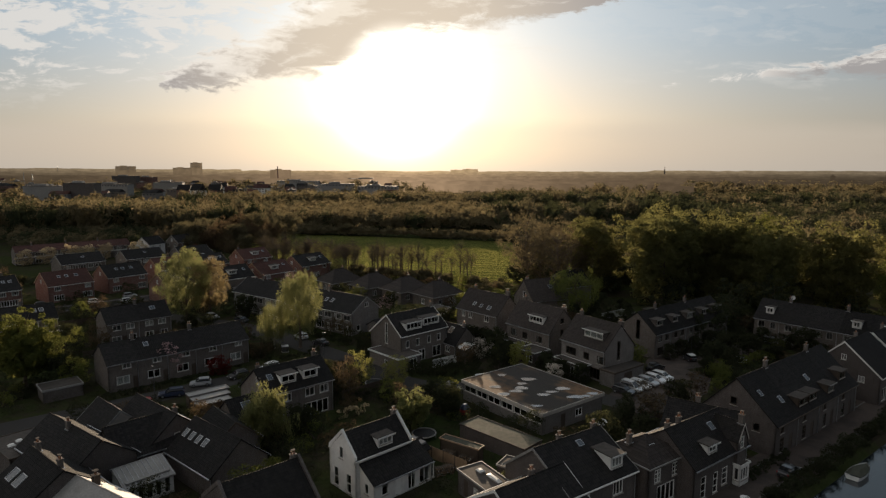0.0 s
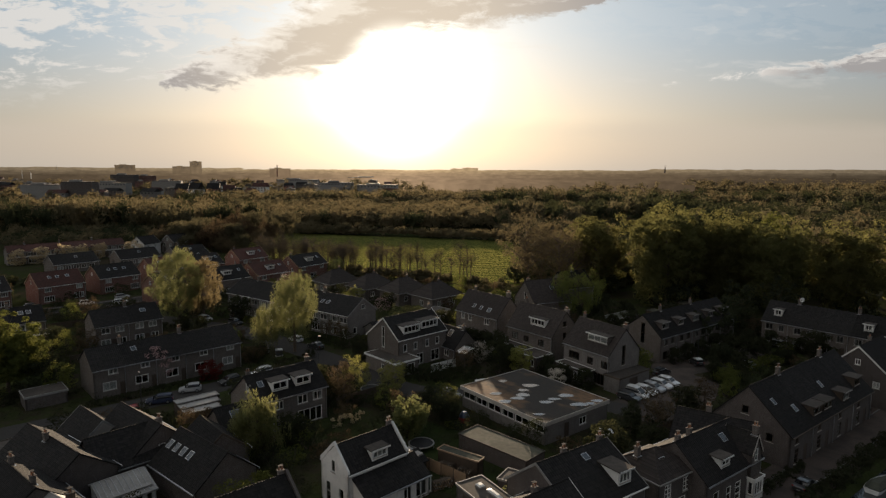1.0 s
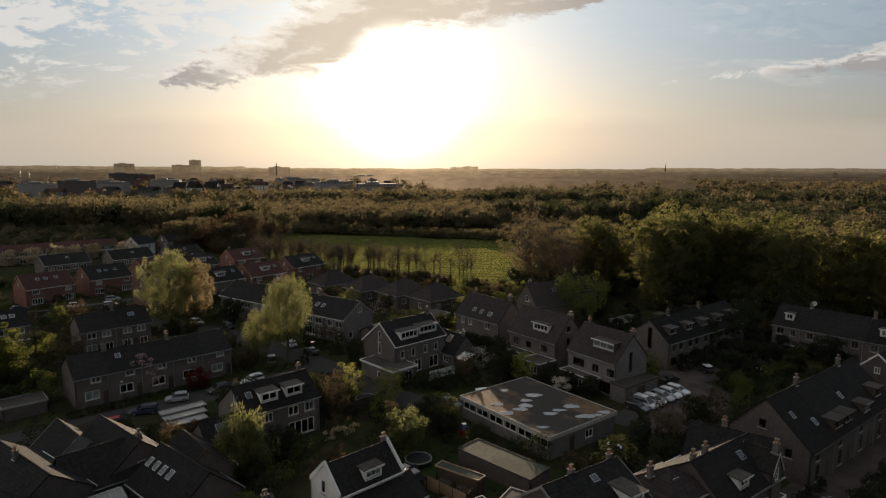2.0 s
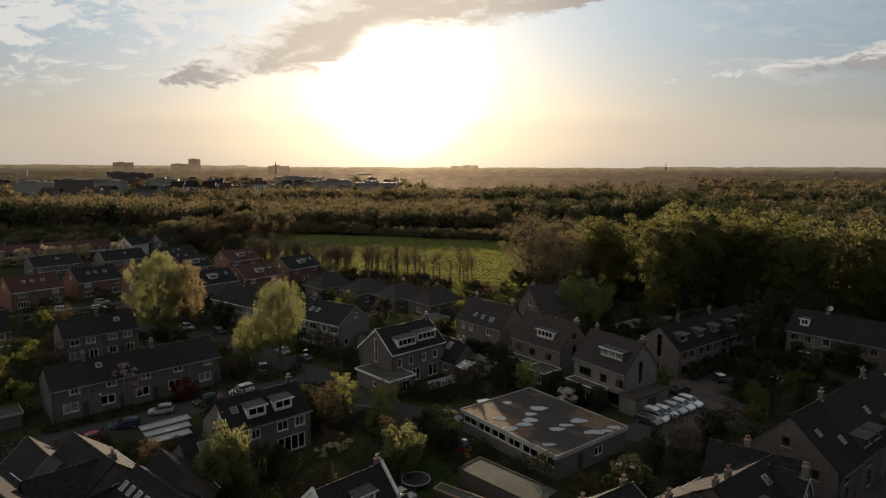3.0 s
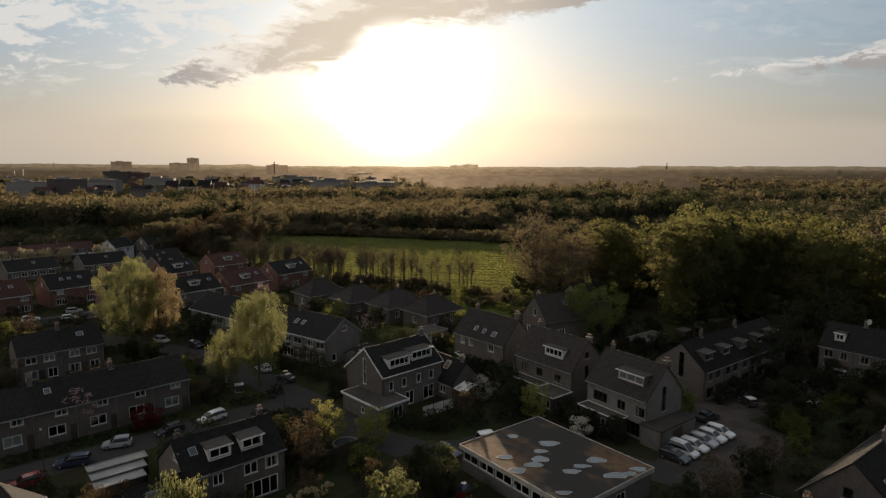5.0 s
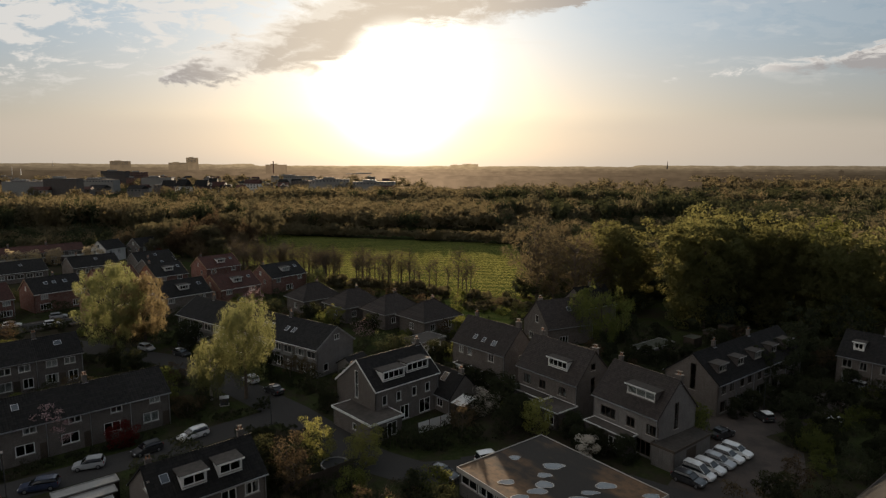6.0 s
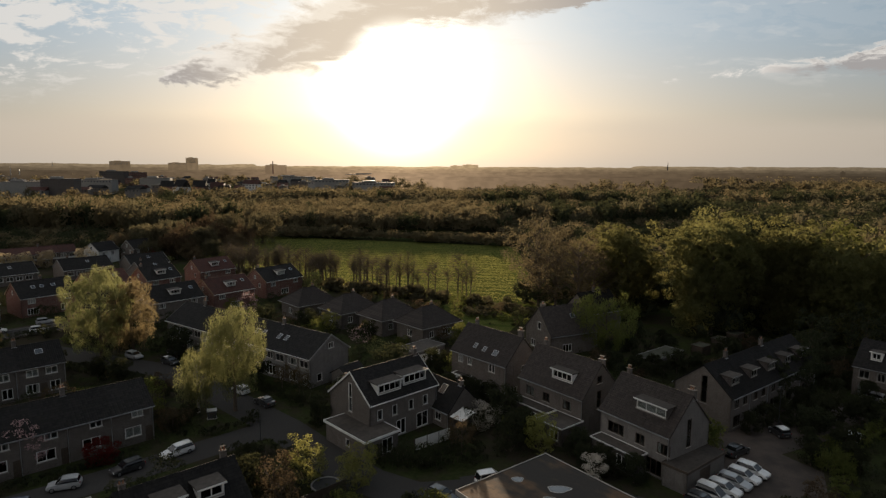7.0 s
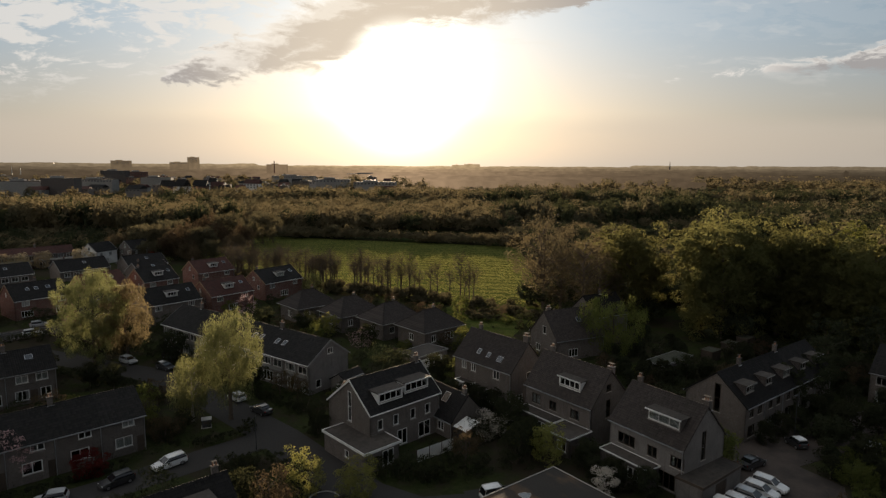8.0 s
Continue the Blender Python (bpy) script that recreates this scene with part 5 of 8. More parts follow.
# pair of houses with two white dormers
gable_house("house", "brown brick house with two white dormers and a tiled roof", "house", (-27.9, 88.8), 41.5, 11.2, 3.9, 5.2, 8.1, 5.3, 4.2, BRICK_BROWN, TILE_DARK,
            {"R": [(3.4, 3.3, 1.2, 1.3, "w2"), (7.1, 3.3, 1.6, 1.35, "w2"), (9.6, 3.3, 1.6, 1.35, "w2"), (8.3, 0.2, 4.0, 2.1, "w4")], "A": [(-1.0, 6.0, 1.2, 1.1, "w2")]},
            [("R", 4.0, 2.5, 5.9, 1.35, 2), ("R", 7.7, 2.5, 5.9, 1.35, 2)], [("R", 1.6, 6.9, 0.7, 0.9)], [(10.3, 0.4, 0.9), (0.8, 0.6, 0.7)])
gable_house("house_extension", "lower brick annex with roof windows in front of a house", "house", (-30.2, 82.9), 41.5, 7.0, 3.4, 3.2, 5.6, 3.0, 3.0, BRICK_BROWN, TILE_DARK,
            {"R": [(2.0, 0.8, 1.2, 1.3, "w2")]}, (), [("R", 2.4, 4.6, 1.3, 1.1), ("R", 5.4, 4.3, 1.1, 1.2), ("L", 3.4, 4.6, 1.0, 1.0)])

# detached house with long white dormers and white verge boards
gable_house("house", "brick house with two long white dormers and white verge boards", "house", (-10.5, 118.1), 43, 12.2, 4.4, 5.3, 9.5, 6.1, 5.4, BRICK_BROWN, TILE_DARK,
            {"R": [(1.7, 3.3, 0.9, 1.5, "w1"), (4.3, 3.3, 0.9, 1.5, "w1"), (7.3, 3.3, 0.9, 1.5, "w1"), (10.0, 3.3, 1.0, 1.5, "w1"), (5.4, 0.2, 1.7, 2.2, "w2"), (9.4, 0.2, 2.2, 2.2, "w2"), (1.7, 0.2, 1.2, 2.0, "w2")],
             "A": [(0.2, 3.6, 0.85, 4.2, "w12")]},
            [("R", 3.9, 4.1, 6.6, 1.45, 4), ("R", 8.7, 4.3, 6.8, 1.45, 4)], (), [(11.6, 0.0, 0.8), (0.8, 2.4, 0.3)], barge=WHITE, frame_mat=WHITE)
flat_box("garage", "flat-roofed brick garage with a white fascia against a gable", "garage", (-7.6, 110.3), 43, 5.4, 9.2, 2.95, BRICK_BROWN,
         {"R": [(3.6, 0.3, 1.8, 2.0, "w2")], "A": [(4.0, 0.9, 0.9, 1.0, "w1")]}, over=0.25)
gable_house("house_wing", "low brick wing with a roof window and a tiled roof", "house", (0.6, 127.8), -50, 7.6, 3.0, 3.0, 6.0, 2.9, 2.9, BRICK_BROWN, TILE_DARK,
            {"R": [(2.0, 0.4, 1.6, 2.0, "w2"), (5.2, 0.8, 1.4, 1.3, "w2")]}, (), [("R", 4.2, 4.9, 1.0, 1.4)], [(6.9, 0, 0.6)])

# three tall brick houses with wide eaves and dormers
gable_house("house", "tall brown brick house with a steep roof and small roof windows", "house", (7.0, 142.2), -48, 12.6, 4.0, 4.4, 10.3, 6.4, 5.6, BRICK_BROWN, TILE_BROWN,
            {"R": [(2.2, 4.4, 1.1, 1.5, "w2"), (4.4, 4.4, 1.1, 1.5, "w2"), (9.5, 4.4, 1.4, 1.4, "w2"), (3.6, 0.3, 2.4, 2.1, "w3"), (8.5, 0.3, 2.4, 2.0, "w3")], "B": [(0.2, 3.6, 1.0, 1.9, "w1"), (-1.9, 0.4, 1.6, 1.9, "w2")]},
            (), [("R", 4.6, 7.6, 0.6, 0.8), ("R", 6.8, 7.5, 0.6, 0.8), ("R", 9.3, 7.4, 0.9, 0.9)], [(2.0, 0.2, 0.9), (12.0, 0.2, 1.1, 0.9, 0.6)])
flat_box("house_extension", "flat-roofed porch with a pale fascia against a brick house", "extension", (4.1, 137.6), -48, 3.4, 3.6, 2.7, BRICK_BROWN, {"R": [(1.7, 0.1, 1.8, 2.1, "w2")]}, fascia=WHITE)
gable_house("house", "tall brown brick house with a white dormer and a large chimney", "house", (17.4, 129.6), -52, 12.2, 3.9, 4.6, 10.3, 6.0, 5.6, BRICK_BROWN, TILE_BROWN,
            {"R": [(2.2, 3.3, 1.6, 1.5, "w2"), (5.4, 3.3, 1.4, 1.4, "w2"), (9.4, 3.3, 1.6, 1.4, "w2"), (3.0, 0.3, 2.6, 2.1, "w3"), (8.5, 0.3, 2.4, 2.0, "w3")], "B": [(-0.3, 3.6, 1.0, 2.6, "w12"), (-0.3, 7.3, 1.1, 1.1, "w1")]},
            [("R", 7.6, 3.8, 7.0, 1.4, 4)], (), [(1.5, 0.2, 0.9), (11.5, 1.0, 1.1, 0.9, 0.6)], pane_frame=DARK_WOOD)
gable_house("house", "tall grey-brown brick house with a wide dormer and a tiled roof", "house", (26.9, 116.6), -55.5, 10.6, 4.2, 4.0, 10.2, 6.1, 6.0, BRICK_GREY, TILE_BROWN,
            {"R": [(2.6, 3.3, 2.6, 1.5, "w3"), (6.4, 3.3, 1.4, 1.4, "w2"), (9.8, 3.3, 1.8, 1.4, "w2"), (3.0, 0.3, 2.6, 2.1, "w3"), (8.5, 0.3, 2.4, 2.0, "w3")], "B": [(-0.3, 3.6, 0.9, 3.6, "w12")]},
            [("R", 7.0, 4.6, 7.2, 1.45, 3, BRICK_DARK)], (), [(0.9, 0.3, 0.9), (10.1, 0.6, 1.0, 0.9, 0.6)], pane_frame=DARK_WOOD)


def beside(place, angle, x, y):
    """A place given in a house's own axes."""
    a = radians(angle)
    return place[0] + x * math.cos(a) - y * math.sin(a), place[1] + x * math.sin(a) + y * math.cos(a)


for place, angle, x, y, long, wide in (((17.4, 129.6), -52, 0.4, -6.1, 7.0, 2.1), ((17.4, 129.6), -52, 7.8, -8.4, 4.6, 4.4), ((26.9, 116.6), -55.5, 0.4, -6.4, 7.2, 2.1)):
    flat_box("house_extension", "flat-roofed front extension with a pale fascia", "extension", beside(place, angle, x, y), angle, long, wide, 2.75, BRICK_DARK,
             {"R": [(long * 0.3, 0.1, 1.0, 2.1, "door"), (long * 0.7, 0.7, 1.6, 1.4, "w2")]}, fascia=WHITE, lid=0.16)
flat_box("garage", "flat-roofed garage with three small roof domes", "garage", (30.6, 102.6), 38, 8.6, 3.2, 2.95, BRICK_GREY, {"R": [(4.0, 0.1, 2.4, 2.2, "door")]}, fascia=DARK_WOOD)
gable_house("house", "brick house with a half-hipped barn roof near the meadow", "house", (22.2, 158.6), 25, 11.5, 4.6, 4.6, 9.2, 4.4, 4.4, BRICK_BROWN, TILE_BROWN,
            {"A": [(-0.3, 4.6, 1.1, 1.6, "w1"), (1.8, 0.6, 1.6, 1.5, "w2")], "R": [(4, 0.6, 2.2, 1.6, "w3")]}, (), [("R", 7.0, 7.2, 0.9, 0.9)], [(1.4, 0.6, 1.0, 0.9, 0.6)])
gable_house("house", "brick house half hidden behind garden trees", "house", (34, 176), 30, 10, 4.2, 4.2, 8.6, 4.6, 4.6, BRICK_BROWN, TILE_DARK, {"A": [(0, 4.4, 1.1, 1.3, "w2")]}, (), (), [(5, 0, 0.9)])

# terraces round the parking court
terrace("brown brick terraced house with dark dormers", (41.0, 123.2), 37, 5, 5.6,
        row_pattern(5, 5.6, [(1.6, 3.3, 1.2, 1.4, "w2"), (4.0, 3.3, 1.2, 1.4, "w2")], [(1.8, 0.5, 1.9, 1.7, "w2"), (4.4, 0, 0.95, 2.15, "door")],
                    dorm=lambda k: [("R", 2.8, 2.0 if k % 2 else 2.4, 6.2, 1.35, 2, BRICK_DARK, GREY_PANEL)], stack=0.3, gable_a=[(-0.2, 3.2, 1.0, 4.2, "w12")]),
        "court terrace", wr=4.4, wl=4.6, zr=9.0, zer=5.3, wall=BRICK_BROWN, roof_mat=TILE_DARK, pane_frame=DARK_WOOD)
terrace("dark brick terraced house with pale framed windows", (74.6, 137.6), -50, 6, 5.6,
        row_pattern(6, 5.6, [(1.6, 3.2, 1.5, 1.4, "w2"), (4.0, 3.2, 1.2, 1.4, "w2")], [(1.8, 0.5, 1.9, 1.7, "w2"), (4.4, 0, 0.95, 2.15, "door")],
                    dorm=lambda k: [("R", 2.8, 1.6, 6.3, 1.35, 2)] if k in (0, 3, 4) else [], stack=0.3),
        "dark terrace", wr=4.2, wl=4.4, zr=9.0, zer=5.3, wall=BRICK_BROWN, roof_mat=TILE_DARK, pane_frame=GREY_PANEL)
flat_box("garden_shed", "low garden building with a worn grey flat roof", "shed", (42.0, 146.4), 38, 10.0, 3.8, 2.1, BRICK_DARK, fascia=GREY_PANEL, top=MOSSY_FELT)
for x, y in ((54.6, 154.6), (60.8, 159.6), (66.0, 163.8)):
    flat_box("garden_shed", "small garden shed with a pale flat roof", "shed", (x, y), 38, 3.2, 2.4, 2.1, DARK_WOOD, fascia=DARK_WOOD, top=MOSSY_FELT, lid=0.14, group="sheds behind the court")

# the low hall with standing water on its roof
hall = flat_box("hall", "low flat-roofed brick hall with puddles on its roof", "building", (14.8, 83.7), 37.5, 13.6, 17.8, 3.4, BRICK_GREY,
                {"A": [(1.6 + 2.9 * k, 1.6, 2.72, 1.1, "w2") for k in range(6)], "R": [(4.5, 0.1, 1.0, 2.1, "door"), (8, 1.0, 1.6, 1.2, "w2")], "B": [(4, 1, 2.4, 1.4, "w3"), (12, 1, 2.4, 1.4, "w3")]}, fascia=STONE, lid=0.55, over=0.25, top=HALL_FELT)

# white house with a curved gable and a lean-to
gable_house("house", "white rendered cottage with parapet gables and a dark roof", "house", (-11.5, 68.4), 43, 8.4, 2.7, 2.7, 7.3, 4.8, 4.8, RENDER_WHITE, TILE_DARK,
            {"A": [(0.2, 4.0, 0.8, 1.5, "w1"), (-1.3, 0.2, 1.0, 2.4, "w12"), (1.3, 0.2, 1.0, 2.4, "w12")], "L": [(4, 1, 1.4, 1.5, "w2")]},
            [("R", 4.6, 2.2, 5.1, 1.15, 3)], (), [(8.0, 0.3, 0.7)], over=0.1, parapet=True, frame_mat=WHITE)
gable_house("lean_to", "white lean-to wing with a sloping tiled roof and a glazed veranda", "house wing", (-9.3, 67.0), 43, 8.8, 2.8, 0.3, 4.35, 2.75, 4.3, RENDER_WHITE, TILE_DARK,
            {"R": [(1.6, 0.8, 1.0, 1.4, "w1"), (3.6, 0.1, 1.0, 2.2, "white_door"), (5.6, 0.1, 1.2, 2.2, "w2"), (8.0, 0.3, 2.4, 1.9, "w3")], "A": [(-1.4, 0.9, 0.8, 1.3, "w1")]}, over=0.3)

# canal-side houses
gable_house("house", "dark brick canal house with a corner dormer and tiled roof", "house", (10.2, 62.6), 34, 10.4, 5.4, 4.6, 8.2, 5.2, 4.6, BRICK_DARK, TILE_DARK,
            {"A": [(-2.2, 4.0, 0.8, 1.2, "w1")], "R": [(2.5, 3.2, 1.2, 1.5, "w2"), (7.5, 3.0, 1.6, 1.6, "w3"), (5, 0.4, 1.6, 1.9, "w2")]}, [("R", 8.0, 1.9, 5.6, 1.5, 3)], [("R", 6.0, 7.6, 0.7, 0.7)], [(4.0, 0.2, 0.5), (10.0, 0.6, 0.6)], barge=GREY_PANEL)
gable_house("house", "brick canal house with a low dark roof and white trim", "house", (5.5, 56.0), 36, 9.5, 4.0, 4.0, 7.0, 4.4, 4.4, BRICK_DARK, TILE_DARK, {"A": [(0, 3.0, 1, 1.3, "w1")]}, (), (), [(5.0, 0.2, 0.6)], barge=WHITE)
hip_house("house", "corner brick house with a hipped slate roof and bay", "house", (24.3, 68.2), 34, 6.4, 6.0, 7.2, 5.2, BRICK_DARK, TILE_BROWN,
          {"R": [(-1.6, 3.0, 1.1, 1.6, "w23"), (1.6, 3.0, 1.1, 1.6, "w23"), (0, 0.3, 3.2, 2.2, "w4")], "B": [(0, 3.0, 1.1, 1.6, "w23"), (0, 0.3, 1.2, 2.3, "w23")]}, [(-2.0, 0.8, 0.8)], [("R", -0.4, 6.3, 0.8, 0.6)], 0.35)
gable_house("house", "brick canal house with tall white windows and a neck gable", "house", (26.6, 68.2), 36, 11.5, 3.9, 5.0, 7.9, 4.6, 4.6, BRICK_DARK, TILE_DARK,
            {"R": [(2.0, 0.3, 1.1, 2.7, "w13"), (4.6, 0.2, 1.0, 2.6, "w13"), (6.6, 0.6, 1.2, 2.2, "w13")]}, [("R", 4.4, 1.8, 5.0, 1.1, 2)], [("R", 7.5, 6.8, 0.8, 0.9)], [(3.0, 0.3, 0.8), (0.6, 0.2, 0.6)])
gable_house("house_wing", "narrow brick neck gable with a chimney on a canal house", "house wing", (36.9, 70.4), 126, 3.6, 1.1, 1.1, 7.7, 5.7, 5.7, BRICK_DARK, TILE_DARK,
            {"A": [(0, 4.5, 0.75, 1.5, "w12")]}, (), (), [(0.3, 0.0, 0.9)], over=0.08, barge=STONE, gutter=False)
flat_box("bay_window", "white painted bay window on a brick canal house", "bay window", (36.3, 69.3), 36, 2.1, 0.95, 2.8, WHITE, {"R": [(1.05, 0.7, 1.7, 1.6, "w3")], "A": [(0.48, 0.7, 0.6, 1.6, "w1")], "B": [(0.48, 0.7, 0.6, 1.6, "w1")]}, lid=0.25)
gable_house("house", "dark brick house with a broad roof behind the canal front", "house", (30.8, 78.4), -35, 8.6, 4.4, 4.6, 7.9, 4.4, 4.4, BRICK_DARK, TILE_DARK, {}, (), [("R", 5.8, 6.4, 0.8, 1.0)], [(3.6, 0.2, 0.9)])
terrace("dark brick canal house with a tall gable and dormers", (41.2, 81.2), 37, 4, 6.8,
        row_pattern(4, 6.8, [(1.8, 3.0, 1.1, 1.3, "w2")], [(2.0, 0.4, 1.2, 2.0, "w13"), (4.6, 0.0, 1.0, 2.3, "door")], dorm=lambda k: {1: [("R", 2.0, 2.6, 5.1, 1.3, 2, DARK_WOOD, DARK_WOOD), ("R", 5.2, 2.4, 5.1, 1.3, 2, DARK_WOOD, DARK_WOOD)], 2: [("R", 4.4, 2.2, 5.0, 1.3, 2, DARK_WOOD, GREY_PANEL)], 3: [("R", 3.6, 2.2, 5.6, 1.4, 2, DARK_WOOD, DARK_WOOD)]}.get(k, []), stack=1.2, sky=[(0, ("R", 5.2, 6.4, 0.7, 0.9)), (2, ("R", 1.8, 7.2, 0.7, 0.9)), (0, ("R", 2.0, 7.6, 0.6, 0.8))],
                    gable_a=[(0.3, 5.6, 1.0, 1.2, "w1"), (-3.0, 2.9, 1.0, 1.2, "w1")]),
        "canal front", wr=5.6, wl=4.6, zr=9.6, zer=4.7, wall=BRICK_DARK, roof_mat=TILE_DARK, frame_mat=DARK_WOOD)
gable_house("house", "brick canal house whose gable has white verge boards", "house", (68.3, 99.5), 37, 10.5, 5.5, 4.8, 9.6, 4.9, 4.9, BRICK_DARK, TILE_DARK,
            {"A": [(0, 6.4, 0.8, 1.0, "w2"), (-2.8, 3.2, 1.0, 1.1, "w2"), (2.4, 3.2, 1.0, 1.1, "w2")], "R": [(2.2, 0.4, 1.8, 2.2, "w2"), (6, 3, 1, 1.3, "w1")]}, (), (), [(5, 0.2, 0.8)], barge=WHITE)
gable_house("house", "dark brick canal house beside its neighbours", "house", (78.6, 107.3), 37, 10.0, 5.0, 5.0, 9.0, 4.8, 4.8, BRICK_DARK, TILE_DARK, {"R": [(3, 3, 1, 1.3, "w2"), (7, 3, 1, 1.3, "w2")]}, [("R", 5, 2, 5.8, 1.3, 2)], (), [(5, 0.2, 0.8)], barge=WHITE)

# jumble of low roofs near the quay
gable_house("outbuilding", "low building with a dark roof and a pale gable", "outbuilding", (-48.2, 83.0), -41, 7.4, 3.2, 3.0, 6.0, 3.2, 3.2, STONE, TILE_DARK, {"B": [(0, 3.2, 0.8, 0.9, "w1")]}, barge=GREY_PANEL)
gable_house("outbuilding", "long dark-roofed brick building with a chimney", "outbuilding", (-42.6, 82.8), -40, 11.2, 3.6, 3.6, 6.6, 3.6, 3.6, BRICK_DARK, TILE_DARK, {"B": [(0, 3.2, 0.8, 0.9, "w1")]}, (), (), [(10.4, 0.2, 0.7)])
gable_house("outbuilding", "dark-roofed building with a hipped end beside a conservatory", "outbuilding", (-41.4, 72.0), 45, 8.6, 3.4, 3.4, 6.3, 3.2, 3.2, BRICK_DARK, TILE_DARK)
gable_house("outbuilding", "barn with a row of four roof windows", "outbuilding", (-31.6, 75.6), -40, 10.5, 3.9, 3.6, 6.3, 3.2, 3.2, BRICK_DARK, TILE_DARK, {}, (), [("R", 0.9 + 1.55 * k, 4.9, 0.7, 0.95) for k in range(4)])
gable_house("outbuilding", "small dark brick gable building among roofs", "outbuilding", (-30.6, 79.2), -48, 7.0, 3.2, 3.2, 6.2, 3.6, 3.6, BRICK_DARK, TILE_DARK, barge=DARK_WOOD)
gable_house("house", "brick house with a half-hipped roof and brown ridge", "house", (-49.6, 74.6), -36, 13.2, 3.8, 4.0, 7.1, 4.2, 4.2, BRICK_DARK, TILE_DARK, {"B": [(-1.6, 2.6, 0.9, 1.1, "w1")]}, (), (), [(6.0, -0.4, 0.8)])
gable_house("house", "brick house with a dark roof and roof windows near the quay", "house", (-45.0, 64.2), -39, 8.6, 4.4, 4.0, 7.6, 4.6, 4.6, BRICK_DARK, TILE_DARK, {}, (), [("R", 2.0, 5.9, 1.2, 1.3), ("R", 4.0, 5.9, 1.2, 1.3)], [(1.2, 0.2, 0.8), (7.4, 0.2, 0.8)])
gable_house("outbuilding", "low building with a pale zinc roof", "outbuilding", (-38.4, 60.2), -32, 9.0, 3.2, 3.0, 6.6, 4.4, 4.4, BRICK_DARK, GREY_PANEL, {}, (), (), [(4.0, 0.4, 0.9, 0.6, 0.6, 1, DARK_WOOD)])
domed = flat_box("outbuilding", "flat-roofed extension with square roof domes", "outbuilding", (-57.5, 74.2), -39, 8, 5, 3.6, BRICK_DARK, lid=0.2, fascia=DARK_WOOD)
gable_house("house", "dark-roofed house close to the quay", "house", (-21.2, 55.0), 41, 8.6, 4.6, 4.6, 8.1, 4.8, 4.8, BRICK_DARK, TILE_DARK, {"B": [(0, 5, 0.9, 1.2, "w1")]}, (), (), [(8.0, 0.2, 0.5)], parapet=True)
conservatory = gable_house("conservatory", "glazed conservatory with a ribbed pale roof", "conservatory", (-37.6, 66.6), 46, 5.4, 3.4, 0.6, 3.6, 2.5, 3.4, WHITE, GREY_PANEL,
            {"R": [(0.7 + 1.0 * k, 0.3, 0.75, 1.85, "w1") for k in range(5)]}, gutter=False)
for k in range(10):
    bm = bmesh.new()
    tube(bm, (0.1 + 0.58 * k, -0.05, 3.67), (0.1 + 0.58 * k, -3.5, 2.55), 0.045, 0.045, 5)
    part("rib", bm, ZINC, conservatory)

# sheds in the middle gardens
flat_box("garden_shed", "long low shed with a grey felt roof", "shed", (2.9, 82.6), -44.6, 11.3, 3.9, 2.3, BRICK_DARK, fascia=BITUMEN, top=MOSSY_FELT, over=0.08, lid=0.16)
annex = flat_box("garden_room", "flat-roofed brick annex with roof domes and pale trim", "annex", (2.2, 68.1), -58.6, 6.3, 3.4, 3.0, BRICK_DARK,
                 {"R": [(1.7, 0.2, 0.9, 2.1, "door"), (3.7, 0.9, 0.9, 1.3, "w23")]}, fascia=GREY_PANEL, lid=0.2)


def roof_dome(parent, x, y, z, wide, deep):
    """A pale plastic dome on a low upstand."""
    part("upstand", boxes((x - wide / 2, x + wide / 2, y - deep / 2, y + deep / 2, z, z + 0.16)), GREY_PANEL, parent)
    bm = bmesh.new()
    box(bm, x - wide / 2 + 0.03, x + wide / 2 - 0.03, y - deep / 2 + 0.03, y + deep / 2 - 0.03, z + 0.16, z + 0.34)
    for v in bm.verts:
        if v.co.z > z + 0.3:
            v.co.x, v.co.y = x + (v.co.x - x) * 0.6, y + (v.co.y - y) * 0.6
    part("roof_dome", bm, WHITE, parent)


roof_dome(annex, 1.9, 1.9, 2.92, 0.95, 0.8)
roof_dome(annex, 4.2, 2.2, 2.92, 2.4, 0.6)
for x, y in ((3.4, 2.4), (4.6, 3.6), (5.4, 2.4), (4.2, 1.3)):
    roof_dome(domed, x, y, 3.52, 0.8, 0.8)
flat_box("garden_shed", "narrow open log store with a pale timber edge", "shed", (0.1, 77.9), -35.5, 6.0, 1.3, 2.4, DARK_WOOD, fascia=TAN_WOOD, top=MOSSY_FELT, lid=0.16)
gable_house("garden_shed", "small dark garden shed beside the white cottage", "shed", (-4.6, 74.6), 45, 3.0, 1.6, 1.6, 3.0, 2.2, wall=DARK_WOOD, roof_mat=TILE_DARK, gutter=False, openings={"R": [(1.5, 0.9, 0.8, 0.9, "w2")]})
flat_box("house_extension", "flat-roofed porch with pale edges beside a canal house", "extension", (7.0, 70.0), -32, 3.2, 2.8, 2.6, BRICK_DARK, fascia=STONE, lid=0.2)
flat_box("garage", "flat-roofed garage with a white edge under a chestnut tree", "garage", (-64.4, 95.4), 43, 5.8, 4.4, 2.2, BRICK_DARK, fascia=GREY_PANEL)
flat_box("garage", "flat front extension with a white roof edge", "garage", (-89, 125.5), 43, 8.5, 4.2, 2.9, BRICK_BROWN, {"R": [(4, 0.8, 2.4, 1.4, "w3")]})
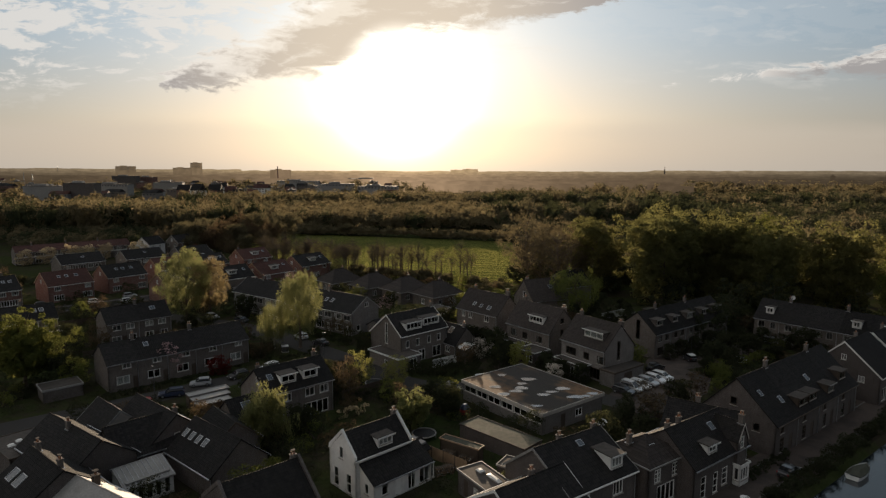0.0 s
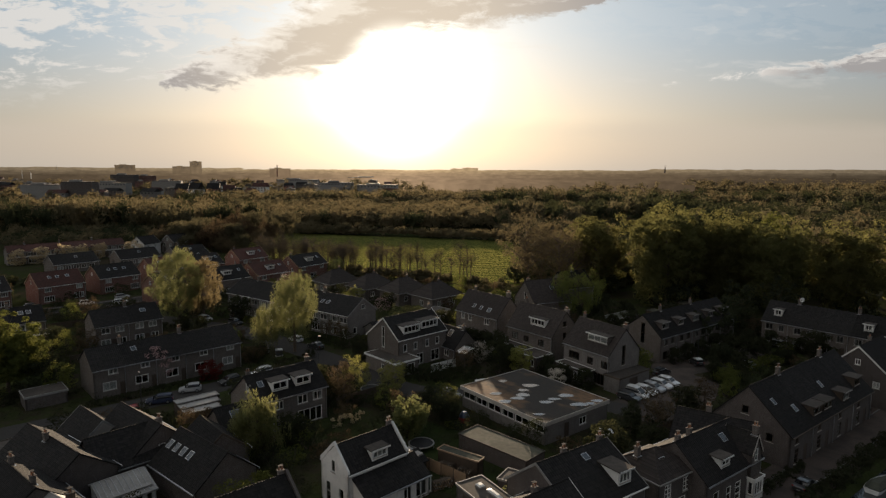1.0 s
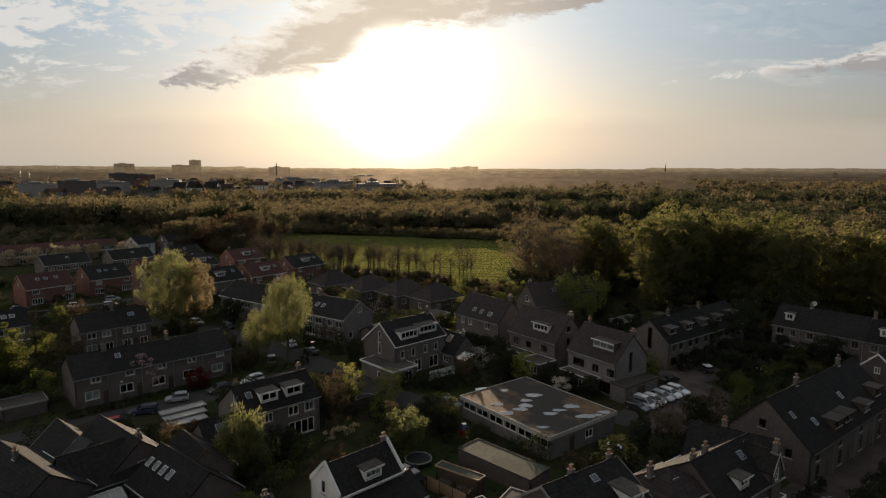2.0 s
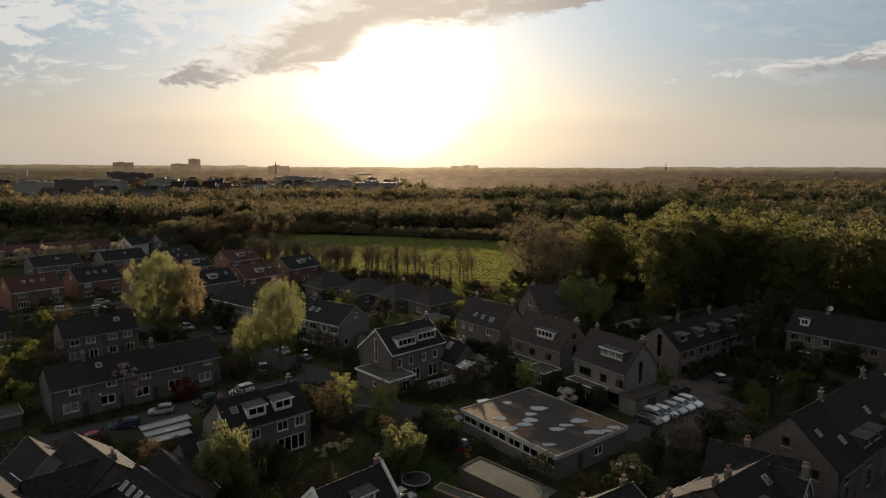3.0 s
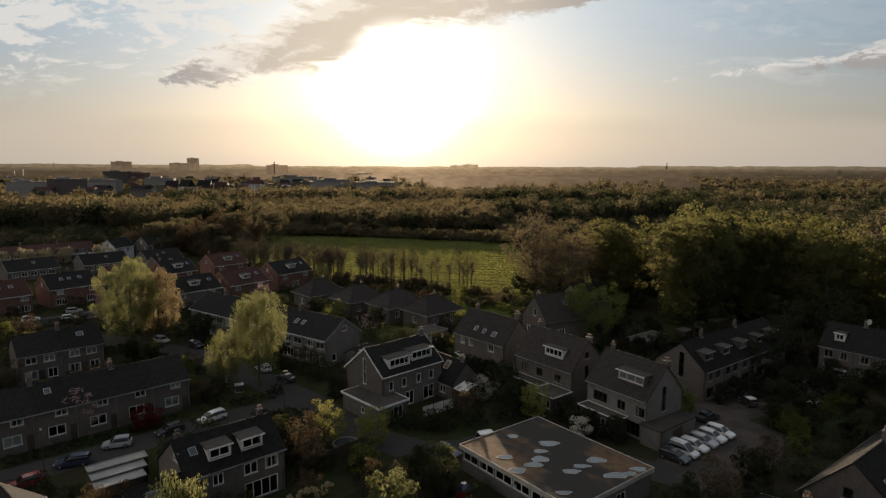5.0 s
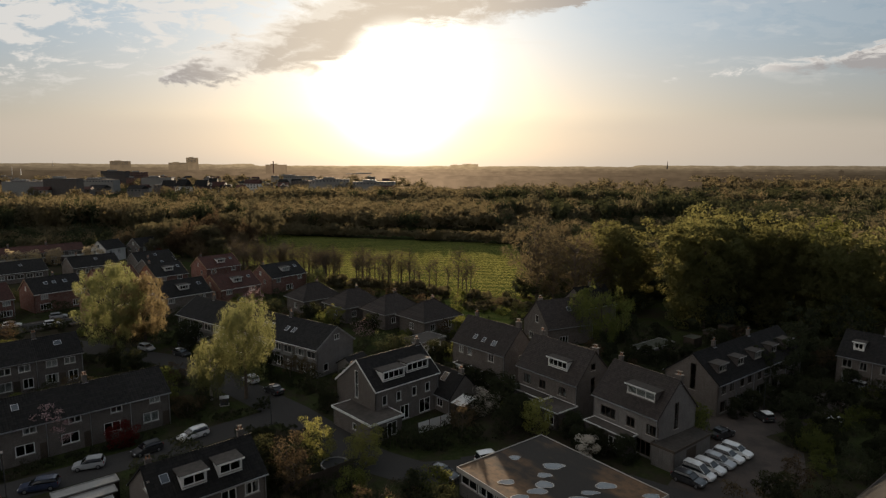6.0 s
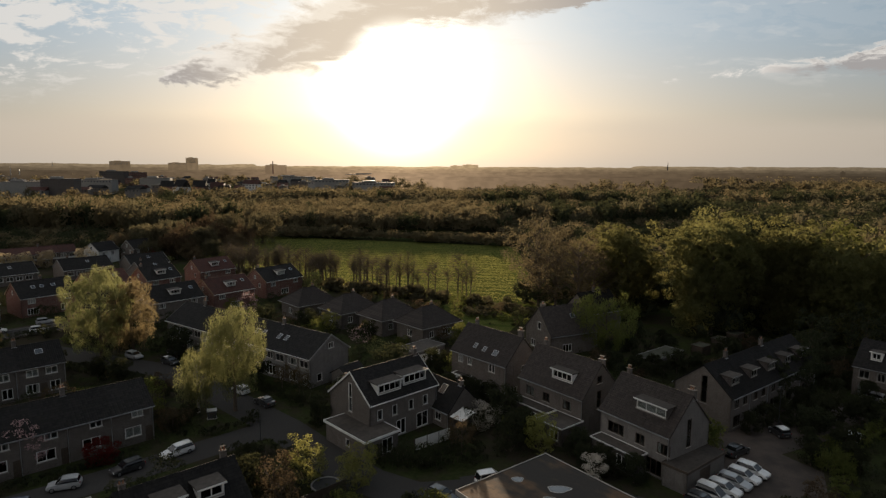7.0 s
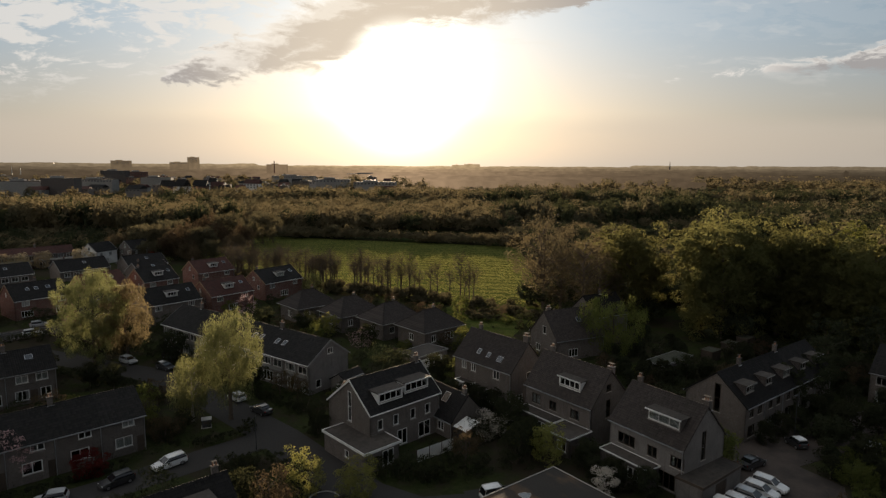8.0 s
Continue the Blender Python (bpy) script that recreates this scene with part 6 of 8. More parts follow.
for k in range(3):
    flat_box("carport", "flat grey carport roof in a strip beside the street", "carport", (-39.5 + 1.35 * k, 92.6 - 1.65 * k), 40, 6.4 - 0.6 * k, 1.75, 2.4 - 0.14 * k, DARK_WOOD, fascia=GREY_PANEL, top=GREY_PANEL, lid=0.12, over=0.05)

# red brick houses at the far side
for x, y, a, length, red in ((-114.5, 172.8, 40, 13, True), (-105.2, 186.6, 41, 13, False), (-96.2, 201, 42, 12, True), (-81, 172.5, 43, 11, False), (-124, 164, 40, 8, False)):
    gable_house("house", "red brick semi-detached house with white windows" if red else "red brick house under a dark tiled roof", "house", (x, y), a + 11, length - 1, 5.3, 4.8, 8.3, 5.0, 5.0, BRICK_RED, TILE_RED if red else TILE_DARK,
                {"R": [(2.4, 3.3, 1.7, 1.2, "w3"), (length - 2.6, 3.3, 1.7, 1.2, "w3"), (2.6, 0.6, 2.6, 1.6, "w4"), (length - 2.8, 0.6, 2.6, 1.6, "w4")], "A": [(0, 5.2, 1, 1.1, "w2")]}, (),
                [("R", length * 0.3, 6.9, 0.7, 0.9), ("R", length * 0.45, 6.9, 0.7, 0.9), ("R", length * 0.65, 6.9, 0.8, 0.9)], [(length * 0.5, 0.2, 0.8)], barge=TAN_WOOD, group="far houses")
for x, y, a, length, mat in ((-76.1, 225.6, 43, 12, BRICK_RED), (-85.6, 211, 45, 10, BRICK_RED), (-60, 193, 43, 12, BRICK_RED), (-51.5, 209.8, 46, 13, BRICK_RED), (-70.6, 182.4, 41, 13, BRICK_BROWN)):
    gable_house("house", "red brick house with a pale dormer and tiled roof", "house", (x, y), a + 7, length, 5.2, 4.6, 8.2, 5.0, 5.0, mat, TILE_RED if y > 224 or x == -60 else TILE_DARK,
                {"R": [(2.4, 3.3, 1.7, 1.2, "w3"), (length - 2.6, 3.3, 1.7, 1.2, "w3"), (length / 2, 0.6, 2.6, 1.6, "w4")], "A": [(0, 5.2, 1, 1.1, "w2"), (-2, 2.9, 1, 1.2, "w1")]},
                [("R", length * 0.5, 2.6, 6.0, 1.2, 3)], [("R", length * 0.85, 6.9, 0.7, 0.9)], [(length * 0.1, 0.2, 0.8)], barge=TAN_WOOD, group="far houses")
for x, y in ((-31.5, 188.5), (-20, 181), (-10, 175), (-0.8, 168.5)):
    hip_house("bungalow", "brown brick bungalow under a broad hipped roof", "house", (x, y), 42, 10.4, 9.0, 7.2, 3.7, BRICK_BROWN, TILE_BROWN,
              {"R": [(-2.8, 1.3, 1.3, 1.5, "w2"), (1.6, 1.2, 2.4, 1.6, "w3")], "A": [(0, 1.2, 1.5, 1.5, "w2")]}, [(1.5, 0.6, 0.8)], [("R", 1.4, 5.6, 0.9, 0.9)], 0.6, "bungalows", 1.6)
flat_box("garage", "pair of white garage doors under a flat roof", "garage", (-2.6, 148.0), 47, 8.0, 5.0, 2.9, BRICK_BROWN, {"R": [(2, 0.05, 2.4, 2.1, "white_door"), (5.4, 0.05, 2.4, 2.1, "white_door")]}, fascia=GREY_PANEL)
for k, (x, y) in enumerate(((-131, 267), (-122, 276))):
    gable_house("house", "brick house with a dark roof beside the wood" if k else "white rendered house with a pointed gable at the wood", "house", (x, y), 62 if k else 70, 9, 4, 4, 8.0, 5, 5, BRICK_BROWN if k else RENDER_WHITE, TILE_DARK,
                {"A": [(0, 5.2, 1.2, 1.4, "w2"), (-2.1, 2.9, 1.4, 1.4, "w2"), (2.1, 2.9, 1.4, 1.4, "w2"), (-1.9, 0.4, 2.0, 1.7, "w3"), (2.0, 0.2, 1.1, 2.1, "door")], "R": [(2, 3, 1.2, 1.4, "w2"), (6, 3, 1.2, 1.4, "w2"), (4, 0.6, 2.4, 1.6, "w3")]}, barge=GREY_PANEL)
terrace("far brick terraced house with wide white windows, dull red roof", (-169, 240), 44, 7, 6, row_pattern(7, 6, [(1.5, 2.9, 2.0, 1.7, "w2"), (4.3, 2.9, 2.0, 1.7, "w2")], [(1.6, 0.4, 2.2, 1.9, "w2"), (4.5, 0, 1.0, 2.1, "door")], stack=0.3),
        "far terrace", wr=4.2, wl=4.2, zr=7.4, zer=5.2, wall=BRICK_BROWN, roof_mat=TILE_RED, band=WHITE)
for x, y, a, length in ((-141, 222, 50, 15), (-124.5, 236, 49, 15), (-108, 247, 48, 13), (-97, 232, 52, 10)):
    gable_house("house", "low dark-roofed brick house with a band of windows", "house", (x, y), a, length, 5.4, 5.2, 6.4, 3.4, 3.4, BRICK_BROWN, TILE_DARK,
                {"R": [(2.0 + 2.6 * k, 1.3, 2.0, 1.3, "w2") for k in range(int(length / 2.7))]}, (), [("R", length * 0.55, 5.2, 0.8, 0.9)], [(length * 0.2, 0.2, 0.7)], barge=GREY_PANEL, group="far houses")


# ---- meadow grass, hedges, bushes ----
def grass_tufts():
    rng = np.random.default_rng(77)
    pts = []
    while len(pts) < 90000:
        x, y = rng.uniform(-128, 38), rng.uniform(203, 372)
        if inside(x, y, [(-126, 370), (37, 321), (29.5, 204), (6, 205), (-22, 217), (-52, 239), (-94, 286)]):
            if rng.random() < 0.62 + 0.3 * math.sin(1.15 * (0.98 * y + 0.2 * x)) + 0.4 * noise.noise((x / 14, y / 9, 3.0)):
                pts.append((x, y))
    p = np.array(pts)
    n = len(p)
    a = rng.uniform(0, math.pi, n)
    w, h = rng.uniform(0.10, 0.26, n), rng.uniform(0.08, 0.17, n)
    dx, dy = np.cos(a) * w, np.sin(a) * w
    lean = rng.normal(size=(n, 2)) * 0.1
    base = np.full(n, 0.04)
    v = np.stack([np.stack([p[:, 0] - dx, p[:, 1] - dy, base], 1), np.stack([p[:, 0] + dx, p[:, 1] + dy, base], 1),
                  np.stack([p[:, 0] + dx * 0.7 + lean[:, 0], p[:, 1] + dy * 0.7 + lean[:, 1], h], 1), np.stack([p[:, 0] - dx * 0.7 + lean[:, 0], p[:, 1] - dy * 0.7 + lean[:, 1], h], 1)], 1).reshape(-1, 3)
    tagged(link("meadow_grass", raw_mesh("meadow_grass", v, np.arange(4 * n).reshape(-1, 4), GRASS), None), "fresh green meadow grass glowing against the light", "grass", kind="stuff")


GRASS = leaf_material("grass_blade", (0.085, 0.105, 0.028, 1), (0.13, 0.145, 0.045, 1), 0.66, (0.46, 0.42, 0.13, 1))
grass_tufts()


def bush(seed, h, r, mat, label, category="bush", per=34, clumps=22, leaf=0.21, name="bush", m=None):
    """A rounded shrub of many leaves on a few stems."""
    rng = np.random.default_rng(seed)
    ob = thing(name, label, category, m or Matrix.Identity(4))
    c = crown_centres(rng, int(clumps * 1.7), h, 0.15, r, "round")
    c[:, 2] = np.maximum(c[:, 2], 0.2)
    bm = bmesh.new()
    for q in c[:7]:
        tube(bm, (q[0] * 0.15, q[1] * 0.15, 0), q, 0.05, 0.015, 4)
    part("stem", bm, BARK, ob)
    v, f = leaf_cloud(rng, c, int(per * 0.85), r * 0.42, leaf)
    v[:, 2] = np.maximum(v[:, 2], 0.04)
    link("foliage", raw_mesh("foliage", *thirds(v), mat), ob)
    return ob


def hedge(label, path, w, h, mat=None, seed=1):
    """A clipped hedge along a line: a dense crowd of leaves with ragged faces over a twiggy core."""
    rng = np.random.default_rng(seed)
    ob = thing("hedge", label, "hedge", pose(path[0][0], path[0][1], 0))
    pts, core = [], bmesh.new()
    o = Vector(path[0])
    for a, b in zip(path, path[1:]):
        a, b = Vector(a) - o, Vector(b) - o
        d = (b - a).length
        way = (b - a).normalized()
        side = Vector((-way.y, way.x))
        k = int(d * 7 * max(1.0, w / 1.6))
        for _ in range(k):
            q = a + way * rng.uniform(0, d) + side * rng.uniform(-w / 2, w / 2)
            pts.append((q.x, q.y, rng.uniform(0.15, h) if rng.random() < 0.6 else h * rng.uniform(0.85, 1.0)))
        for i in range(max(1, int(d / 0.6))):
            q = a + way * (i + 0.5) * 0.6
            tube(core, (q.x, q.y, 0), (q.x + rng.normal() * 0.1, q.y + rng.normal() * 0.1, h * 0.8), 0.03, 0.01, 4)
    tagged(part("stem", core, BARK, ob), kind="stuff")
    v, f = leaf_cloud(rng, pts, 22, 0.42, 0.24)
    v[:, 2] = np.maximum(v[:, 2], 0.03)
    link("foliage", raw_mesh("foliage", *thirds(v), mat or LEAF_DARK), ob)
    return ob


hedge("dark clipped hedge round the garden of the dormer house", [(-7.6, 115.2), (-7.0, 112.0), (-3.6, 109.0), (2.4, 109.4), (7.4, 112.2)], 3.0, 2.1, seed=2)
hedge("dark clipped hedge beside the street corner", [(-16.8, 121.8), (-15.2, 124.5)], 2.4, 2.2, seed=3)
hedge("low dark hedge round the birch bed", [(-32.5, 117.6), (-29.9, 118.4), (-25.4, 121.8), (-26.4, 124.6)], 1.6, 1.1, seed=4)
hedge("low dark hedge round the birch bed", [(-34, 117.8), (-37.5, 121.5), (-35, 126)], 1.4, 0.9, seed=5)
hedge("dark hedge in front of the pale terrace", [(-20, 129.5), (-29, 136.5)], 1.6, 1.1, seed=6)
hedge("low hedge beside the willow verge", [(-68, 146), (-58, 143.2), (-50, 139.5), (-42, 133)], 2.2, 1.2, seed=7)
hedge("garden hedge along the white house plot", [(-19, 93), (-12, 98), (-5, 94)], 1.6, 1.8, seed=8)
hedge("dark hedge by the low hall", [(16.5, 106.2), (24, 98.5)], 1.6, 1.8, seed=9)
hedge("hedge round the island of the court", [(52.5, 121.5), (57, 120.5), (61, 124), (57, 126.5), (52.5, 121.5)], 2.4, 1.0, seed=10)
hedge("hedge edging the parking court", [(48, 101), (53, 109), (58, 114.5), (68, 121)], 2.6, 1.6, LEAF_GREEN, seed=11)
hedge("front garden hedge of the brick terrace", [(-55.5, 96.5), (-46, 105), (-38, 112.5)], 1.0, 1.0, seed=12)
hedge("hedge beside the far street", [(-112, 152.5), (-94, 163.5), (-84, 171.5)], 2.0, 1.2, seed=13)
hedge("dark hedge beneath the canal houses", [(38, 70.8), (47, 77.5)], 1.2, 0.9, seed=14)
hedge("broad dark hedge round a corner garden", [(-26.0, 111.0), (-23.8, 112.4), (-19.8, 112.8), (-16.6, 111.2), (-14.4, 108.4)], 2.6, 1.5, seed=16)
hedge("dark hedge dividing a corner garden", [(-24.6, 107.6), (-20.6, 108.6), (-18.0, 106.4)], 1.8, 1.3, seed=17)
hedge("white flowering hedge in a garden", [(-15.5, 89.0), (-11.3, 91.8)], 0.5, 1.5, BLOSSOM_TAN, seed=15)

bush(101, 5.6, 2.3, LEAF_LIME, "yellow-green round garden tree", "tree", 60, 40, 0.22, "garden_tree", turn(-14.3, 105.6))
bush(102, 5.8, 2.1, LEAF_LIME, "yellow-green round garden tree", "tree", 60, 40, 0.22, "garden_tree", turn(-7.8, 104.4))
bush(103, 5.2, 2.1, LEAF_LIME, "round pale green garden tree beside a hedge", "tree", 70, 44, 0.2, "garden_tree", turn(15.5, 113.4))
bush(104, 3.6, 2.3, BLOSSOM, "white flowering shrub in full blossom", "shrub", 80, 30, 0.18, "shrub", turn(8.4, 121.6))
bush(105, 3.8, 1.5, BLOSSOM, "small white blossoming tree beside the hall", "tree", 80, 26, 0.17, "blossom_tree", turn(20.8, 106.0))
bush(106, 5.0, 1.9, LEAF_LIME, "yellow flowering tree among bungalows", "tree", 50, 34, 0.24, "garden_tree", turn(-23.2, 172.5))
bush(107, 4.0, 2.6, BLOSSOM_PINK, "pale blossoming shrub by the bungalows", "shrub", 22, 30, 0.16, "shrub", turn(-15.0, 163.5))
bush(108, 4.2, 2.4, LEAF_YELLOW, "pale green shrub behind the terrace", "shrub", 32, 30, 0.18, "shrub", turn(-9.8, 153.0))
bush(109, 6.5, 3.2, LEAF_YELLOW, "bright yellow-green tree near the meadow", "tree", 50, 40, 0.28, "garden_tree", turn(-36, 215))
bush(110, 3.6, 1.8, LEAF_RED, "red-leaved garden shrub before the terrace", "shrub", 80, 34, 0.18, "shrub", turn(-41.0, 109.6))
bush(111, 6.4, 2.1, BLOSSOM_PINK, "pink blossoming magnolia before the terrace", "tree", 60, 36, 0.2, "magnolia_tree", turn(-49.6, 108.4))
bush(112, 3.6, 2.6, LEAF_BROWN, "orange-brown budding shrub by the lawn", "shrub", 40, 30, 0.17, "shrub", turn(-1.9, 93.4))
bush(113, 3.2, 2.0, LEAF_YELLOW, "yellow-green bush beside an annex", "bush", 60, 30, 0.16, "bush", turn(8.4, 65.9))
bush(114, 5.5, 1.3, LEAF_DARK, "dark columnar conifer beside the parking court", "tree", 90, 40, 0.18, "conifer", turn(27.6, 86.6))
bush(115, 6.0, 1.9, LEAF_DARK, "dark dense conifer in a garden", "tree", 90, 44, 0.2, "conifer", turn(11.2, 113.8))
bush(120, 5.2, 1.7, LEAF_DARK, "dark bushy shrub at the corner of the dormer house", "shrub", 70, 40, 0.19, "shrub", turn(-15.6, 122.2))
bush(121, 2.6, 1.7, LEAF_DARK, "low dark shrub in a corner garden", "shrub", 50, 34, 0.17, "shrub", turn(-22.4, 109.6))
bush(116, 3.2, 2.2, LEAF_BROWN, "brown-leaved hedge shrub at the terrace end", "shrub", 60, 30, 0.16, "shrub", turn(-36.6, 119.8))
bush(117, 7.0, 2.2, BLOSSOM_PINK, "tall pink blossoming tree behind the pale terrace", "tree", 14, 34, 0.2, "blossom_tree", turn(-46.0, 186))
bush(118, 5.0, 3.2, LEAF_RED, "dark red-leaved tree behind the far houses", "tree", 60, 30, 0.3, "red_tree", turn(-109, 268))
bush(119, 3.4, 2.4, LEAF_YELLOW, "yellow-green shrub beside the red tree", "shrub", 40, 30, 0.25, "shrub", turn(-102.5, 266))
tree("willow_tree", "broad pale willow in shade behind the brick houses", "tree", 61, 13.0, 2.0, 6.2, LEAF_GREEN, BARK, 120, 70, 0.3, "round", 1.6, 1.5, 16, 0.3, m=turn(35.8, 157))
bush(162, 2.6, 2.4, LEAF_GREEN, "low green bush beside the parked cars", "bush", 70, 34, 0.2, "bush", turn(51.5, 109.0))
for k, (x, y, h, r) in enumerate(((56, 130.5, 8, 3.2), (62, 134.5, 9, 3.4), (67.5, 140, 10, 3.8), (52.5, 135, 7.5, 3.0), (59.5, 122.5, 5, 2.2), (55.5, 119.5, 4, 2.0), (64, 122, 4.5, 2.2), (63, 104, 5, 2.4), (57, 99.5, 5, 2.2), (72, 148, 12, 4.2), (84, 150, 13, 4.5))):
    tree("garden_tree", "dark bushy tree in shade round the court", "tree", 300 + k, h, h * 0.16, r, LEAF_DARK, BARK, 50, 50, 0.28, "round", 0, 1.0, 10, 0.16, m=turn(x, y), core=4, group="court trees")
for k, (x, y) in enumerate(((-163, 238), (-157.5, 243), (-151.5, 248.5), (-147, 252.5), (-142, 256.5), (-129.5, 260))):
    bush(130 + k, 6.0 + (k % 3) * 0.7, 2.7 + (k % 2) * 0.4, BLOSSOM_TAN, "pale blossoming street tree at the far terrace", "tree", 56, 40, 0.32, "blossom_tree", turn(x, y))

# the many dark garden shrubs
LANES = [([(-120, 152), (-99, 165), (-88, 176), (-72, 190)], 4.6), ([(-66, 84), (-52, 95), (-38, 106.5), (-27, 116.5), (-22, 121)], 4.4),
         ([(-84, 160), (-62, 150.5), (-50, 146), (-36, 135), (-21, 121), (-13.5, 112.5), (-7, 106), (-1, 102.6), (6, 103.4)], 4.6), ([(5, 104.6), (14, 108), (24, 100.5), (30, 96)], 3.8),
         ([tuple(CANAL + CANAL_DIR * d - CANAL_OUT * 3.4) for d in (-80, 80)], 6.0)]
COURT = [(26, 96), (33, 90.5), (46, 100.5), (50, 108), (47.5, 113), (56, 117), (67, 125), (73, 133), (60, 128), (48, 131), (43, 121), (38, 112)]


def clear(x, y, r):
    for inv, x0, x1, y0, y1 in FOOT:
        q = inv @ Vector((x, y, 0))
        if x0 - r < q.x < x1 + r and y0 - r < q.y < y1 + r:
            return False
    for path, w in LANES:
        for a, b in zip(path, path[1:]):
            a, b, c = Vector(a), Vector(b), Vector((x, y))
            k = max(0.0, min(1.0, (c - a).dot(b - a) / (b - a).length_squared))
            if (a + (b - a) * k - c).length < w + r * 0.6:
                return False
    return not inside(x, y, COURT) and not inside(x, y, FIELD)


protos = [bush(200, 2.2, 1.6, LEAF_DARK, "dark rounded garden shrub", m=turn(-18, 100)), bush(201, 3.2, 1.7, LEAF_DARK, "dark leafy garden shrub", m=turn(-9, 99)),
          bush(202, 1.6, 1.5, LEAF_GREEN, "low green garden shrub", m=turn(-19, 85)), bush(203, 2.6, 1.6, LEAF_BROWN, "brown budding garden shrub", "bush", 34, m=turn(-13, 82)),
          bush(204, 4.4, 1.9, LEAF_GREEN, "tall green garden shrub", "bush", 36, 30, 0.25, m=turn(-8, 96))]
rng = random.Random(11)
count, placed = 0, []
for _ in range(6000):
    if count >= 286:
        break
    y = rng.uniform(60, 205)
    x = rng.uniform(-0.75, 0.7) * y * (0.9 if y > 120 else 1)
    if (-18 < x < 6 and y < 76) or (Vector((x, y)) - CANAL).dot(CANAL_OUT) > -1.5 or (x > 34 and y > 175 - 0.5 * (x - 34)):
        continue
    if clear(x, y, 1.5) and all((x - a) ** 2 + (y - b) ** 2 > 5 for a, b in placed):
        placed.append((x, y))
        plant(rng.choice((protos[0], protos[0], protos[1], protos[1], protos[2], protos[3], protos[4])), x, y, rng.uniform(0.75, 1.3))
        count += 1


def undergrowth():
    """Tangled low plants that fill the gardens between houses, streets and lawns."""
    rng = np.random.default_rng(91)
    spots = []
    while len(spots) < 3600:
        y = rng.uniform(58, 200)
        x = rng.uniform(-0.78, 0.72) * y
        if noise.noise((x / 7, y / 7, 4.0)) < -0.22 or (Vector((x, y)) - CANAL).dot(CANAL_OUT) > -8 or (x > 34 and y > 178 - 0.5 * (x - 34)):
            continue
        if clear(x, y, 0.5):
            spots.append((x, y, rng.uniform(0.1, 0.9)))
    v, f = leaf_cloud(rng, spots, 56, rng.uniform(0.6, 1.4, len(spots)), 0.17)
    v[:, 2] = np.maximum(v[:, 2], 0.03)
    tagged(link("undergrowth", raw_mesh("undergrowth", *thirds(v), LEAF_DARK), None), "tangled dark garden plants between the houses", "garden plants", kind="stuff")


undergrowth()
planted = random.Random(29)
evergreen = tree("evergreen_tree", "dense dark evergreen in a front garden", "tree", 403, 4.6, 0.3, 1.7, LEAF_DARK, BARK, 40, 60, 0.22, "tall", 0, 0.9, 8, 0.1, m=turn(13.6, 117.0), group="garden evergreens", core=4)
for place, angle, spots in (((7.0, 142.2), -48, ((3.0, -7.5), (6.0, -6.6), (9.0, -7.4), (11.4, -6.4))), ((17.4, 129.6), -52, ((-1.5, -7.0), (3.0, -9.8), (6.0, -9.4))), ((26.9, 116.6), -55.5, ((-0.6, -7.6), (2.2, -9.4), (5.0, -9.2), (8.2, -7.4))),
                            ((41.0, 123.2), 37, ((2.0, -6.4), (6.5, -6.6), (11.5, -6.4), (17.0, -6.8), (22.0, -6.4))), ((74.6, 137.6), -50, ((3.0, -6.6), (9.0, -6.4), (15.0, -6.8)))):
    for x, y in spots:
        q = beside(place, angle, x, y)
        plant(evergreen, q[0], q[1], rng.uniform(0.55, 0.95))
for _ in range(60):
    x, y = planted.uniform(33, 74), planted.uniform(134, 172)
    if clear(x, y, 1.0) and y < 188 - 0.35 * x:
        plant(evergreen, x, y, planted.uniform(0.5, 0.85))
for _ in range(30):
    x, y = planted.uniform(46, 74), planted.uniform(104, 126)
    if clear(x, y, 1.0) and (Vector((x, y)) - CANAL).dot(CANAL_OUT) < -16:
        plant(evergreen, x, y, planted.uniform(0.4, 0.7))
dark_tree = tree("garden_tree", "dense dark green garden tree", "tree", 401, 6.5, 0.9, 2.4, LEAF_DARK, BARK, 44, 46, 0.3, "round", 0, 1.1, 10, 0.14, m=turn(-20.5, 96.5), group="garden trees", core=5)
brown_tree = tree("garden_tree", "brown budding garden tree with open twigs", "tree", 402, 6.8, 1.4, 2.2, LEAF_BROWN, BARK, 44, 26, 0.26, "round", 0, 1.0, 22, 0.13, 2, m=turn(-16.2, 99.5), group="garden trees")
rng = random.Random(17)
for _ in range(4000):
    if count >= 286 + 74:
        break
    y = rng.uniform(70, 200)
    x = rng.uniform(-0.75, 0.62) * y
    if (-20 < x < 10 and y < 84) or (Vector((x, y)) - CANAL).dot(CANAL_OUT) > -16 or (x > 34 and y > 170 - 0.5 * (x - 34)):
        continue
    if clear(x, y, 1.7) and all((x - a) ** 2 + (y - b) ** 2 > 14 for a, b in placed[286:]):
        placed.append((x, y))
        plant(dark_tree if rng.random() < 0.62 else brown_tree, x, y, rng.uniform(0.55, 1.0))
        count += 1


# ---- cars ----
def paint(name, color):
    m, n = material(name)
    p = n.put("ShaderNodeTexCoord").outputs["Object"]
    dust = n.noise(p, 3.0, 5.0)
    shade = n.mix(n.math("MULTIPLY", n.ramp(dust, 0.4, 0.75), 0.25), color, (0.2, 0.19, 0.17, 1))
    shader = n.put("ShaderNodeBsdfPrincipled", Roughness=0.28)
    n.wire(shader.inputs["Base Color"], shade)
    shader.inputs["Coat Weight"].default_value = 0.6
    n.put("ShaderNodeOutputMaterial", Surface=shader)
    return m


